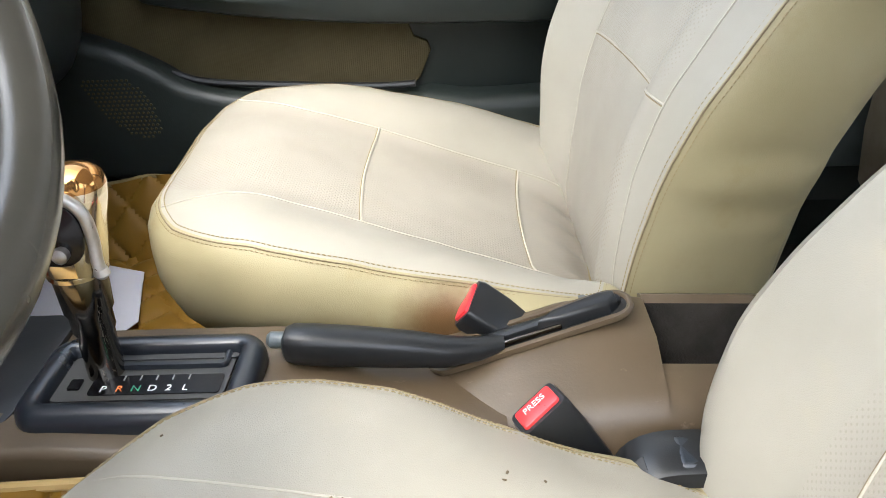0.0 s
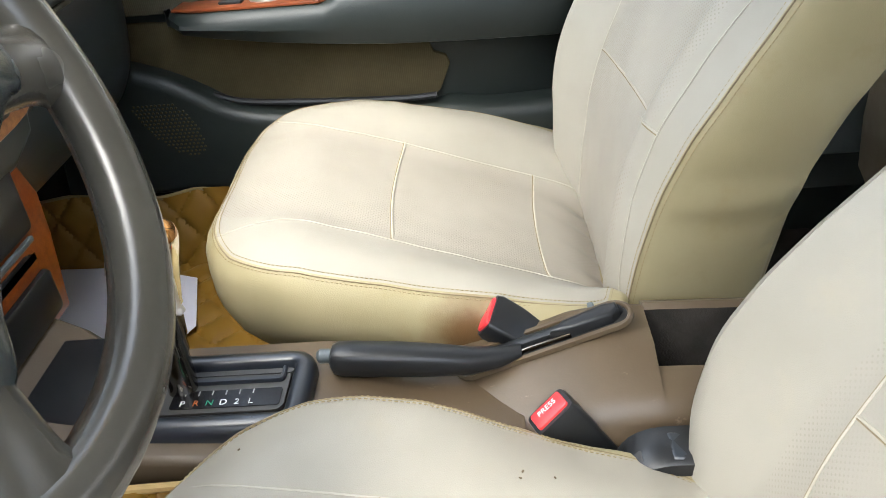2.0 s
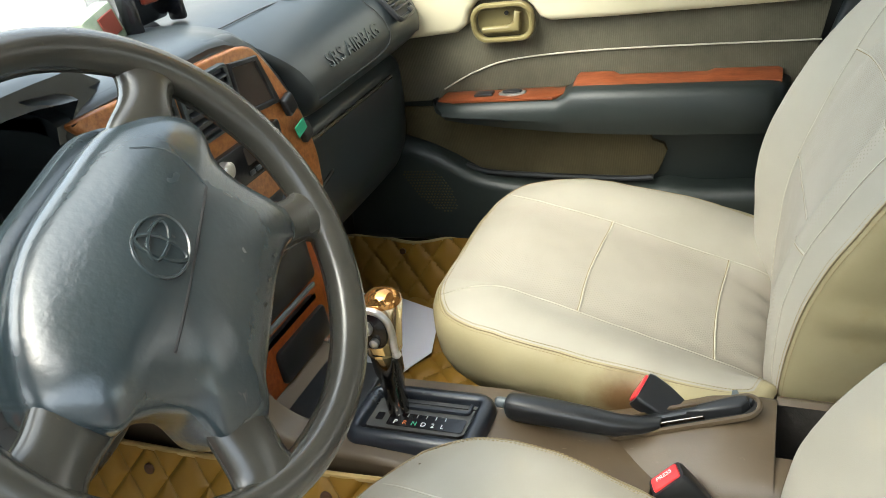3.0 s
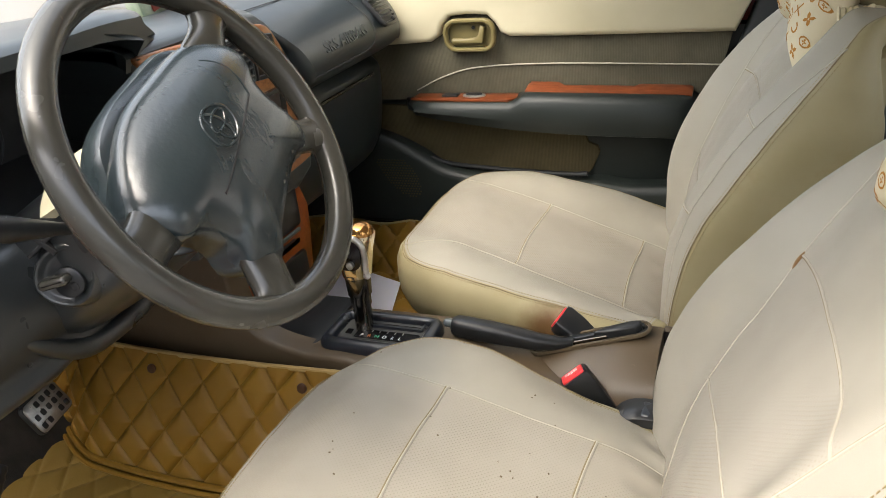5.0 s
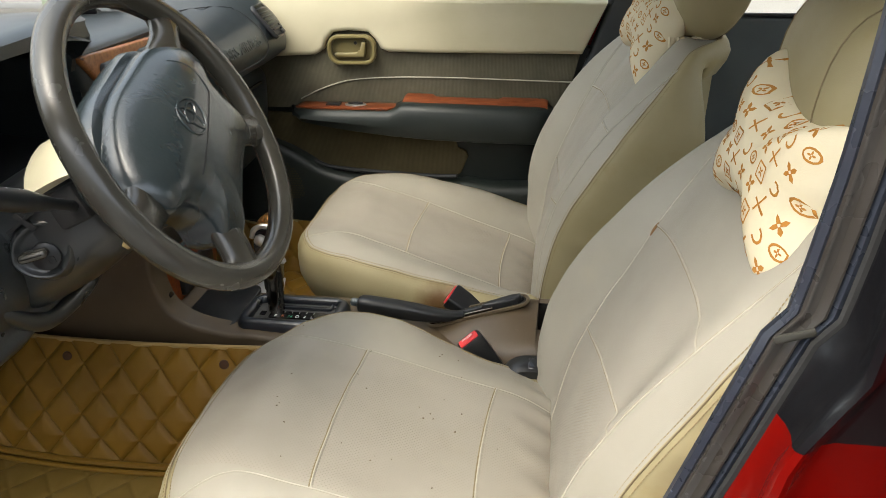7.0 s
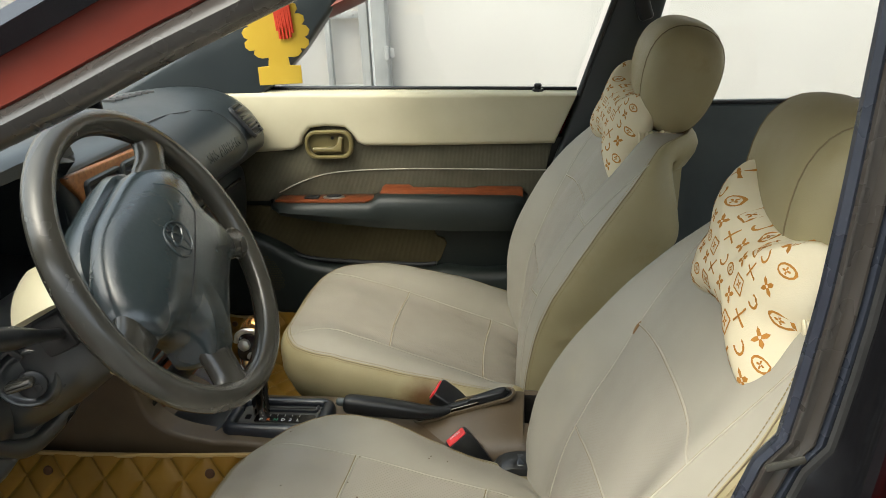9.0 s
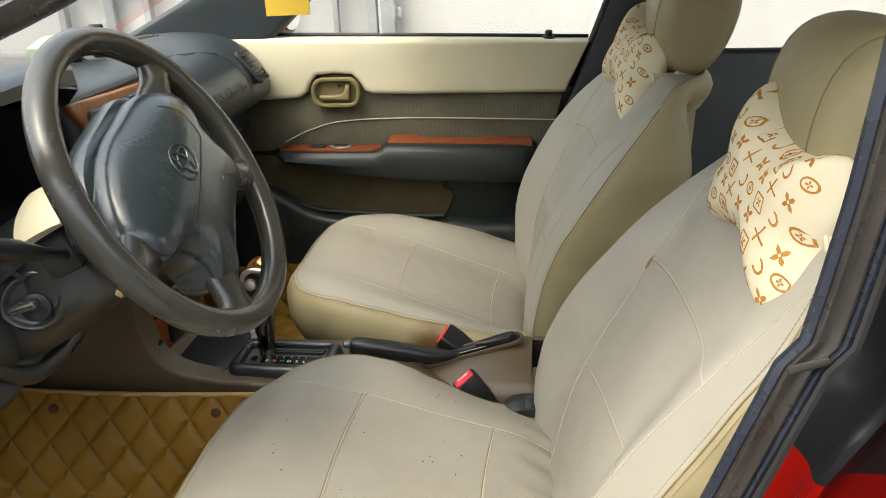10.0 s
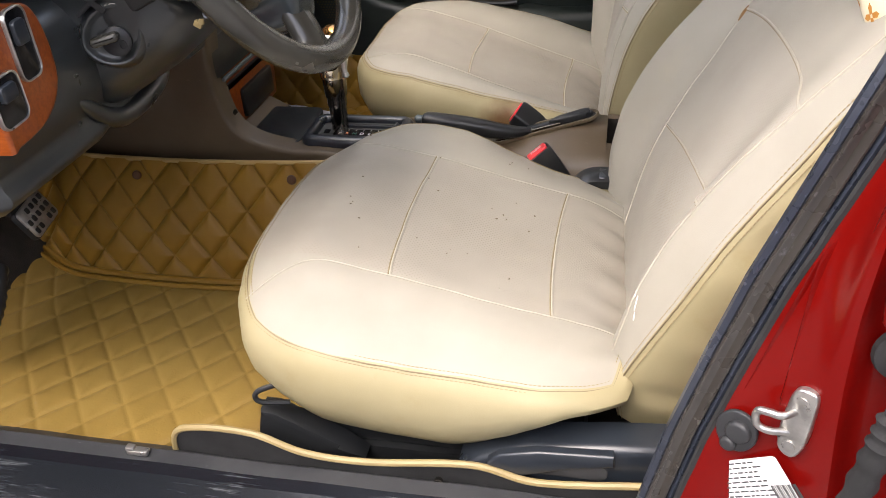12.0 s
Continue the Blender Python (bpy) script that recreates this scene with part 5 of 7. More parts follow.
front_seat("car_seat", SEAT_D, "worn beige leatherette driver's seat, speckled with dirt", -1, (0.524, 1.106, 14, 1.0), True)


def seat_marks():
    """Specks of dirt, a scorch mark and a torn seam."""
    rnd = random.Random(5)
    bm = bmesh.new()
    for _ in range(30):
        x, y = rnd.uniform(-0.16, 0.16), rnd.uniform(-0.13, 0.10)
        if rnd.random() < 0.25:
            x, y = rnd.uniform(-0.2, 0.12), rnd.uniform(0.14, 0.2)
        p = SEAT_D.on_cushion(x, y)
        r = rnd.uniform(0.0006, 0.0016)
        box(bm, p + V(0, 0, 0.0004), (r * 2, r * rnd.uniform(0.8, 1.6), 0.0012), 0.0003, 1, Matrix.Rotation(rnd.uniform(0, 3), 4, "Z"))
    solo("dirt_specks", bm, M["crumb"], "small dark dirt specks on the driver's cushion", "dirt", kind="stuff")
    bm = bmesh.new()
    w = SEAT_D.arcs[1][0]
    pts = [SEAT_D.on_back(w - 0.024 + 0.03 * k / 8, 0.144 + 0.003 * k / 8) + SEAT_D.spine(w)[1] * 0.001 for k in range(9)]
    tube(bm, pts, [0.0006 + 0.0016 * math.sin(math.pi * k / 8) for k in range(9)], 8)
    solo("torn_seam", bm, M["burn"], "short frayed tear in the driver's backrest seam", "tear", kind="stuff")
    bm = bmesh.new()
    for w, y, a, b in ((0.256, -0.194, 0.018, 0.0020), (0.266, -0.187, 0.008, 0.0026), (0.236, -0.199, 0.010, 0.0014)):
        p, n = SEAT_D.on_back(w, y), SEAT_D.spine(w)[1]
        u = (SEAT_D.on_back(w + 0.02, y + 0.004) - p).normalized()
        slab(bm, [(-a / 2, -b / 3), (-a / 5, -b / 2), (a / 2, -b / 6), (a / 3, b / 2), (-a / 3, b / 3)], basis(p - n * 0.0004, u, n.cross(u)), 0.0012, 0.0002, 1)
    solo("scuff_mark", bm, M["white"], "small pale scuff on the driver's backrest", "scuff", kind="stuff")


seat_marks()


# ---- rear bench ----
def rear_bench():
    c = thing("rear_bench", (1.0, 0, 0.36), "beige ribbed cloth rear bench behind the front seats", "car seat")
    bm = bmesh.new()
    pillow_shell(bm, 12, 24, lambda s, t: V(0.94 + 0.28 * s, 0.652 * t * (1 - 0.03 * abs(s) ** 3), 0.660 - 0.03 * s - 0.04 * abs(s) ** 5 - 0.025 * abs(t) ** 8), lambda s, t: V(0, 0, -1), [(0.01, 0.02), (0.012, 0.08), (0.0, 0.19)], None, True, 0)
    part("cushion", bm, M["rear_cloth"], c)
    bm = bmesh.new()
    pillow_shell(bm, 12, 24, lambda s, t: V(1.30 + 0.10 * s - 0.02 * (1 - abs(t) ** 6), 0.64 * t, 0.76 + 0.26 * s), lambda s, t: V(1, 0, -0.3).normalized(), [(0.01, 0.02), (0.012, 0.06), (0.0, 0.12)], None, True, 0)
    part("backrest", bm, M["rear_cloth"], c)


rear_bench()

# ---- steering wheel ----
WN = V(math.cos(radians(28.5)), 0, math.sin(radians(28.5)))
WC = V(-0.237, -0.352, 1.036)
TURN = radians(32.5)
w_r, w_u = V(0, 1, 0), WN.cross(V(0, 1, 0))
WM = basis(WC, w_r * math.cos(TURN) + w_u * math.sin(TURN), w_u * math.cos(TURN) - w_r * math.sin(TURN), WN)


def steering_wheel():
    c = thing("steering_wheel", WC, "worn dark four-spoke steering wheel turned to one side", "steering wheel")
    bm = bmesh.new()
    R = 0.1860
    rings = []
    for k in range(72):
        a = 2 * math.pi * k / 72
        grip = 0.0012 * sum(math.exp(-((math.degrees(a) - g + 180) % 360 - 180) ** 2 / 60) for g in (30, 150, 352, 188))
        rings.append([WM @ V((R + (0.0164 + grip) * math.cos(b)) * math.cos(a), (R + (0.0164 + grip) * math.cos(b)) * math.sin(a), 0.0175 * math.sin(b)) for b in [2 * math.pi * j / 16 for j in range(16)]])
    loft(bm, rings, True, False, 0, True)
    part("rim", bm, M["wheel"], c, "dark vinyl rim worn shiny")
    # spokes run flush from the pad's edge and flare into the rim
    for ang, r0, w0, w1, drop in ((14, 0.112, 0.034, 0.022, 0.004), (166, 0.112, 0.031, 0.026, 0.010), (-48, 0.112, 0.024, 0.021, 0.002), (-138, 0.118, 0.027, 0.026, 0.002)):
        bm = bmesh.new()
        a = radians(ang)
        d, n = V(math.cos(a), math.sin(a), 0), V(-math.sin(a), math.cos(a), 0)
        rings = []
        for k in range(16):
            q = k / 15
            r = r0 + (R - r0 + 0.004) * q
            w = w0 + (w1 - w0) * sm(q, 0.0, 0.55) + 0.034 * max(0.0, (q - 0.55) / 0.45) ** 2.6
            h = 0.0135
            zc = -0.0035 - drop * (1 - q)
            rings.append([WM @ (d * r + n * (w * math.copysign(abs(math.cos(b)) ** 0.8, math.cos(b))) + V(0, 0, zc + h * math.copysign(abs(math.sin(b)) ** 0.8, math.sin(b)) + 0.004 * math.sin(math.pi * q) * (1 - abs(math.cos(b))))) for b in [2 * math.pi * j / 18 for j in range(18)]])
        loft(bm, rings)
        part("spoke", bm, M["wheel"], c)
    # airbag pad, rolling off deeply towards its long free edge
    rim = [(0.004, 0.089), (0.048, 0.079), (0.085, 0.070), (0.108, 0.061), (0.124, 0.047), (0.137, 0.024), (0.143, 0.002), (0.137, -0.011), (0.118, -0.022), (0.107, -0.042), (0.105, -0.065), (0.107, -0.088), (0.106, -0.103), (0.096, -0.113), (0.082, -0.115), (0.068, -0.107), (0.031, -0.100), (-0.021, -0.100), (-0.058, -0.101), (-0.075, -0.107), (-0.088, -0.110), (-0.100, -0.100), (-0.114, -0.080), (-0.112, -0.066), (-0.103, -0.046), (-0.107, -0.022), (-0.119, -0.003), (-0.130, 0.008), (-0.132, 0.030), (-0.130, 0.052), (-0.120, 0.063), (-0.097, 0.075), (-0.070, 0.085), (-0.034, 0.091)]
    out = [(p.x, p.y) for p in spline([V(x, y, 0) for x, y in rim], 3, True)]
    PAD = [(0.03, 0.0306), (0.14, 0.0306), (0.28, 0.0303), (0.45, 0.0296), (0.63, 0.0280), (0.78, 0.0258), (0.88, 0.0226), (0.945, 0.0182), (0.98, 0.0136)]

    def sag(x, y):
        """How far the pad's face falls away towards its free edge and its spokes."""
        return 0.005 * sm(abs(x), 0.07, 0.14) + 0.026 * sm(y, 0.015, 0.095) + 0.006 * sm(-y, 0.05, 0.11) + 0.005 * sm(-x, 0.04, 0.11) * sm(-y, -0.02, 0.05)
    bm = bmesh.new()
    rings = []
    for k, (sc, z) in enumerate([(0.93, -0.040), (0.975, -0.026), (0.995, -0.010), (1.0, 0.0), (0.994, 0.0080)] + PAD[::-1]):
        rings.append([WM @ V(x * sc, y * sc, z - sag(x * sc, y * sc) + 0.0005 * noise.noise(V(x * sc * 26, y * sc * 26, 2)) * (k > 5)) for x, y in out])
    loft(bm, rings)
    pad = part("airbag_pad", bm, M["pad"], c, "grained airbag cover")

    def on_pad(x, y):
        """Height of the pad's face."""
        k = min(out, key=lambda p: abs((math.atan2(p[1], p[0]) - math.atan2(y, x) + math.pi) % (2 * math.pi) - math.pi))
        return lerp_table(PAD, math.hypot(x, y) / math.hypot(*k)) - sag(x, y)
    bm = bmesh.new()
    tube(bm, [WM @ V(0.070 - 0.0071 * k, -0.012, on_pad(0.070 - 0.0071 * k, -0.012) - 0.0006) for k in range(21)], 0.0014, 6)
    part("tear_line", bm, M["mat_under"], pad)
    bm = bmesh.new()
    tube(bm, [WM @ V(p.x, p.y, on_pad(p.x, p.y) - 0.0002) for p in spline([V(0.070, -0.012, 0), V(0.083, 0.008, 0), V(0.086, 0.030, 0), V(0.080, 0.048, 0)], 8)], 0.0008, 6)
    part("tear_line", bm, M["pad"], pad)
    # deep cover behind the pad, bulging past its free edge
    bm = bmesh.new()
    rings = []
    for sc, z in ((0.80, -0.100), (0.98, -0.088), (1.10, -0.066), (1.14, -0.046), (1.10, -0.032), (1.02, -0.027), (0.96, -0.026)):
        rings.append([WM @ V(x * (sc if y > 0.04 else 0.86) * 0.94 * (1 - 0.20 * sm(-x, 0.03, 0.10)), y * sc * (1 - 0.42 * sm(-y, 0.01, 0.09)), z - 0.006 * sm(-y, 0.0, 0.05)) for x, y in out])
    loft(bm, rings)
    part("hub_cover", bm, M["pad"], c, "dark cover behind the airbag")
    # plain emblem: a ring with two crossed ovals
    bm = bmesh.new()
    for rx, ry, cx, cy in ((0.0255, 0.0212, 0, 0), (0.008, 0.0195, -0.002, 0.0), (0.0165, 0.0075, 0.003, 0.004)):
        tube(bm, [WM @ V(cx + 0.002 + rx * math.cos(a), 0.0135 + cy + ry * math.sin(a), on_pad(cx + 0.002 + rx * math.cos(a), 0.0135 + cy + ry * math.sin(a)) + 0.0004) for a in [2 * math.pi * k / 40 for k in range(40)]], 0.0016, 6, True)
    part("emblem", bm, M["pad"], pad, "moulded oval emblem")
    bm = bmesh.new()
    for i in range(5):
        box(bm, WM @ V(-0.005 + 0.012 * i, -0.082 - 0.001 * i, on_pad(-0.005 + 0.012 * i, -0.082 - 0.001 * i)), (0.0014, 0.004, 0.0030))
    part("moulded_print", bm, M["wheel"], pad)
    # column shroud
    s = thing("steering_column", WC - WN * 0.2, "grey-black plastic steering column shroud with ignition lock", "steering column")
    bm = bmesh.new()
    rings = []
    for k, (d, w, u, dn) in enumerate([(0.100, 0.060, 0.040, 0.050), (0.104, 0.080, 0.052, 0.066), (0.115, 0.090, 0.058, 0.078), (0.15, 0.098, 0.062, 0.092), (0.20, 0.104, 0.062, 0.100), (0.27, 0.108, 0.06, 0.102), (0.34, 0.110, 0.05, 0.10)]):
        o = WC - WN * d
        ring = []
        for j in range(28):
            a = 2 * math.pi * j / 28
            ca, sa = math.cos(a), math.sin(a)
            ex, ez = math.copysign(abs(ca) ** 0.65, ca), math.copysign(abs(sa) ** 0.65, sa)
            ring.append(o + V(0, 1, 0) * w * ex + w_u * (u if ez > 0 else dn) * ez)
        rings.append(ring)
    loft(bm, rings)
    part("shroud", bm, M["lower_dash"], s)
    bm = bmesh.new()
    o = WC - WN * 0.10
    rings = [[WC - WN * d + V(0, 1, 0) * ((0.086 if math.cos(a) > 0 else 0.112) + e) * math.cos(a) + w_u * (0.066 + e) * math.sin(a) for a in [math.pi * (0.60 + 0.27 * j / 16) for j in range(17)]] + [WC - WN * d + V(0, 1, 0) * (0.084 if math.cos(a) > 0 else 0.108) * math.cos(a) + w_u * 0.060 * math.sin(a) for a in [math.pi * (0.87 - 0.27 * j / 16) for j in range(17)]] for d, e in ((0.085, 0.003), (0.093, 0.007), (0.11, 0.010), (0.145, 0.012))]
    loft(bm, rings)
    part("upper_cover", bm, M["door_beige"], s, "cream upper column cover")
    # ignition lock in an oval recess, facing the doorway and the seat
    kd = V(0.30, -0.85, 0.10).normalized()
    o = V(-0.385, -0.453, 0.918)
    kx = V(0.85, 0.28, 0.25)
    kx = (kx - kd * kx.dot(kd)).normalized()
    km = basis(o, kx, kd.cross(kx))
    drop = [(p.x, p.y) for p in spline([V(-0.040, 0.004, 0), V(-0.037, -0.012, 0), V(-0.026, -0.026, 0), V(-0.006, -0.036, 0), V(0.016, -0.034, 0), V(0.036, -0.016, 0), V(0.042, 0.006, 0), V(0.038, 0.030, 0), V(0.022, 0.042, 0), V(-0.006, 0.040, 0), V(-0.028, 0.026, 0)], 4, True)]
    bm = bmesh.new()
    loft(bm, [[km @ V(x * k, y * k, h) for x, y in drop] for k, h in ((1.12, -0.018), (0.98, -0.002), (0.89, 0.0045), (0.83, 0.0066), (0.79, 0.0064), (0.75, 0.0054), (0.68, 0.0024), (0.60, 0.0010), (0.4, 0.0008))])
    kb = part("lock_surround", bm, M["lower_dash"], s, "teardrop recess round the ignition lock")
    bm = bmesh.new()
    tube(bm, [km @ V(0.004, -0.004, 0.0), km @ V(0.004, -0.004, 0.008), km @ V(0.004, -0.004, 0.010)], [0.017, 0.017, 0.014], 24)
    part("lock_recess", bm, M["black"], kb)
    bm = bmesh.new()
    slab(bm, rounded(0.034, 0.0115, 0.0055, 4), km @ Matrix.Translation((-0.005, 0.003, 0.006)) @ Matrix.Rotation(radians(-4), 4, "Z"), 0.018, 0.005, 3)
    part("lock_barrel", bm, M["wheel"], kb, "grey ignition lock turned across")
    bm = bmesh.new()
    slab(bm, rounded(0.008, 0.010, 0.003, 3), km @ Matrix.Translation((0.010, -0.010, 0.006)), 0.006, 0.001)
    part("keyhole", bm, M["mat_under"], kb)
    bm = bmesh.new()
    for a, b, w in (((-0.022, 0.036), (0.020, 0.052), 0.0020), ((-0.006, 0.054), (0.008, 0.030), 0.0032)):
        d = V(b[0] - a[0], b[1] - a[1], 0).normalized()
        nn = V(-d.y, d.x, 0) * w
        slab(bm, [(a[0] - nn.x, a[1] - nn.y), (b[0] - nn.x, b[1] - nn.y), (b[0] + nn.x, b[1] + nn.y), (a[0] + nn.x, a[1] + nn.y)], km @ Matrix.Translation((0, 0, -0.004)), 0.0135, 0.0005)
    part("shroud_gap", bm, M["mat_under"], kb, "dark gap where the shroud halves meet")
    bm = bmesh.new()
    box(bm, (-0.342, -0.438, 0.976), (0.046, 0.030, 0.046), 0.006, 2, Matrix.Rotation(radians(-25), 4, "Y"))
    part("stalk_socket", bm, M["mat_under"], s)
    bm = bmesh.new()
    pb = V(-0.268, -0.462, 0.938)
    box(bm, pb, (0.010, 0.006, 0.008), 0.002, 2, Matrix.Rotation(0.5, 4, "Y"))
    box(bm, pb + V(0.005, -0.001, 0.003), (0.006, 0.004, 0.006), 0.001, 1)
    part("screw_tab", bm, M["mat_edge"], s, "small pale broken tab")
    # stalk
    k = thing("indicator_stalk", V(-0.33, -0.45, 1.0), "black indicator stalk with a lighting knob", "stalk")
    bm = bmesh.new()
    a, b = V(-0.335, -0.43, 0.970), V(-0.298, -0.622, 1.056)
    tube(bm, [a.lerp(b, q) for q in (0, 0.35, 0.45, 0.62, 0.66, 0.9, 1.0)], [0.0065, 0.0065, 0.0085, 0.0115, 0.0125, 0.0120, 0.0085], 14)
    sk = part("arm", bm, M["black"], k)
    for q in (0.68, 0.72, 0.83):
        bm = bmesh.new()
        box(bm, a.lerp(b, q) + V(0.004, 0, 0.0118), (0.004, 0.002, 0.001))
        part("marking", bm, M["white"], sk)


steering_wheel()


# ---- dashboard ----
def dashboard():
    c = thing("dashboard", (-0.7, 0, 0.9), "dark moulded dashboard with burl wood trim", "dashboard")
    # passenger side
    prof = [(-1.14, 0.975), (-1.0, 1.030), (-0.80, 1.085), (-0.66, 1.103), (-0.565, 1.098), (-0.505, 1.076), (-0.468, 1.045), (-0.446, 1.012), (-0.438, 0.980), (-0.448, 0.950), (-0.475, 0.935), (-0.512, 0.926), (-0.522, 0.916), (-0.510, 0.902), (-0.500, 0.880), (-0.505, 0.80), (-0.525, 0.72), (-0.58, 0.665), (-0.75, 0.64), (-0.95, 0.64)]
    pr = spline([V(x, 0, z) for x, z in prof], 4)
    bm = bmesh.new()
    rings = []
    START = [(0.64, 0.20), (0.80, 0.200), (0.848, 0.208), (0.90, 0.224), (0.956, 0.218), (1.014, 0.193), (1.072, 0.150), (1.095, 0.118), (1.12, 0.09)]
    for dy, back in ((-0.004, 0.055), (0.0, 0.020), (0.004, 0.008), (0.011, 0.001), (0.022, 0.0)):
        rings.append([V(p.x - (back if p.x > -0.62 and p.z > 0.80 else 0.0), lerp_table(START, p.z) + dy, p.z - 0.2 * back * (p.z > 1.06)) for p in pr])
    for y, k in ((0.30, 0), (0.45, 0.0), (0.54, 0.002), (0.59, 0.008), (0.62, 0.020), (0.637, 0.04), (0.642, 0.06)):
        rings.append([V(p.x - k * (0.4 if p.x > -0.8 else 0), y, p.z - k * 0.3 * (p.z > 0.95)) for p in pr])
    loft(bm, rings)
    side = part("passenger_side", bm, M["dash"], c, "dark grained dash moulding")
    # airbag lid outline and lettering
    def on_dash(y, z):
        best = min(pr, key=lambda p: abs(p.z - z) + (10 if p.x < -0.58 else 0) + (10 if p.z < 0.93 else 0))
        return V(best.x, y, z)
    bm = bmesh.new()
    lid = [(0.222, 0.962), (0.34, 0.962), (0.445, 0.964), (0.478, 0.982), (0.468, 1.03), (0.435, 1.072), (0.30, 1.088), (0.165, 1.090)]
    pts = [on_dash(p.x, p.y) + V(0.001, 0, 0.0005) for p in spline([V(y, z, 0) for y, z in lid], 6)]
    tube(bm, pts, 0.0010, 6)
    part("airbag_lid_line", bm, M["ink"], side)
    bm = bmesh.new()
    nrm = V(0.88, 0, 0.40).normalized()
    tm = basis(on_dash(0.360, 1.002) + nrm * 0.0015, (0, 1, 0), nrm.cross(V(0, 1, 0)), nrm)
    text_mesh(bm, "SRS AIRBAG", tm, 0.0325, 0.0012, 1.02)
    part("lettering", bm, M["dash"], side, "moulded letters", 0)
    # end vent
    vx = V(-0.15, 0.98, -0.05).normalized()
    vy = V(-0.62, 0.0, 0.78)
    vm = basis((-0.461, 0.548, 1.026), vx, vy)
    bm = bmesh.new()
    frame_slab(bm, rounded(0.098, 0.088, 0.014, 4), rounded(0.082, 0.072, 0.008, 4), vm, 0.008, 0.003)
    vent = part("end_vent", bm, M["black"], c, "louvred air vent")
    bm = bmesh.new()
    slab(bm, rounded(0.084, 0.074, 0.008, 4), vm, 0.002)
    part("vent_throat", bm, M["ink"], vent)
    for i in range(6):
        bm = bmesh.new()
        box(bm, (0, 0, 0), (0.080, 0.0032, 0.011), 0.001)
        bm.transform(vm @ Matrix.Translation((0, -0.022 + 0.0105 * i, 0.006)) @ Matrix.Rotation(radians(35), 4, "X"))
        part("slat", bm, M["black"], vent)
    bm = bmesh.new()
    box(bm, (0, 0, 0), (0.020, 0.010, 0.006), 0.002)
    bm.transform(vm @ Matrix.Translation((0.012, -0.037, 0.012)))
    part("vent_wheel", bm, M["black"], vent)
    # glovebox edge
    bm = bmesh.new()
    tube(bm, [V(-0.497, 0.25, 0.885), V(-0.497, 0.56, 0.885)], 0.004, 8)
    tube(bm, [V(-0.500, 0.24, 0.80), V(-0.500, 0.30, 0.815)], 0.003, 6)
    part("glovebox_edge", bm, M["wheel"], c)
    # demister grille on the top
    bm = bmesh.new()
    for i in range(7):
        box(bm, (-0.70 + 0.006 * i, 0.40 + 0.018 * i, 1.104), (0.030, 0.004, 0.006), 0.001)
    part("demister_grille", bm, M["ink"], c)
    # centre stack
    YZ = basis((0, 0, 0), (0, 1, 0), (0, 0, 1))
    stack = [(-0.200, 1.105), (0.06, 1.104), (0.112, 1.096), (0.148, 1.072), (0.190, 1.012), (0.215, 0.955), (0.222, 0.90), (0.214, 0.84), (0.200, 0.80), (0.150, 0.78), (-0.15, 0.78), (-0.150, 0.98), (-0.200, 1.085)]
    bm = bmesh.new()
    slab(bm, stack, Matrix.Translation((-0.66, 0, 0)) @ YZ, 0.196, 0.014, 3)
    st = part("centre_fascia", bm, M["dash"], c, "dark centre stack surround")
    bm = bmesh.new()
    rings = []
    for y in (-0.20, -0.10, 0.0, 0.05, 0.08, 0.10, 0.118, 0.13):
        f = 0.36 * sm(y, 0.06, 0.135)
        top = spline([V(-1.13, y, 0.972), V(-1.0, y, 1.032), V(-0.80, y, 1.087), V(-0.66, y, 1.107), V(-0.57, y, 1.113 - 0.012 * f), V(-0.50, y, 1.110 - 0.034 * f), V(-0.470, y, 1.102 - 0.056 * f), V(-0.462, y, 1.094 - 0.064 * f)], 4)
        rings.append(top + [p + V(-0.006, 0, -0.018) for p in reversed(top)])
    loft(bm, rings)
    part("dash_top", bm, M["dash"], c, "dark grained dash top")
    bezel = [(p.x, p.y) for p in spline([V(-0.190, 1.088, 0), V(-0.183, 1.094, 0), V(-0.17, 1.094, 0), V(-0.08, 1.090, 0), V(0.050, 1.085, 0), V(0.112, 1.078, 0), V(0.140, 1.056, 0), V(0.170, 1.008, 0), V(0.194, 0.960, 0), V(0.207, 0.905, 0), V(0.205, 0.858, 0), V(0.185, 0.828, 0), V(0.05, 0.822, 0), V(-0.11, 0.822, 0), V(-0.128, 0.87, 0), V(-0.132, 1.00, 0), V(-0.150, 1.045, 0)], 4, True)]
    F = Matrix.Translation((-0.466, 0, 0)) @ YZ
    bm = bmesh.new()
    slab(bm, bezel, F, 0.010, 0.004, 3)
    bz = part("wood_bezel", bm, M["wood"], st, "orange burl wood bezel")
    F2 = Matrix.Translation((-0.4565, 0, 0)) @ YZ
    for y0, y1 in ((-0.148, -0.047), (-0.039, 0.058)):
        bm = bmesh.new()
        frame_slab(bm, rounded(y1 - y0, 0.078, 0.008, 4, (y0 + y1) / 2, 1.037), rounded(y1 - y0 - 0.012, 0.066, 0.006, 4, (y0 + y1) / 2, 1.037), F2, 0.008, 0.002)
        vt = part("centre_vent", bm, M["dash"], st, "louvred centre air vent")
        bm = bmesh.new()
        slab(bm, rounded(y1 - y0 - 0.010, 0.068, 0.006, 4, (y0 + y1) / 2, 1.037), F2, 0.002)
        part("vent_throat", bm, M["ink"], vt)
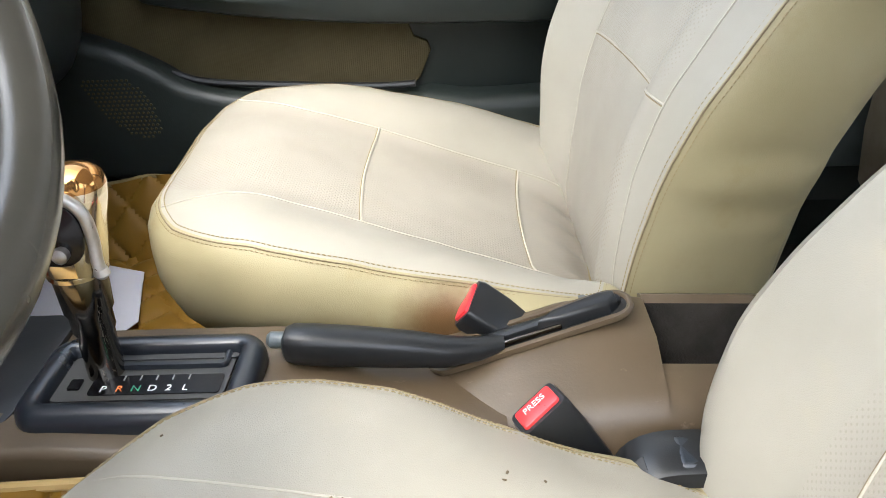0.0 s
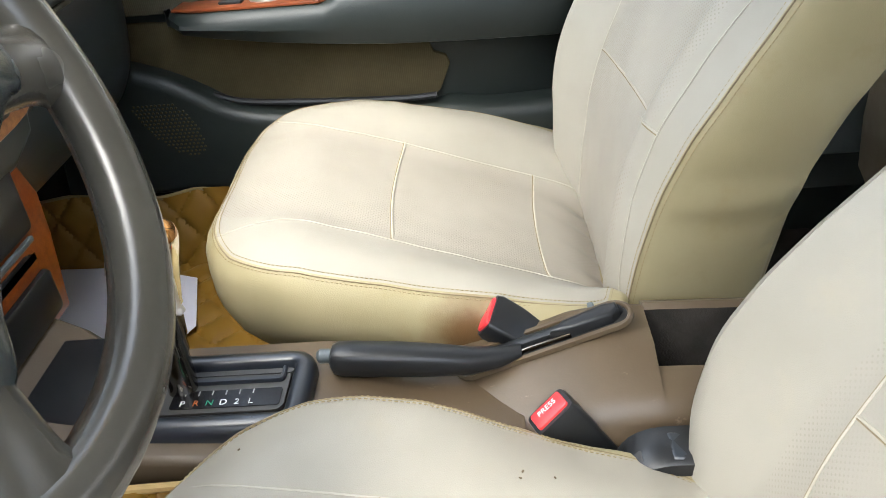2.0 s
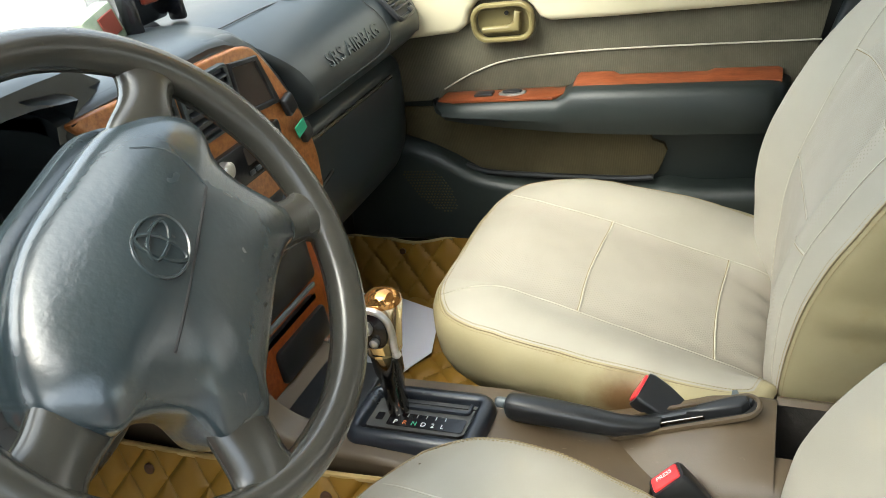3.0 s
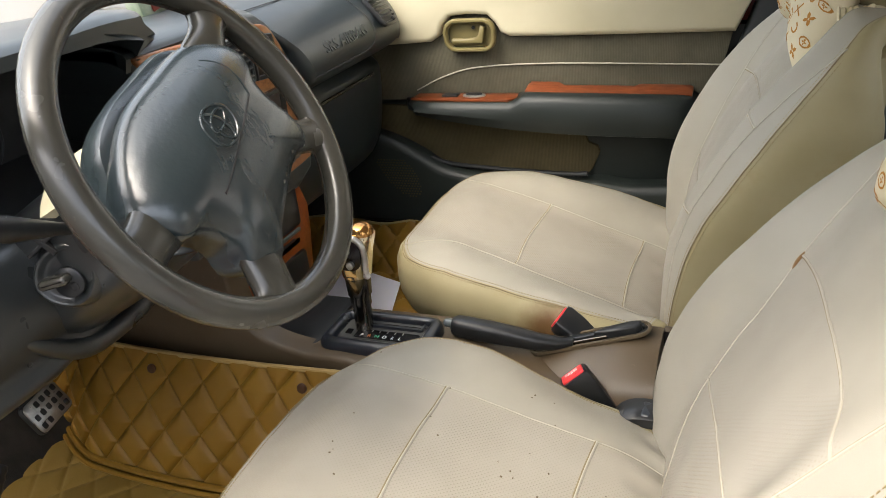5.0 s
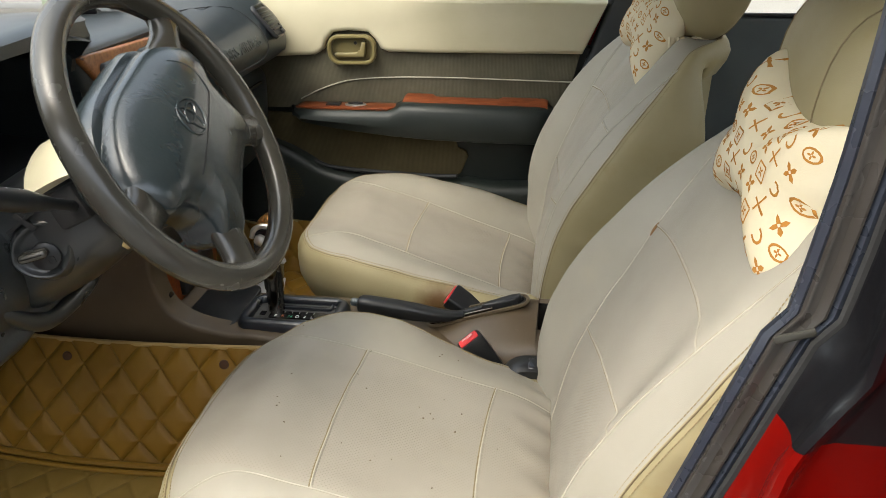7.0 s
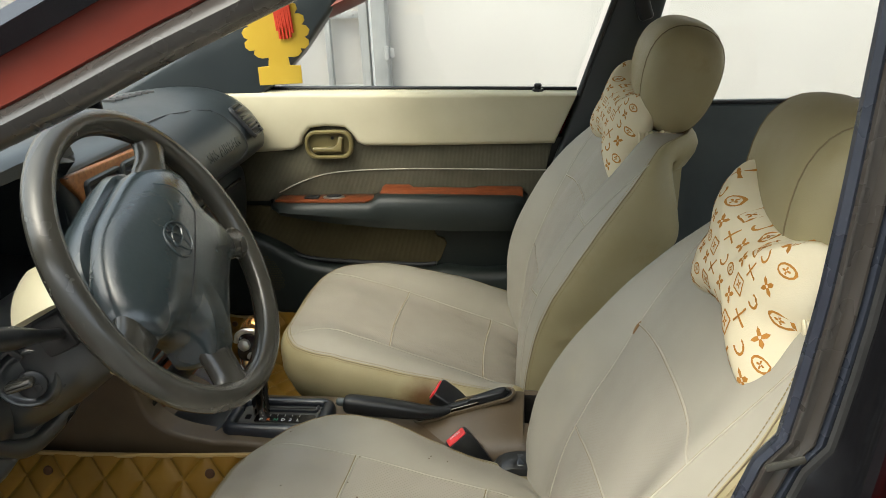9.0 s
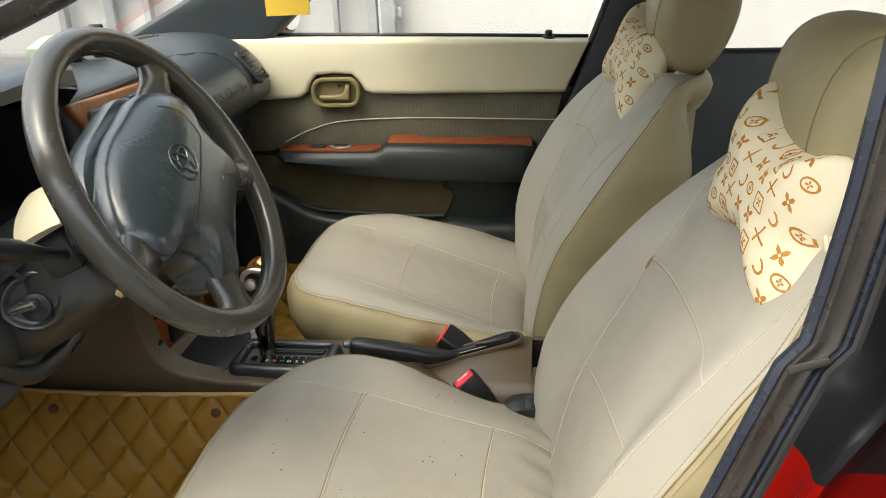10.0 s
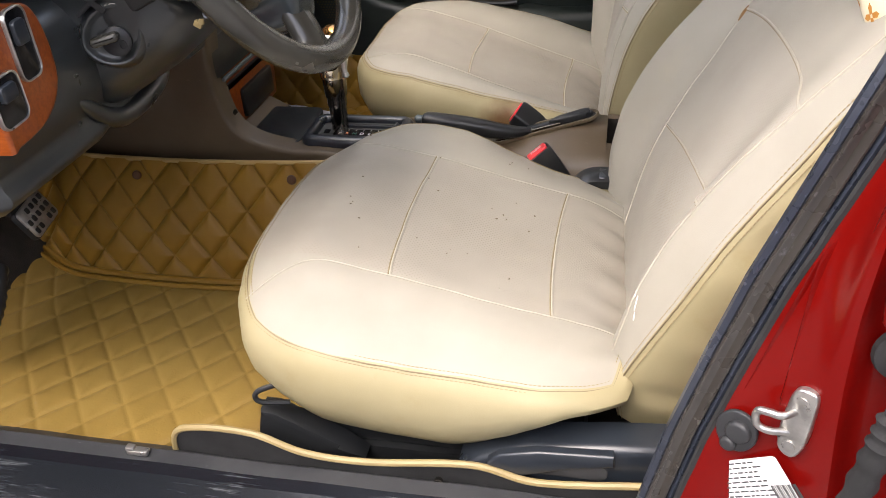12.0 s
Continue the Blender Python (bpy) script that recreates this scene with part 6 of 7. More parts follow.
        for i in range(5):
            bm = bmesh.new()
            box(bm, (0, 0, 0), (0.010, y1 - y0 - 0.014, 0.003), 0.001, 1, Matrix.Rotation(radians(25), 4, "Y"))
            bm.transform(Matrix.Translation((-0.451, (y0 + y1) / 2, 1.012 + 0.0125 * i)))
            part("slat", bm, M["black"], vt)
        bm = bmesh.new()
        box(bm, (-0.446, (y0 + y1) / 2, 1.034), (0.006, 0.016, 0.028), 0.002)
        part("vent_tab", bm, M["black"], vt)
    bm = bmesh.new()
    frame_slab(bm, [(0.064, 0.998), (0.148, 0.990), (0.124, 1.062), (0.064, 1.070)], [(0.069, 1.005), (0.134, 0.999), (0.117, 1.056), (0.069, 1.063)], F2, 0.006, 0.0015)
    ck = part("clock_frame", bm, M["black"], st, "black clock surround")
    bm = bmesh.new()
    slab(bm, [(0.069, 1.005), (0.134, 0.999), (0.117, 1.056), (0.069, 1.063)], F2, 0.003)
    part("clock_face", bm, M["screen"], ck, "blank brown clock display")
    for y, z in ((0.163, 0.980), (0.184, 0.932)):
        bm = bmesh.new()
        box(bm, (-0.451, y, z), (0.012, 0.024, 0.028), 0.004, 3, Matrix.Rotation(radians(18), 4, "X"))
        part("switch", bm, M["black"], st, "black push switch")
    bm = bmesh.new()
    box(bm, (-0.4430, 0.165, 0.944), (0.002, 0.026, 0.017), 0.0005, 1, Matrix.Rotation(radians(15), 4, "X"))
    part("parking_sticker", bm, M["green_ink"], st, "small green and white sticker")
    bm = bmesh.new()
    slab(bm, rounded(0.230, 0.052, 0.005, 3, 0.01, 0.949), F2, 0.010, 0.002)
    rad = part("radio", bm, M["gloss_black"], st, "black car radio with a round silver knob")
    bm = bmesh.new()
    tube(bm, [V(-0.448, -0.012, 0.960), V(-0.436, -0.012, 0.960), V(-0.434, -0.012, 0.960)], [0.0115, 0.011, 0.008], 20)
    part("knob", bm, M["steel"], rad)
    bm = bmesh.new()
    slab(bm, rounded(0.07, 0.024, 0.002, 2, 0.070, 0.957), F2, 0.0115)
    part("display", bm, M["screen"], rad)
    for i in range(6):
        bm = bmesh.new()
        box(bm, (-0.446, 0.040 + 0.014 * i, 0.934), (0.004, 0.010, 0.006), 0.001)
        part("key", bm, M["dash"], rad)
    bm = bmesh.new()
    slab(bm, rounded(0.26, 0.040, 0.008, 3, 0.02, 0.862), F2, 0.006, 0.002)
    hc = part("heater_panel", bm, M["black"], st, "black heater control panel")
    for y in (-0.06, 0.02, 0.10):
        bm = bmesh.new()
        tube(bm, [V(-0.452, y, 0.862), V(-0.438, y, 0.862)], 0.015, 18)
        part("dial", bm, M["dash"], hc)
    # lower stack, running down into the console
    low = [(-0.098, 0.80), (0.150, 0.80), (0.176, 0.74), (0.172, 0.69), (0.152, 0.60), (-0.096, 0.60)]
    bm = bmesh.new()
    slab(bm, low, Matrix.Translation((-0.51, 0, 0)) @ YZ, 0.038, 0.006)
    ls = part("lower_fascia", bm, M["wood_stack"], c, "reddish wood lower stack panel")
    F3 = Matrix.Translation((-0.4735, 0, 0)) @ YZ
    for w, h, y, z in ((0.222, 0.076, 0.022, 0.757), (0.200, 0.010, 0.014, 0.693), (0.136, 0.054, 0.064, 0.642)):
        bm = bmesh.new()
        slab(bm, rounded(w, h, 0.008, 3, y, z), F3, 0.008, 0.003)
        part("tray", bm, M["black"], ls, "black open tray")
    bm = bmesh.new()
    box(bm, (-0.461, 0.020, 0.716), (0.006, 0.19, 0.007), 0.002, 2)
    part("tray_lip", bm, M["rear_trim"], ls)
    bm = bmesh.new()
    tube(bm, [V(-0.474, -0.070, 0.648), V(-0.455, -0.070, 0.648), V(-0.453, -0.070, 0.648)], [0.012, 0.012, 0.008], 16)
    part("lighter_socket", bm, M["gloss_black"], ls)
    # driver's side: hood, gauges, knee panel
    bm = bmesh.new()
    rings = []
    for x, k in ((-1.10, 0.0), (-0.90, 0.45), (-0.75, 0.8), (-0.62, 0.96), (-0.52, 1.0), (-0.45, 1.0), (-0.435, 0.975), (-0.428, 0.94)):
        ring, inn = [], []
        for j in range(25):
            if j < 13:
                # flank towards the centre stack, sloping off into the dash
                e = 1 - j / 12
                y = lerp_table([(0, 0), (0.3, 0.12), (0.5, 0.20), (0.7, 0.270), (0.85, 0.318), (1, 0.335)], e)
                z = lerp_table([(0, 1.155), (0.3, 1.159), (0.5, 1.152), (0.7, 1.114), (0.85, 1.088), (1, 1.070)], e)
                zi = lerp_table([(0, 1.139), (0.3, 1.138), (0.5, 1.122), (0.7, 1.085), (0.85, 1.04), (1, 0.97)], e)
                back = 0.075 * sm(e, 0.35, 0.75)
                yi = min(y * 0.93, 0.185)
            else:
                a = math.pi * (j - 12) / 24 + math.pi / 2
                y = -0.26 * abs(math.cos(a)) ** 0.5
                z = 0.97 + 0.185 * math.sin(a) ** 0.42
                zi, back, yi = z - 0.016 * (z > 0.98), 0.0, y * 0.93
            lift = (0.03 + 0.155 * k) / 0.185
            ring.append(V(x - back, -0.365 + y, 0.97 + (z - 0.97) * lift))
            inn.append(V(x - back * 0.6, -0.365 + yi, 0.97 + (zi - 0.97) * lift))
        rings.append(ring + inn[::-1])
    loft(bm, rings)
    part("gauge_hood", bm, M["dash"], c, "dark gauge hood")
    bm = bmesh.new()
    slab(bm, rounded(0.40, 0.15, 0.03, 4, -0.375, 1.02), Matrix.Translation((-0.64, 0, 0)) @ YZ, 0.01)
    gz = part("gauge_panel", bm, M["ink"], c, "dark instrument panel")
    for y, r in ((-0.45, 0.052), (-0.33, 0.052), (-0.53, 0.03)):
        bm = bmesh.new()
        tube(bm, [V(-0.628, y + r * math.cos(a), 1.02 + r * math.sin(a)) for a in [2 * math.pi * k / 36 for k in range(36)]], 0.002, 6, True)
        dl = part("gauge_ring", bm, M["dash"], gz)
        bm = bmesh.new()
        for k in range(11):
            a = radians(220 - 26 * k)
            box(bm, (-0.6285, y + r * 0.82 * math.cos(a), 1.02 + r * 0.82 * math.sin(a)), (0.001, 0.006, 0.0022), 0, 1, Matrix.Rotation(-a, 4, "X"))
        part("gauge_marks", bm, M["white"], dl, "white gauge marks")
    kp = [(-0.66, 0.985), (-0.56, 0.975), (-0.465, 0.965), (-0.430, 0.945), (-0.415, 0.905), (-0.418, 0.86), (-0.432, 0.825), (-0.425, 0.805), (-0.440, 0.788), (-0.475, 0.780), (-0.55, 0.775), (-0.68, 0.765), (-0.80, 0.76), (-0.95, 0.77), (-1.0, 0.85), (-0.9, 0.98)]
    kps = spline([V(x, 0, z) for x, z in kp], 3)
    bm = bmesh.new()
    rings = []
    for y, dx, dz in ((-0.66, -0.02, 0), (-0.645, 0.0, 0), (-0.55, 0.0, 0), (-0.47, 0.0, 0), (-0.40, -0.01, 0.005), (-0.30, -0.02, 0.012), (-0.24, -0.02, 0.035), (-0.20, -0.025, 0.075), (-0.17, -0.035, 0.115), (-0.115, -0.045, 0.14)):
        rings.append([V(p.x + dx, y, p.z + dz * (1 if p.z < 0.9 else 0)) for p in kps])
    loft(bm, rings)
    kn = part("knee_panel", bm, M["lower_dash"], c, "dark moulded knee panel")
    bm = bmesh.new()
    tube(bm, spline([V(-0.450, -0.62, 0.925), V(-0.428, -0.56, 0.905), V(-0.426, -0.50, 0.860), V(-0.434, -0.44, 0.812), V(-0.440, -0.38, 0.793), V(-0.447, -0.28, 0.802), V(-0.47, -0.20, 0.84)], 6), [0.003 + 0.010 * sm(i, 6, 19) - 0.006 * sm(i, 26, 36) for i in range(37)], 12)
    rings = []
    for p in spline([V(-0.450, -0.62, 0.925), V(-0.428, -0.56, 0.905), V(-0.426, -0.50, 0.860), V(-0.434, -0.44, 0.812), V(-0.440, -0.38, 0.793), V(-0.447, -0.28, 0.802), V(-0.47, -0.20, 0.84)], 6):
        rings.append([p + V(0, 0, -0.010), p + V(-0.06, 0, 0.004), p + V(-0.14, 0, 0.06), p + V(-0.14, 0, 0.075), p + V(-0.06, 0, 0.022), p + V(0, 0, 0.006)])
    loft(bm, rings)
    part("lower_lip", bm, M["lower_dash"], kn)
    bm = bmesh.new()
    slab(bm, [(p.x, p.y) for p in spline([V(-0.655, 0.985, 0), V(-0.575, 0.990, 0), V(-0.545, 0.975, 0), V(-0.535, 0.93, 0), V(-0.545, 0.89, 0), V(-0.585, 0.865, 0), V(-0.655, 0.86, 0)], 5)], Matrix.Translation((-0.490, 0.006, 0)) @ basis((0, 0, 0), (-0.10, 1, 0), (0.0, 0, 1)), 0.024, 0.005, 3)
    wp = part("switch_panel", bm, M["wood_stack"], c, "reddish wood switch panel")
    sm_ = Matrix.Translation((-0.4665, 0.006, 0)) @ basis((0, 0, 0), (-0.10, 1, 0), (0.0, 0, 1))
    for w, h, y, z in ((0.036, 0.072, -0.584, 0.953), (0.046, 0.050, -0.634, 0.912)):
        bm = bmesh.new()
        slab(bm, rounded(w, h, 0.010, 4, y, z), sm_, 0.004, 0.002)
        sb = part("switch_bank", bm, M["gloss_black"], wp)
        bm = bmesh.new()
        frame_slab(bm, rounded(w + 0.003, h + 0.003, 0.0115, 4, y, z), rounded(w - 0.001, h - 0.001, 0.010, 4, y, z), sm_, 0.0050, 0.0006)
        part("bright_edge", bm, M["steel"], sb, "thin bright edging")
        bm = bmesh.new()
        slab(bm, rounded(w * 0.6, h * 0.36, 0.005, 3, y - 0.002, z + h * 0.18), sm_, 0.009, 0.003)
        part("switch_key", bm, M["slate"], sb)
    # windscreen ledge clutter
    ph = thing("phone_holder", (-0.62, 0.14, 1.10), "black phone holder clamped on the dash", "phone holder")
    bm = bmesh.new()
    box(bm, (-0.62, 0.14, 1.137), (0.018, 0.085, 0.05), 0.005, 2, Matrix.Rotation(radians(25), 4, "Y"))
    part("cradle", bm, M["gloss_black"], ph)
    for y in (0.095, 0.185):
        bm = bmesh.new()
        box(bm, (-0.608, y, 1.135), (0.026, 0.012, 0.06), 0.004)
        part("jaw", bm, M["gloss_black"], ph)
    bm = bmesh.new()
    tube(bm, [V(-0.63, 0.14, 1.110), V(-0.64, 0.14, 1.090)], [0.02, 0.028], 14)
    part("foot", bm, M["black"], ph)
    bm = bmesh.new()
    box(bm, (-0.605, 0.145, 1.152), (0.012, 0.05, 0.026), 0.006, 2)
    part("clip_pad", bm, M["red_matt"], ph)
    pk = thing("scent_packet", (-0.63, 0.055, 1.10), "small clear packet with a red and green print on the dash", "packet")
    bm = bmesh.new()
    box(bm, (-0.63, 0.055, 1.128), (0.030, 0.062, 0.052), 0.006, 2, Matrix.Rotation(radians(14), 4, "X"))
    part("body", bm, M["packet"], pk, "pale green translucent body")
    bm = bmesh.new()
    box(bm, (-0.613, 0.062, 1.132), (0.003, 0.030, 0.030), 0.001, 1, Matrix.Rotation(radians(14), 4, "X"))
    part("print", bm, M["red_matt"], pk, "dark red print")


dashboard()


# ---- centre console ----
def console():
    c = thing("centre_console", (-0.1, 0, 0.36), "brown moulded centre console with gear gate and open bin", "console")
    # side cheek running up beside the stack
    side = [(-0.92, 0.37), (-0.12, 0.37), (-0.12, 0.575), (-0.16, 0.592), (-0.303, 0.602)]
    side += [(p.x, p.y) for p in spline([V(-0.34, 0.601, 0), V(-0.395, 0.611, 0), V(-0.430, 0.626, 0), V(-0.453, 0.652, 0), V(-0.464, 0.700, 0), V(-0.466, 0.76, 0), V(-0.460, 0.81, 0), V(-0.456, 0.86, 0)], 5)]
    side += [(-0.80, 0.86), (-0.95, 0.70)]
    bm = bmesh.new()
    slab(bm, side, at_y(-0.060), 0.045, 0.008, 3)
    part("side_cheek", bm, M["console"], c, "brown console side panel")
    bm = bmesh.new()
    slab(bm, [(-0.92, 0.37), (-0.56, 0.37), (-0.53, 0.56), (-0.512, 0.62), (-0.508, 0.71), (-0.508, 0.80), (-0.51, 0.86), (-0.80, 0.86), (-0.95, 0.70)], at_y(0.205), 0.038, 0.008, 3)
    part("side_cheek", bm, M["console"], c)
    # top around the gate
    bm = bmesh.new()
    rings = []
    for x, zt in ((-0.47, 0.612), (-0.44, 0.600), (-0.40, 0.596), (-0.34, 0.597), (-0.15, 0.597), (-0.10, 0.590), (-0.06, 0.575), (0.05, 0.560)):
        rings.append([V(x, -0.095, 0.37), V(x, -0.098, zt - 0.012), V(x, -0.092, zt - 0.002), V(x, -0.082, zt), V(x, 0.060 + 0.05 * sm(-x, 0.36, 0.46), zt), V(x, 0.070 + 0.05 * sm(-x, 0.36, 0.46), zt - 0.010), V(x, 0.085 + 0.04 * sm(-x, 0.36, 0.46), 0.37)])
    loft(bm, rings)
    part("front_tray", bm, M["console"], c)
    # black sheet paints the deep shade on the brown tray floor
    bm = bmesh.new()
    slab(bm, rounded(0.118, 0.160, 0.02, 4, -0.404, 0.0), Matrix.Translation((0, 0, 0.597)), 0.0060, 0.001)
    part("tray_shade", bm, M["black"], c, "black sheet for the shade on the tray floor")
    # rear hump with slot and bin
    bm = bmesh.new()
    rings = []
    for x, zt, zn in ((-0.035, 0.559, 0.535), (0.0, 0.569, 0.543), (0.05, 0.583, 0.556), (0.11, 0.599, 0.568), (0.150, 0.6045, 0.574), (0.176, 0.603, 0.576), (0.184, 0.602, 0.576)):
        rings.append([V(x, -0.085, 0.37), V(x, -0.066, 0.48), V(x, -0.048, zn - 0.018), V(x, -0.038, zn - 0.002), V(x, -0.026, zn + 0.006), V(x, 0.004, zt - 0.008), V(x, 0.022, zt - 0.001), V(x, 0.082, zt), V(x, 0.094, zt - 0.006), V(x, 0.100, zt - 0.03), V(x, 0.108, 0.37)])
    loft(bm, rings)
    hump = part("rear_hump", bm, M["console"], c, "brown moulded rear section")
    bm = bmesh.new()
    rings = []
    for x, d in ((0.184, 0.0), (0.19, 0.0), (0.30, 0.004), (0.46, 0.012)):
        rings.append([V(x, -0.085, 0.37), V(x, -0.062, 0.50), V(x, -0.044, 0.562 - d), V(x, -0.034, 0.574 - d), V(x, -0.018, 0.582 - d), V(x, 0.006, 0.584 - d), V(x, 0.010, 0.578 - d), V(x, 0.022, 0.50), V(x, 0.078, 0.50), V(x, 0.086, 0.594 - d), V(x, 0.092, 0.600 - d), V(x, 0.102, 0.595 - d), V(x, 0.108, 0.37)])
    loft(bm, rings)
    for f in bm.faces:
        cc = f.calc_center_median()
        f.material_index = 1 if 0.008 < cc.y < 0.086 and cc.z < 0.58 and len(f.verts) == 4 and cc.z > 0.45 else 0
    part("bin", bm, [M["console"], M["carpet"]], c, "open dark bin")
    # slot for the brake lever, following the sloping top
    bm = bmesh.new()
    up = V(-0.28, 0, 1).normalized()
    sm_ = basis((0.075, 0.047, 0.5902), (1, 0.12, 0.27), (-0.12, 1, 0))
    slab(bm, rounded(0.185, 0.034, 0.016, 6), sm_, 0.0016)
    sl = part("lever_slot", bm, M["mat_under"], hump, "dark lever slot")
    bm = bmesh.new()
    frame_slab(bm, rounded(0.196, 0.044, 0.021, 6), rounded(0.184, 0.032, 0.015, 6), sm_, 0.0050, 0.002)
    part("slot_rim", bm, M["console"], hump)
    bm = bmesh.new()
    slab(bm, rounded(0.165, 0.013, 0.006, 4, 0.006, 0.004), sm_, 0.0080, 0.003)
    part("lever_arm", bm, M["black"], sl)
    bm = bmesh.new()
    slab(bm, rounded(0.120, 0.0035, 0.0015, 3, -0.030, -0.0095), sm_, 0.0075, 0.0012)
    part("lever_edge", bm, M["smoke"], sl, "bare steel lever edge")
    bm = bmesh.new()
    slab(bm, [(0.010, -0.006), (0.030, -0.010), (0.075, -0.011), (0.084, -0.004), (0.084, 0.006), (0.070, 0.010), (0.026, 0.006)], sm_, 0.0150, 0.004, 3)
    part("lever_boot", bm, M["black"], sl)
    bm = bmesh.new()
    box(bm, (0.118, 0.112, 0.575), (0.042, 0.016, 0.012), 0.003, 2, Matrix.Rotation(radians(-14), 4, "Y"))
    part("belt_clip", bm, M["rear_trim"], c, "grey-blue plastic clip")
    # gear selector
    g = thing("gear_selector", (-0.25, -0.01, 0.60), "chromed automatic gear lever in a black gate", "gear lever")
    gm = Matrix.Translation((-0.2475, -0.010, 0.597))
    bm = bmesh.new()
    rows = []
    for o, z in ((0.0, 0.0), (0.0, 0.008), (0.0015, 0.0130), (0.0045, 0.0170), (0.009, 0.0195), (0.014, 0.0200), (0.018, 0.0190), (0.0205, 0.0165), (0.0215, 0.0120), (0.0220, 0.004)):
        rows.append([V(-0.2475 + u, -0.0265 + v, 0.597 + z) for u, v in rounded(0.188 - 2 * o, 0.113 - 2 * o, max(0.006, 0.026 - o), 7)])
    loft(bm, rows, True, False)
    gt = part("gate_bezel", bm, M["gate_satin"], g, "satin black gate surround")
    bm = bmesh.new()
    slab(bm, rounded(0.144, 0.074, 0.010, 6, -0.004, -0.003), gm, 0.008)
    pl = part("gate_plate", bm, M["gate_plate"], gt)
    bm = bmesh.new()
    frame_slab(bm, rounded(0.100, 0.034, 0.006, 4, 0.014, 0.016), rounded(0.090, 0.024, 0.004, 4, 0.014, 0.016), gm, 0.0125, 0.0015)
    part("slot_frame", bm, M["gate_satin"], pl)
    bm = bmesh.new()
    slab(bm, rounded(0.125, 0.013, 0.004, 3, 0.008, 0.018), gm, 0.0095)
    part("gate_slot", bm, M["ink"], pl)
    bm = bmesh.new()
    slab(bm, rounded(0.108, 0.024, 0.003, 3, 0.010, -0.022), gm, 0.0092)
    slab(bm, rounded(0.010, 0.013, 0.001, 2, -0.058, -0.020), gm, 0.0096)
    part("indicator_strip", bm, M["gloss_black"], pl)
    for i, (ch, mt) in enumerate((("P", "white"), ("R", "orange_ink"), ("N", "green_ink"), ("D", "white"), ("2", "white"), ("L", "white"))):
        bm = bmesh.new()
        text_mesh(bm, ch, gm @ Matrix.Translation((-0.032 + 0.0135 * i, -0.038 + 0.010, 0.0098)), 0.0105, 0.0002)
        part("letter", bm, M[mt], pl, "printed gate letter", 0)
        bm = bmesh.new()
        box(bm, gm @ V(-0.032 + 0.0135 * i, -0.014, 0.0097), (0.001, 0.006, 0.0006))
        part("index_mark", bm, M["steel"], pl)
    for x, y in ((0.079, -0.022), (-0.082, -0.030)):
        bm = bmesh.new()
        tube(bm, [gm @ V(x, y, 0.014), gm @ V(x, y, 0.0175), gm @ V(x, y, 0.018)], [0.0045, 0.0045, 0.003], 12)
        part("screw", bm, M["white"] if x > 0 else M["smoke"], gt)
    # shaft in two stages, then a hooked knob with a chromed arch round a dark inlay
    bm = bmesh.new()
    a, b = V(-0.286, -0.012, 0.603), V(-0.289, -0.004, 0.702)
    tube(bm, [a.lerp(b, q) for q in (0, 0.42, 0.46, 0.60, 0.64, 0.97, 1.0)], [0.0150, 0.0155, 0.0172, 0.0172, 0.0195, 0.0215, 0.0215], 20)
    lv = part("lever_shaft", bm, M["smoke"], g, "smoked chrome lever shaft")
    bm = bmesh.new()
    rings = []
    for x, y, z, rx, ry in ((-0.289, -0.004, 0.702, 0.0230, 0.0220), (-0.289, -0.003, 0.716, 0.0250, 0.0235), (-0.288, -0.002, 0.732, 0.0262, 0.0240), (-0.286, -0.001, 0.750, 0.0272, 0.0240), (-0.283, 0.0, 0.768, 0.0285, 0.0235), (-0.280, 0.001, 0.782, 0.0275, 0.0220), (-0.278, 0.001, 0.792, 0.0235, 0.0190), (-0.277, 0.001, 0.799, 0.0160, 0.0130), (-0.277, 0.001, 0.802, 0.0060, 0.0050)):
        rings.append([V(x + rx * math.copysign(abs(math.cos(t)) ** 0.8, math.cos(t)), y + ry * math.copysign(abs(math.sin(t)) ** 0.8, math.sin(t)), 0.702 + 0.87 * (z - 0.702)) for t in [2 * math.pi * k / 26 for k in range(26)]])
    loft(bm, rings)
    for f in bm.faces:
        f.material_index = 1 if f.calc_center_median().z > 0.767 else 0
    kn = part("knob", bm, [M["chrome"], M["knob_cap"]], g, "gold-tinted chrome knob with an amber cap")
    km = basis((-0.287, -0.0235, 0.742), (1, 0.0, 0.0), (0.10, 0.02, 1)) @ Matrix.Diagonal((1, 0.87, 1, 1))
    bm = bmesh.new()
    slab(bm, [(p.x, p.y) for p in spline([V(-0.019, -0.022, 0), V(0.004, -0.030, 0), V(0.018, -0.020, 0), V(0.021, 0.006, 0), V(0.012, 0.026, 0), V(-0.008, 0.030, 0), V(-0.020, 0.018, 0)], 4, True)], km, 0.0035, 0.0015)
    part("knob_inlay", bm, M["gloss_black"], kn)
    bm = bmesh.new()
    tube(bm, [km @ V(p.x, p.y, p.z) for p in spline([V(-0.024, 0.012, 0.002), V(-0.020, 0.029, 0.003), V(-0.006, 0.038, 0.004), V(0.012, 0.035, 0.004), V(0.024, 0.020, 0.003), V(0.028, -0.004, 0.002), V(0.029, -0.022, 0.003), V(0.031, -0.034, 0.004)], 6)], 0.0048, 10)
    tube(bm, [km @ V(0.031, -0.031, 0.004), km @ V(0.032, -0.037, 0.004), km @ V(0.032, -0.041, 0.004)], [0.0052, 0.0064, 0.003], 12)
    part("knob_arch", bm, M["steel"], kn, "bright chromed arch")
    bm = bmesh.new()
    tube(bm, [km @ V(-0.008, 0.008, 0.002), km @ V(-0.008, 0.008, 0.010), km @ V(-0.008, 0.008, 0.013)], [0.0115, 0.0105, 0.006], 8)
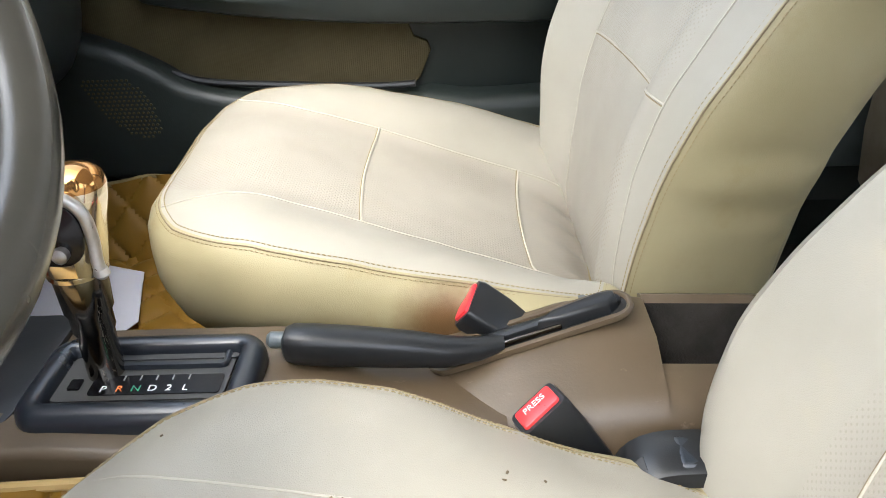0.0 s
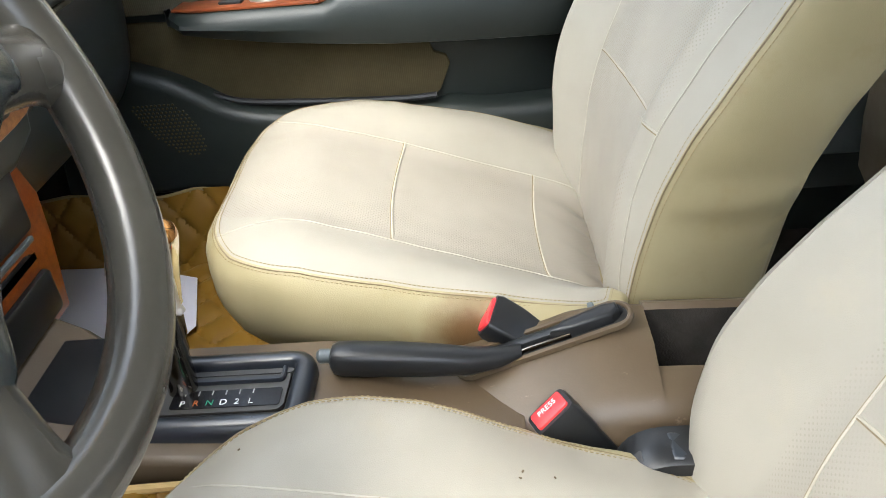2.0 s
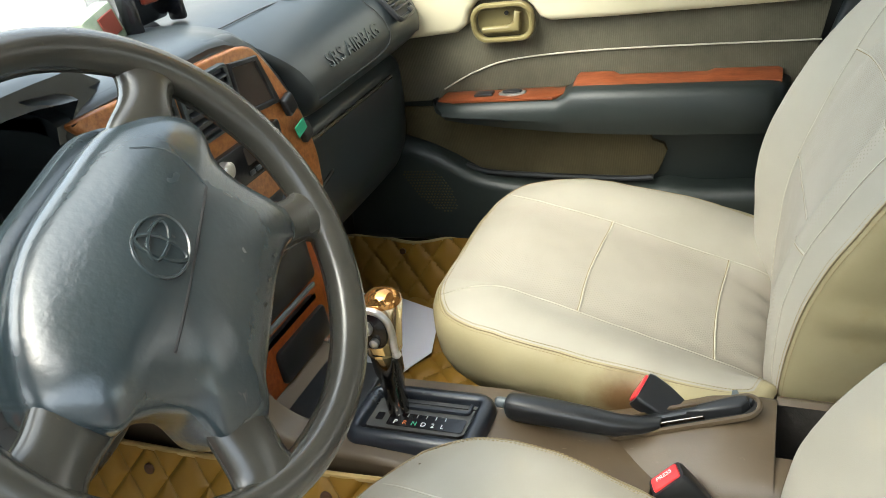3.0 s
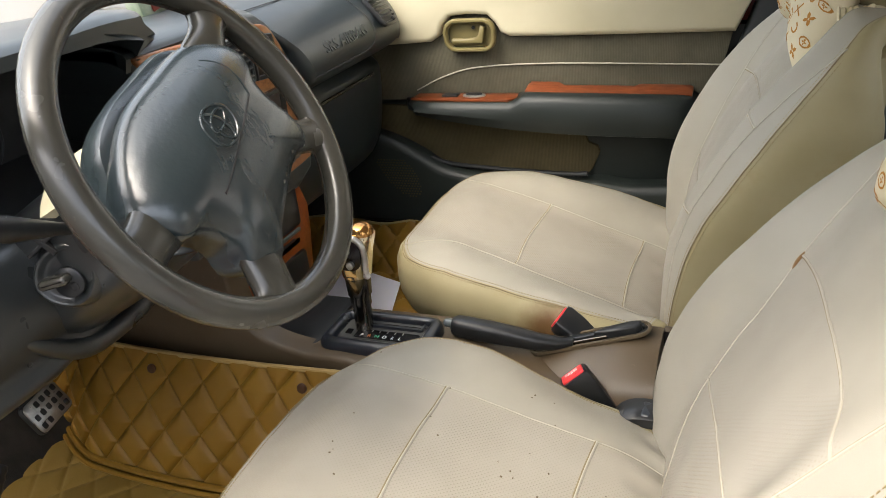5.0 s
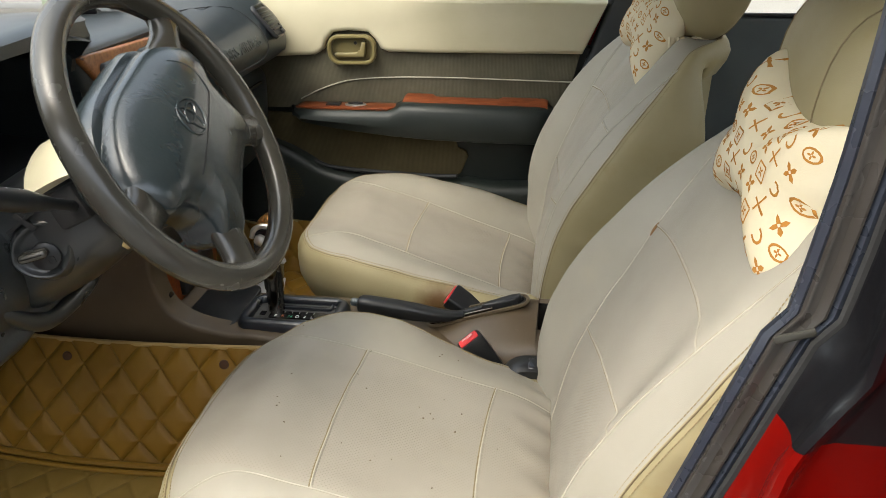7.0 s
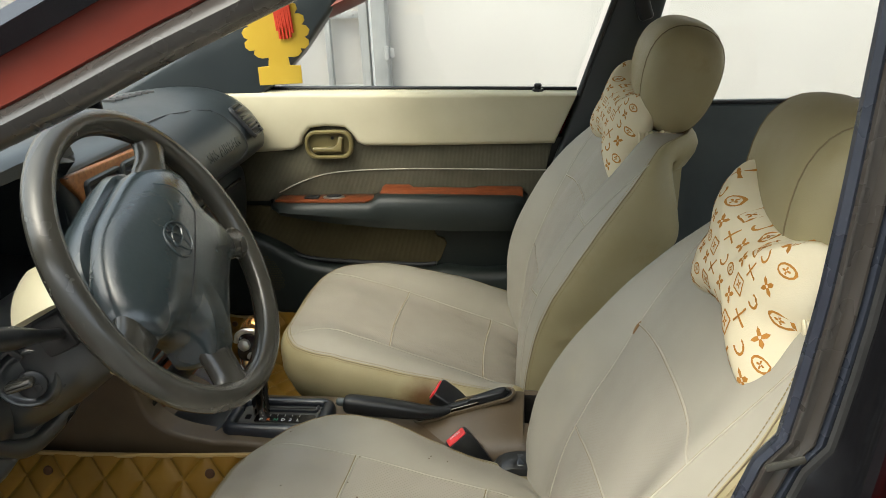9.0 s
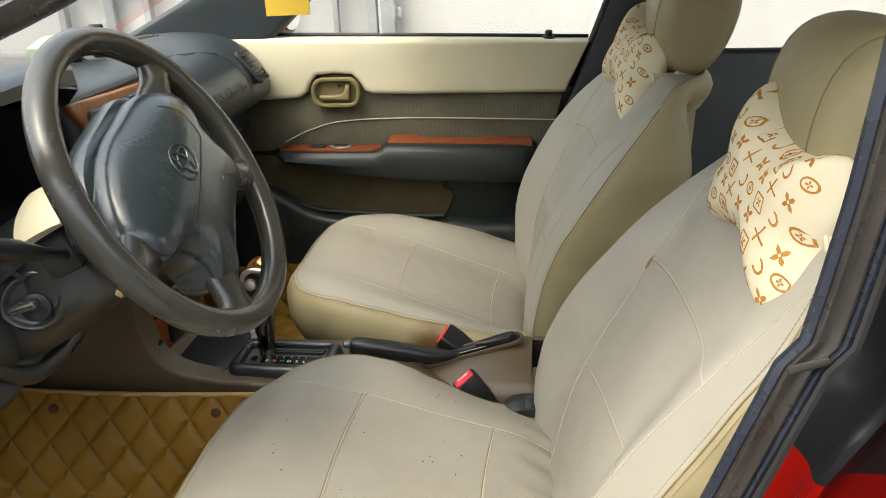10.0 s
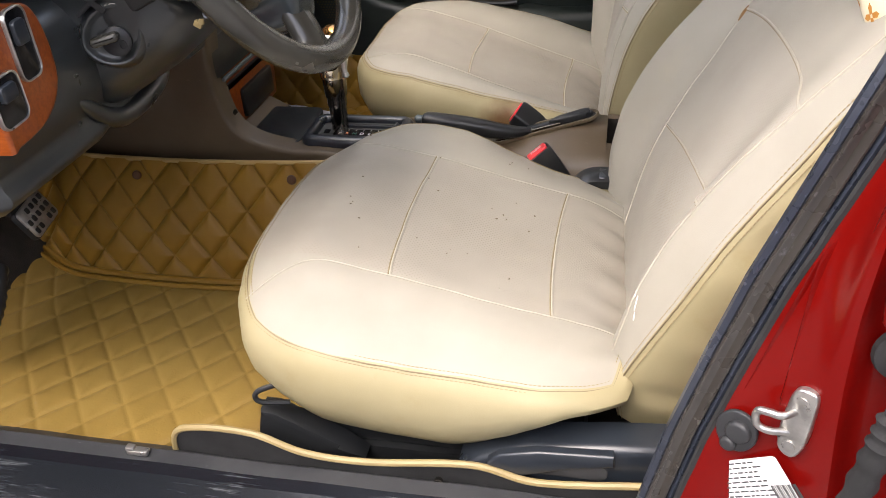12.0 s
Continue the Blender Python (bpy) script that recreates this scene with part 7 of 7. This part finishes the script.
    tube(bm, [km @ V(0.004, -0.016, 0.002), km @ V(0.004, -0.016, 0.010), km @ V(0.004, -0.016, 0.0115)], [0.0062, 0.0062, 0.004], 10)
    part("knob_button", bm, M["steel"], kn, "bright release button")
    bm = bmesh.new()
    tube(bm, [V(-0.289, -0.004, 0.700), V(-0.289, -0.004, 0.704)], 0.0238, 24)
    part("knob_collar", bm, M["chrome"], kn)
    # parking brake
    h_ = thing("parking_brake", (0.0, 0.015, 0.56), "black parking brake lever lying in the console", "parking brake")
    bm = bmesh.new()
    rings = []
    for x, y, zt, h, w in ((-0.140, 0.012, 0.620, 0.018, 0.009), (-0.137, 0.012, 0.6255, 0.028, 0.0135), (-0.130, 0.012, 0.628, 0.033, 0.0160), (-0.115, 0.012, 0.627, 0.034, 0.0168), (-0.07, 0.013, 0.622, 0.033, 0.0165), (-0.03, 0.015, 0.615, 0.030, 0.0155), (0.0, 0.018, 0.607, 0.025, 0.0140), (0.03, 0.026, 0.599, 0.017, 0.0120), (0.052, 0.036, 0.594, 0.010, 0.0090)):
        rings.append([V(x, y + w * math.copysign(abs(math.cos(t)) ** 0.7, math.cos(t)), zt - h / 2 + h / 2 * math.copysign(abs(math.sin(t)) ** 0.75, math.sin(t))) for t in [2 * math.pi * k / 18 for k in range(18)]])
    loft(bm, rings)
    gr = part("grip", bm, M["black"], h_, "grained black grip")
    bm = bmesh.new()
    tube(bm, [V(-0.136, 0.012, 0.615), V(-0.150, 0.012, 0.616), V(-0.153, 0.012, 0.616)], [0.0075, 0.0075, 0.005], 12)
    part("button", bm, M["rear_trim"], gr)


console()


# ---- belt buckles ----
def buckle(tip, axis, across, label, word):
    axis = Vector(axis).normalized()
    across = Vector(across)
    across = (across - axis * across.dot(axis)).normalized()
    m = basis(tip, across, axis.cross(across), axis)
    c = thing("belt_buckle", m @ V(0, 0, -0.10), label, "belt buckle", "front belt buckles")
    bm = bmesh.new()
    rings = []
    for z, w, d in ((-0.115, 0.015, 0.010), (-0.09, 0.0185, 0.0125), (-0.03, 0.0225, 0.0150), (-0.006, 0.0230, 0.0155), (0.0, 0.0215, 0.0140)):
        rings.append([m @ V(u, v, z) for u, v in rounded(2 * w, 2 * d, 0.005, 3)])
    loft(bm, rings)
    body = part("body", bm, M["black"], c, "black plastic buckle body")
    bm = bmesh.new()
    slab(bm, rounded(0.036, 0.0215, 0.003, 3), m, 0.0030, 0.0015)
    key = part("release_key", bm, M["red_plastic"], c, "red release key")
    if word:
        bm = bmesh.new()
        text_mesh(bm, "PRESS", m @ Matrix.Translation((0, 0.003, 0.0032)), 0.0085, 0.0002)
        part("lettering", bm, M["white"], key, "", 0)


buckle(V(0.072, -0.062, 0.596), (-0.55, -0.10, 0.80), (1, 0.45, 0.6), "black driver's belt buckle with a red press key", True)
buckle(V(0.020, 0.080, 0.604), (-0.80, 0.10, 0.55), (0.25, 1.0, 0.35), "black passenger's belt buckle beside a scorched seat edge", False)


def belt_anchor():
    c = thing("seat_hinge_cover", (0.17, -0.088, 0.53), "black plastic hinge cover beside the driver's seat", "cover")
    bm = bmesh.new()
    rings = []
    for k in range(16):
        a = math.pi * (0.02 + 0.96 * k / 15)
        ca, sa = math.cos(a), math.sin(a)
        p = V(0.186 - 0.058 * math.copysign(abs(ca) ** 0.75, ca), -0.090, 0.500 + 0.076 * sa ** 0.6)
        rings.append([p + V(0, dy, dz) for dy, dz in ((-0.024, -0.016), (-0.024, -0.002), (-0.018, 0.003), (0.0, 0.004), (0.020, 0.002), (0.024, -0.004), (0.024, -0.016))])
    loft(bm, rings)
    part("body", bm, M["black"], c)
    bm = bmesh.new()
    box(bm, (0.196, -0.094, 0.570), (0.046, 0.034, 0.016), 0.005, 3, Matrix.Rotation(radians(6), 4, "Y"))
    part("cap", bm, M["slate"], c)
    bm = bmesh.new()
    box(bm, (0.146, -0.100, 0.566), (0.016, 0.016, 0.006), 0.002, 2, Matrix.Rotation(radians(-40), 4, "Y"))
    part("slot", bm, M["ink"], c)


belt_anchor()


# ---- floor mats ----
def quilt(bm, fn, nu, nv, lu, lv, pitch, puff, flat=None, crisp=0.0036):
    """A padded sheet over (u, v) in metres, with diamond stitching."""
    g = []
    for i in range(nu + 1):
        row = []
        for j in range(nv + 1):
            u, v = lu * i / nu, lv * j / nv
            p, n = fn(u, v)
            a, b = (u + v * 0.85) / pitch, (u - v * 0.85) / pitch
            d = min(abs(a - round(a)), abs(b - round(b))) * pitch * 0.76
            k = 0.78 * (1 - math.exp(-d / crisp)) + 0.22 * min(1.0, d / 0.022)
            if flat:
                k *= flat(u, v)
            w = 0.0022 * noise.noise(V(u * 9, v * 9, 1.5))
            row.append(bm.verts.new(p + n * (puff * k + w)))
        g.append(row)
    for i in range(nu):
        for j in range(nv):
            bm.faces.new((g[i][j], g[i + 1][j], g[i + 1][j + 1], g[i][j + 1]))
    return g


def driver_mat():
    c = thing("driver_floor_mat", (-0.55, -0.40, 0.365), "ochre quilted floor mat folded up against the console", "floor mat")
    # wall piece: u forwards from the seat, v upwards
    def foot(u):
        x = -0.24 - u
        return V(x, -0.185 - 0.022 * math.sin(min(1, u / 0.62) * math.pi) + 0.10 * sm(u, 0.50, 0.78), 0.392)

    def wall(u, v):
        x = -0.24 - u
        hgt = 0.205 - 0.01 * math.sin(u * 5) - 0.10 * sm(u, 0.50, 0.72)
        q = v / 0.205
        lo = foot(u)
        top = V(x, -0.128 + 0.06 * sm(u, 0.5, 0.75), 0.392 + hgt)
        p = lo.lerp(top, q) + V(0, -0.012 * math.sin(math.pi * q), 0)
        return p, V(0, -0.97, 0.25).normalized()
    bm = bmesh.new()
    quilt(bm, wall, 330, 104, 0.74, 0.205, 0.0715, 0.0100, None, 0.0036)
    part("side_piece", bm, M["mat"], c, "ochre diamond-quilted side piece")

    def floor(u, v):
        x, y = -0.22 - u, -0.20 - v + 0.10 * sm(u, 0.5, 0.78) * (1 - v / 0.42)
        z = 0.383 + 0.06 * sm(u, 0.60, 0.85) + 0.006 * noise.noise(V(x * 4, y * 4, 0))
        return V(x, y, z), V(0, 0, 1)
    bm = bmesh.new()
    quilt(bm, floor, 300, 160, 0.85, 0.43, 0.078, 0.0075, lambda u, v: 0.62 + 0.5 * noise.noise(V(u * 6, v * 6, 3)), 0.0040)
    part("floor_piece", bm, M["mat_floor"], c, "trodden ochre quilted floor piece")
    bm = bmesh.new()
    tube(bm, [wall(0.74 * k / 60, 0.205)[0] + V(0, -0.004, 0.001) for k in range(61)], 0.0045, 8)
    part("top_binding", bm, M["mat_piping"], c, "light brown piped binding")
    bm = bmesh.new()
    tube(bm, [foot(0.76 * k / 60) + V(0, -0.012, 0.002) for k in range(61)], 0.0065, 8)
    tube(bm, [foot(0.76 * k / 60) + V(0, -0.026, -0.001) for k in range(61)], 0.0045, 8)
    part("foot_binding", bm, M["mat"], c)
    for u in (0.095, 0.385):
        bm = bmesh.new()
        p = wall(u, 0.180)[0] + V(0, -0.008, 0.002)
        m = basis(p, (1, 0, 0), (0, 0.25, 0.97))
        slab(bm, [(0.0085 * math.cos(a), 0.0085 * math.sin(a)) for a in [2 * math.pi * k / 16 for k in range(16)]], m, 0.004, 0.002)
        part("snap_button", bm, M["button"], c, "brown snap button")
    # flap along the seat, felt side out
    top = spline([V(-0.350, -0.622, 0.385), V(-0.338, -0.628, 0.452), V(-0.30, -0.632, 0.474), V(-0.225, -0.634, 0.476), V(-0.16, -0.634, 0.452), V(-0.08, -0.632, 0.446), V(0.05, -0.632, 0.462), V(0.13, -0.634, 0.447), V(0.26, -0.634, 0.462)], 8)
    bm = bmesh.new()
    rings = [[p, p + V(0, 0.006, 0), V(p.x, p.y + 0.016, 0.372), V(p.x, p.y + 0.010, 0.372)] for p in top]
    loft(bm, rings)
    part("flap", bm, M["mat_under"], c, "black felt underside of the flap")
    bm = bmesh.new()
    tube(bm, [p + V(0, 0.002, 0.002) for p in top], 0.0046, 8)
    part("flap_binding", bm, M["mat_edge"], c, "pale yellow binding")
    bm = bmesh.new()
    tube(bm, [V(0.01, -0.630, 0.432), V(0.01, -0.6345, 0.432)], 0.005, 10)
    part("stud", bm, M["smoke"], c)


def passenger_mat():
    c = thing("passenger_floor_mat", (-0.5, 0.35, 0.365), "ochre quilted floor mat in the far footwell", "floor mat")

    def floor(u, v):
        return V(-0.15 - u, 0.12 + v, 0.384 + 0.05 * sm(u, 0.62, 0.8) + 0.004 * noise.noise(V(u * 6, v * 6, 2))), V(0, 0, 1)
    bm = bmesh.new()
    quilt(bm, floor, 130, 80, 0.80, 0.47, 0.072, 0.0095)
    part("floor_piece", bm, M["mat"], c)

    def wall(u, v):
        q = v / 0.12
        return V(-0.15 - u, 0.572 + 0.045 * q + 0.006 * math.sin(u * 30), 0.385 + v + 0.008 * math.sin(u * 26) * q), V(0, -0.93, 0.3)
    bm = bmesh.new()
    quilt(bm, wall, 130, 26, 0.70, 0.118, 0.072, 0.0105)
    part("side_piece", bm, M["mat"], c, "wavy quilted upstand")
    bm = bmesh.new()
    tube(bm, [wall(0.70 * k / 70, 0.118)[0] for k in range(71)], 0.005, 8)
    part("binding", bm, M["mat_edge"], c)
    bm = bmesh.new()
    tube(bm, [wall(0.43, 0.103)[0] + V(0, -0.006, 0), wall(0.43, 0.103)[0] + V(0, -0.012, 0.001)], 0.007, 12)
    part("snap_button", bm, M["button"], c)
    # corner of the mat curling up behind the seat
    bm = bmesh.new()
    rings = []
    for k in range(12):
        a = k / 11
        x = 0.03 + 0.13 * a
        z = 0.545 + 0.030 * math.sin(math.pi * a) - 0.02 * a
        rings.append([V(x, 0.628, z), V(x, 0.618, z + 0.004), V(x, 0.600, z - 0.014), V(x, 0.604, z - 0.05), V(x, 0.63, z - 0.10)])
    loft(bm, rings, False, False)
    bmesh.ops.solidify(bm, geom=bm.faces[:], thickness=0.004)
    part("mat_corner", bm, M["mat_edge"], c, "pale curled mat corner beside the seat")


driver_mat()
passenger_mat()


def floor_paper():
    bm = bmesh.new()
    pts = [(-0.434, 0.370), (-0.470, 0.505), (-0.59, 0.550), (-0.76, 0.556), (-0.79, 0.44), (-0.62, 0.26), (-0.475, 0.285)]
    rings = []
    for dz in (0.0, 0.0012):
        rings.append([V(x, y, 0.397 + dz + 0.05 * max(0, -0.70 - x)) for x, y in pts])
    loft(bm, rings)
    solo("paper_sheet", bm, M["paper"], "plain white protective paper lying on the far mat", "paper", smooth=0)


floor_paper()


# ---- pedals ----
def pedal():
    c = thing("brake_pedal", (-0.80, -0.27, 0.50), "brake pedal with a bright studded metal cover", "pedal")
    m = basis((-0.770, -0.252, 0.536), (-0.10, 0.95, 0.12), (-0.40, -0.14, 0.85))
    bm = bmesh.new()
    slab(bm, rounded(0.080, 0.060, 0.010, 4), m @ Matrix.Translation((0, 0, -0.006)), 0.010, 0.003)
    pad = part("rubber_pad", bm, M["rubber"], c)
    bm = bmesh.new()
    slab(bm, rounded(0.076, 0.056, 0.009, 4), m, 0.007, 0.002)
    part("metal_cover", bm, M["steel"], pad, "bright punched metal cover")
    for i in range(5):
        for j in range(3):
            if (i, j) in ((2, 0), (0, 2)):
                continue
            bm = bmesh.new()
            slab(bm, rounded(0.0085, 0.0105, 0.002, 2, -0.028 + 0.014 * i, -0.017 + 0.017 * j), m @ Matrix.Translation((0, 0, 0.0066)), 0.0018, 0.0005)
            part("stud", bm, M["rubber"], pad)
    bm = bmesh.new()
    tube(bm, [m @ V(0, 0, -0.004), m @ V(0, 0.03, -0.05), V(-0.90, -0.26, 0.75)], 0.010, 8)
    part("arm", bm, M["black"], c)
    a = thing("accelerator_cable_sleeve", (-0.80, -0.42, 0.44), "black braided sleeve beside the pedals", "cable")
    bm = bmesh.new()
    pts = spline([V(-0.78, -0.36, 0.50), V(-0.76, -0.42, 0.46), V(-0.74, -0.50, 0.44)], 10)
    tube(bm, pts, [0.016 + 0.002 * (i % 2) for i in range(len(pts))], 12)
    part("sleeve", bm, M["rubber"], a)


pedal()


# ---- neck pillows ----
BONE = [(0.0, 0.084), (0.05, 0.087), (0.095, 0.099), (0.135, 0.114), (0.166, 0.116), (0.184, 0.094), (0.184, 0.050), (0.166, 0.0), (0.184, -0.050), (0.186, -0.094), (0.168, -0.118), (0.135, -0.112), (0.095, -0.097), (0.05, -0.086), (0.0, -0.083)]


def neck_pillow(m, label, seed):
    c = thing("neck_pillow", m @ V(0, 0, 0), label, "pillow", "neck pillows")
    half = BONE + [(-x, y) for x, y in BONE[-2:0:-1]]
    outline = [(p.x, p.y) for p in spline([V(x, y, 0) for x, y in half], 6, True)]
    ang = [math.atan2(y, x) % (2 * math.pi) for x, y in outline]
    T = 0.066

    def depth(x, y):
        a, r = math.atan2(y, x) % (2 * math.pi), math.hypot(x, y)
        k = min(range(len(ang)), key=lambda i: abs((ang[i] - a + math.pi) % (2 * math.pi) - math.pi))
        q = min(1.0, r / max(1e-6, math.hypot(*outline[k])))
        waist = 0.92 + 0.08 * sm(abs(x), 0.02, 0.11)
        fold = 0.006 * math.sin(18 * y + 2) * sm(abs(x), 0.10, 0.17) + 0.004 * noise.noise(V(x * 16, y * 16, seed))
        return (T * waist + fold) * max(0.0, 1 - q ** 2.4) ** 0.62

    def bend(x, y, z):
        """The outboard end hangs: its lower lobe swings out, its upper one in."""
        f = sm(-x, 0.03, 0.16)
        return m @ V(x - 0.36 * y * f, y + (0.012 + 0.10 * max(0.0, y)) * f, z)
    bm = bmesh.new()
    for side in (1, -1):
        prev = None
        for q in (1.0, 0.985, 0.95, 0.9, 0.82, 0.72, 0.6, 0.46, 0.3, 0.15, 0.03):
            cur = [bm.verts.new(bend(x * q, y * q, side * depth(x * q, y * q) * (1 if side > 0 else 0.7))) for x, y in outline]
            if prev:
                for i in range(len(cur)):
                    j = (i + 1) % len(cur)
                    bm.faces.new((prev[i], prev[j], cur[j], cur[i]))
            prev = cur
        bm.faces.new(prev)
    bmesh.ops.remove_doubles(bm, verts=bm.verts, dist=0.0003)
    pw = part("cushion", bm, M["pillow"], c, "cream cloth bone-shaped pillow")
    # printed motifs: small stars, rings and squares in turn
    rnd = random.Random(int(seed))

    def put(bm, pts2):
        vs = [bm.verts.new(bend(x, y, depth(x, y) + 0.0008)) for x, y in pts2]
        bm.faces.new(vs)

    def strip(bm, a, b, w):
        a, b = Vector(a), Vector(b)
        d = (b - a)
        n = Vector((-d.y, d.x)).normalized() * w / 2
        k = 3
        for i in range(k):
            p, q = a.lerp(b, i / k), a.lerp(b, (i + 1) / k)
            put(bm, [tuple(p - n), tuple(q - n), tuple(q + n), tuple(p + n)])
    def ring(bm, x, y, rx, ry, w, a0=0.0, a1=2 * math.pi):
        n = 12
        for j in range(n):
            t0, t1 = a0 + (a1 - a0) * j / n, a0 + (a1 - a0) * (j + 1) / n
            put(bm, [(x + rx * math.cos(t0), y + ry * math.sin(t0)), (x + rx * math.cos(t1), y + ry * math.sin(t1)), (x + (rx - w) * math.cos(t1), y + (ry - w) * math.sin(t1)), (x + (rx - w) * math.cos(t0), y + (ry - w) * math.sin(t0))])

    def star(bm, x, y, r, rot):
        for j in range(4):
            t = rot + j * math.pi / 2
            put(bm, [(x + r * 0.22 * math.cos(t + 0.9), y + r * 0.22 * math.sin(t + 0.9)), (x + r * 0.68 * math.cos(t + 0.36), y + r * 0.68 * math.sin(t + 0.36)), (x + r * math.cos(t), y + r * math.sin(t)), (x + r * 0.68 * math.cos(t - 0.36), y + r * 0.68 * math.sin(t - 0.36)), (x + r * 0.22 * math.cos(t - 0.9), y + r * 0.22 * math.sin(t - 0.9))])
    row = 0
    y = -0.104
    while y < 0.115:
        i = 0
        x = -0.176 + (0.021 if row % 2 else 0)
        while x < 0.182:
            a = math.atan2(y, x) % (2 * math.pi)
            k = min(range(len(ang)), key=lambda q: abs((ang[q] - a + math.pi) % (2 * math.pi) - math.pi))
            if math.hypot(x, y) < 0.93 * math.hypot(*outline[k]):
                bm = bmesh.new()
                sort = (i * 2 + row * 3) % 6
                u, v = x + rnd.uniform(-0.003, 0.003), y + rnd.uniform(-0.003, 0.003)
                if sort in (0, 2):
                    star(bm, u, v, 0.0128, 0.75 + rnd.uniform(-0.1, 0.1))
                elif sort == 1:
                    q = [(u - 0.0108, v - 0.0108), (u + 0.0108, v - 0.0108), (u + 0.0108, v + 0.0108), (u - 0.0108, v + 0.0108)]
                    for j in range(4):
                        strip(bm, q[j], q[(j + 1) % 4], 0.0026)
                    star(bm, u, v, 0.0072, 0.78)
                elif sort == 3:
                    ring(bm, u, v, 0.0132, 0.0092, 0.0028)
                    star(bm, u, v, 0.0060, 0.0)
                elif sort == 4:
                    strip(bm, (u - 0.0125, v + 0.006), (u + 0.013, v - 0.002), 0.0030)
                    strip(bm, (u - 0.004, v - 0.014), (u + 0.008, v + 0.0115), 0.0030)
                else:
                    ring(bm, u, v, 0.0104, 0.0104, 0.0034, 0.6, 4.6)
                part("motif", bm, M["motif"], pw)
            x += 0.0385
            i += 1
        y += 0.0300
        row += 1
    # gathered strap from each end round the headrest posts
    for sx in (1, -1):
        bm = bmesh.new()
        a = bend(0.160 * sx, 0.0, 0.0) + V(0, 0, 0.010)
        pts = spline([a, a + V(0.020, 0, 0.002), a + V(0.045, 0.004 * -sx, 0.004), a + V(0.070, 0.020 * -sx, 0.006), a + V(0.085, 0.050 * -sx, 0.004)], 8)
        tube(bm, pts, [0.0105 - 0.0045 * sm(i, 0, 12) + 0.0016 * math.sin(i * 2.1) + 0.0010 * math.sin(i * 0.9) for i in range(len(pts))], 10)
        part("strap", bm, M["pillow"], c, "gathered cream strap")


def pillow_at(o, lean, roll, yaw, size=1.0):
    x = V(math.sin(radians(yaw)), math.cos(radians(yaw)), 0)
    z = x.cross(V(-math.sin(radians(lean)), 0, -math.cos(radians(lean)))).normalized()
    y = z.cross(x)
    return basis(o, x, y) @ Matrix.Rotation(radians(roll), 4, "Z") @ Matrix.Diagonal((0.67 * size, 0.72 * size, 0.78 * size, 1))


neck_pillow(pillow_at(V(0.452, -0.390, 1.033), 14, -8, -8, 1.02), "cream neck pillow with brown printed motifs under the driver's headrest", 3.0)
neck_pillow(pillow_at(V(0.380, 0.350, 1.056), 22, -10, -11), "cream neck pillow with brown printed motifs under the passenger's headrest", 9.0)


# ---- air freshener ----
def freshener():
    c = thing("air_freshener", (-0.19, 0.0, 1.19), "yellow tree-shaped card air freshener with a red tassel", "air freshener")
    m = basis((-0.186, 0.0, 1.189), (1, 0.15, 0), (0, 0, 1)) @ Matrix.Scale(0.92, 4)
    half = [(0.036, 0.0), (0.036, 0.030), (0.018, 0.031), (0.016, 0.045), (0.026, 0.044), (0.034, 0.046), (0.040, 0.052), (0.038, 0.058), (0.046, 0.057), (0.053, 0.063), (0.053, 0.071), (0.047, 0.076), (0.053, 0.079), (0.056, 0.087), (0.051, 0.094), (0.044, 0.096), (0.049, 0.102), (0.048, 0.110), (0.041, 0.114), (0.034, 0.114), (0.039, 0.121), (0.037, 0.129), (0.029, 0.132), (0.022, 0.131), (0.025, 0.139), (0.021, 0.147), (0.013, 0.150), (0.008, 0.157)]
    out = half + [(-x, y) for x, y in reversed(half)]
    bm = bmesh.new()
    slab(bm, out, m, 0.0024, 0.0005, 1)
    part("card", bm, M["yellow"], c, "yellow scalloped card")
    bm = bmesh.new()
    tube(bm, [m @ V(0.0, 0.15, 0.001), m @ V(0.0, 0.165, 0.0012)], 0.0008, 6)
    tube(bm, [m @ V(0.0, 0.165, 0.0012), V(-0.184, 0.0, 1.362)], 0.0008, 6)
    part("string", bm, M["red_string"], c)
    bm = bmesh.new()
    for k in range(14):
        x = 0.001 + 0.0019 * k
        tube(bm, [m @ V(0.004, 0.165, 0.003), m @ V(x, 0.130, 0.006), m @ V(x + 0.003, 0.088 + 0.014 * math.sin(k * 2.2), 0.005)], 0.0021, 6)
    tagged(part("tassel", bm, M["red_string"], c, "red thread tassel"), kind="stuff")


freshener()
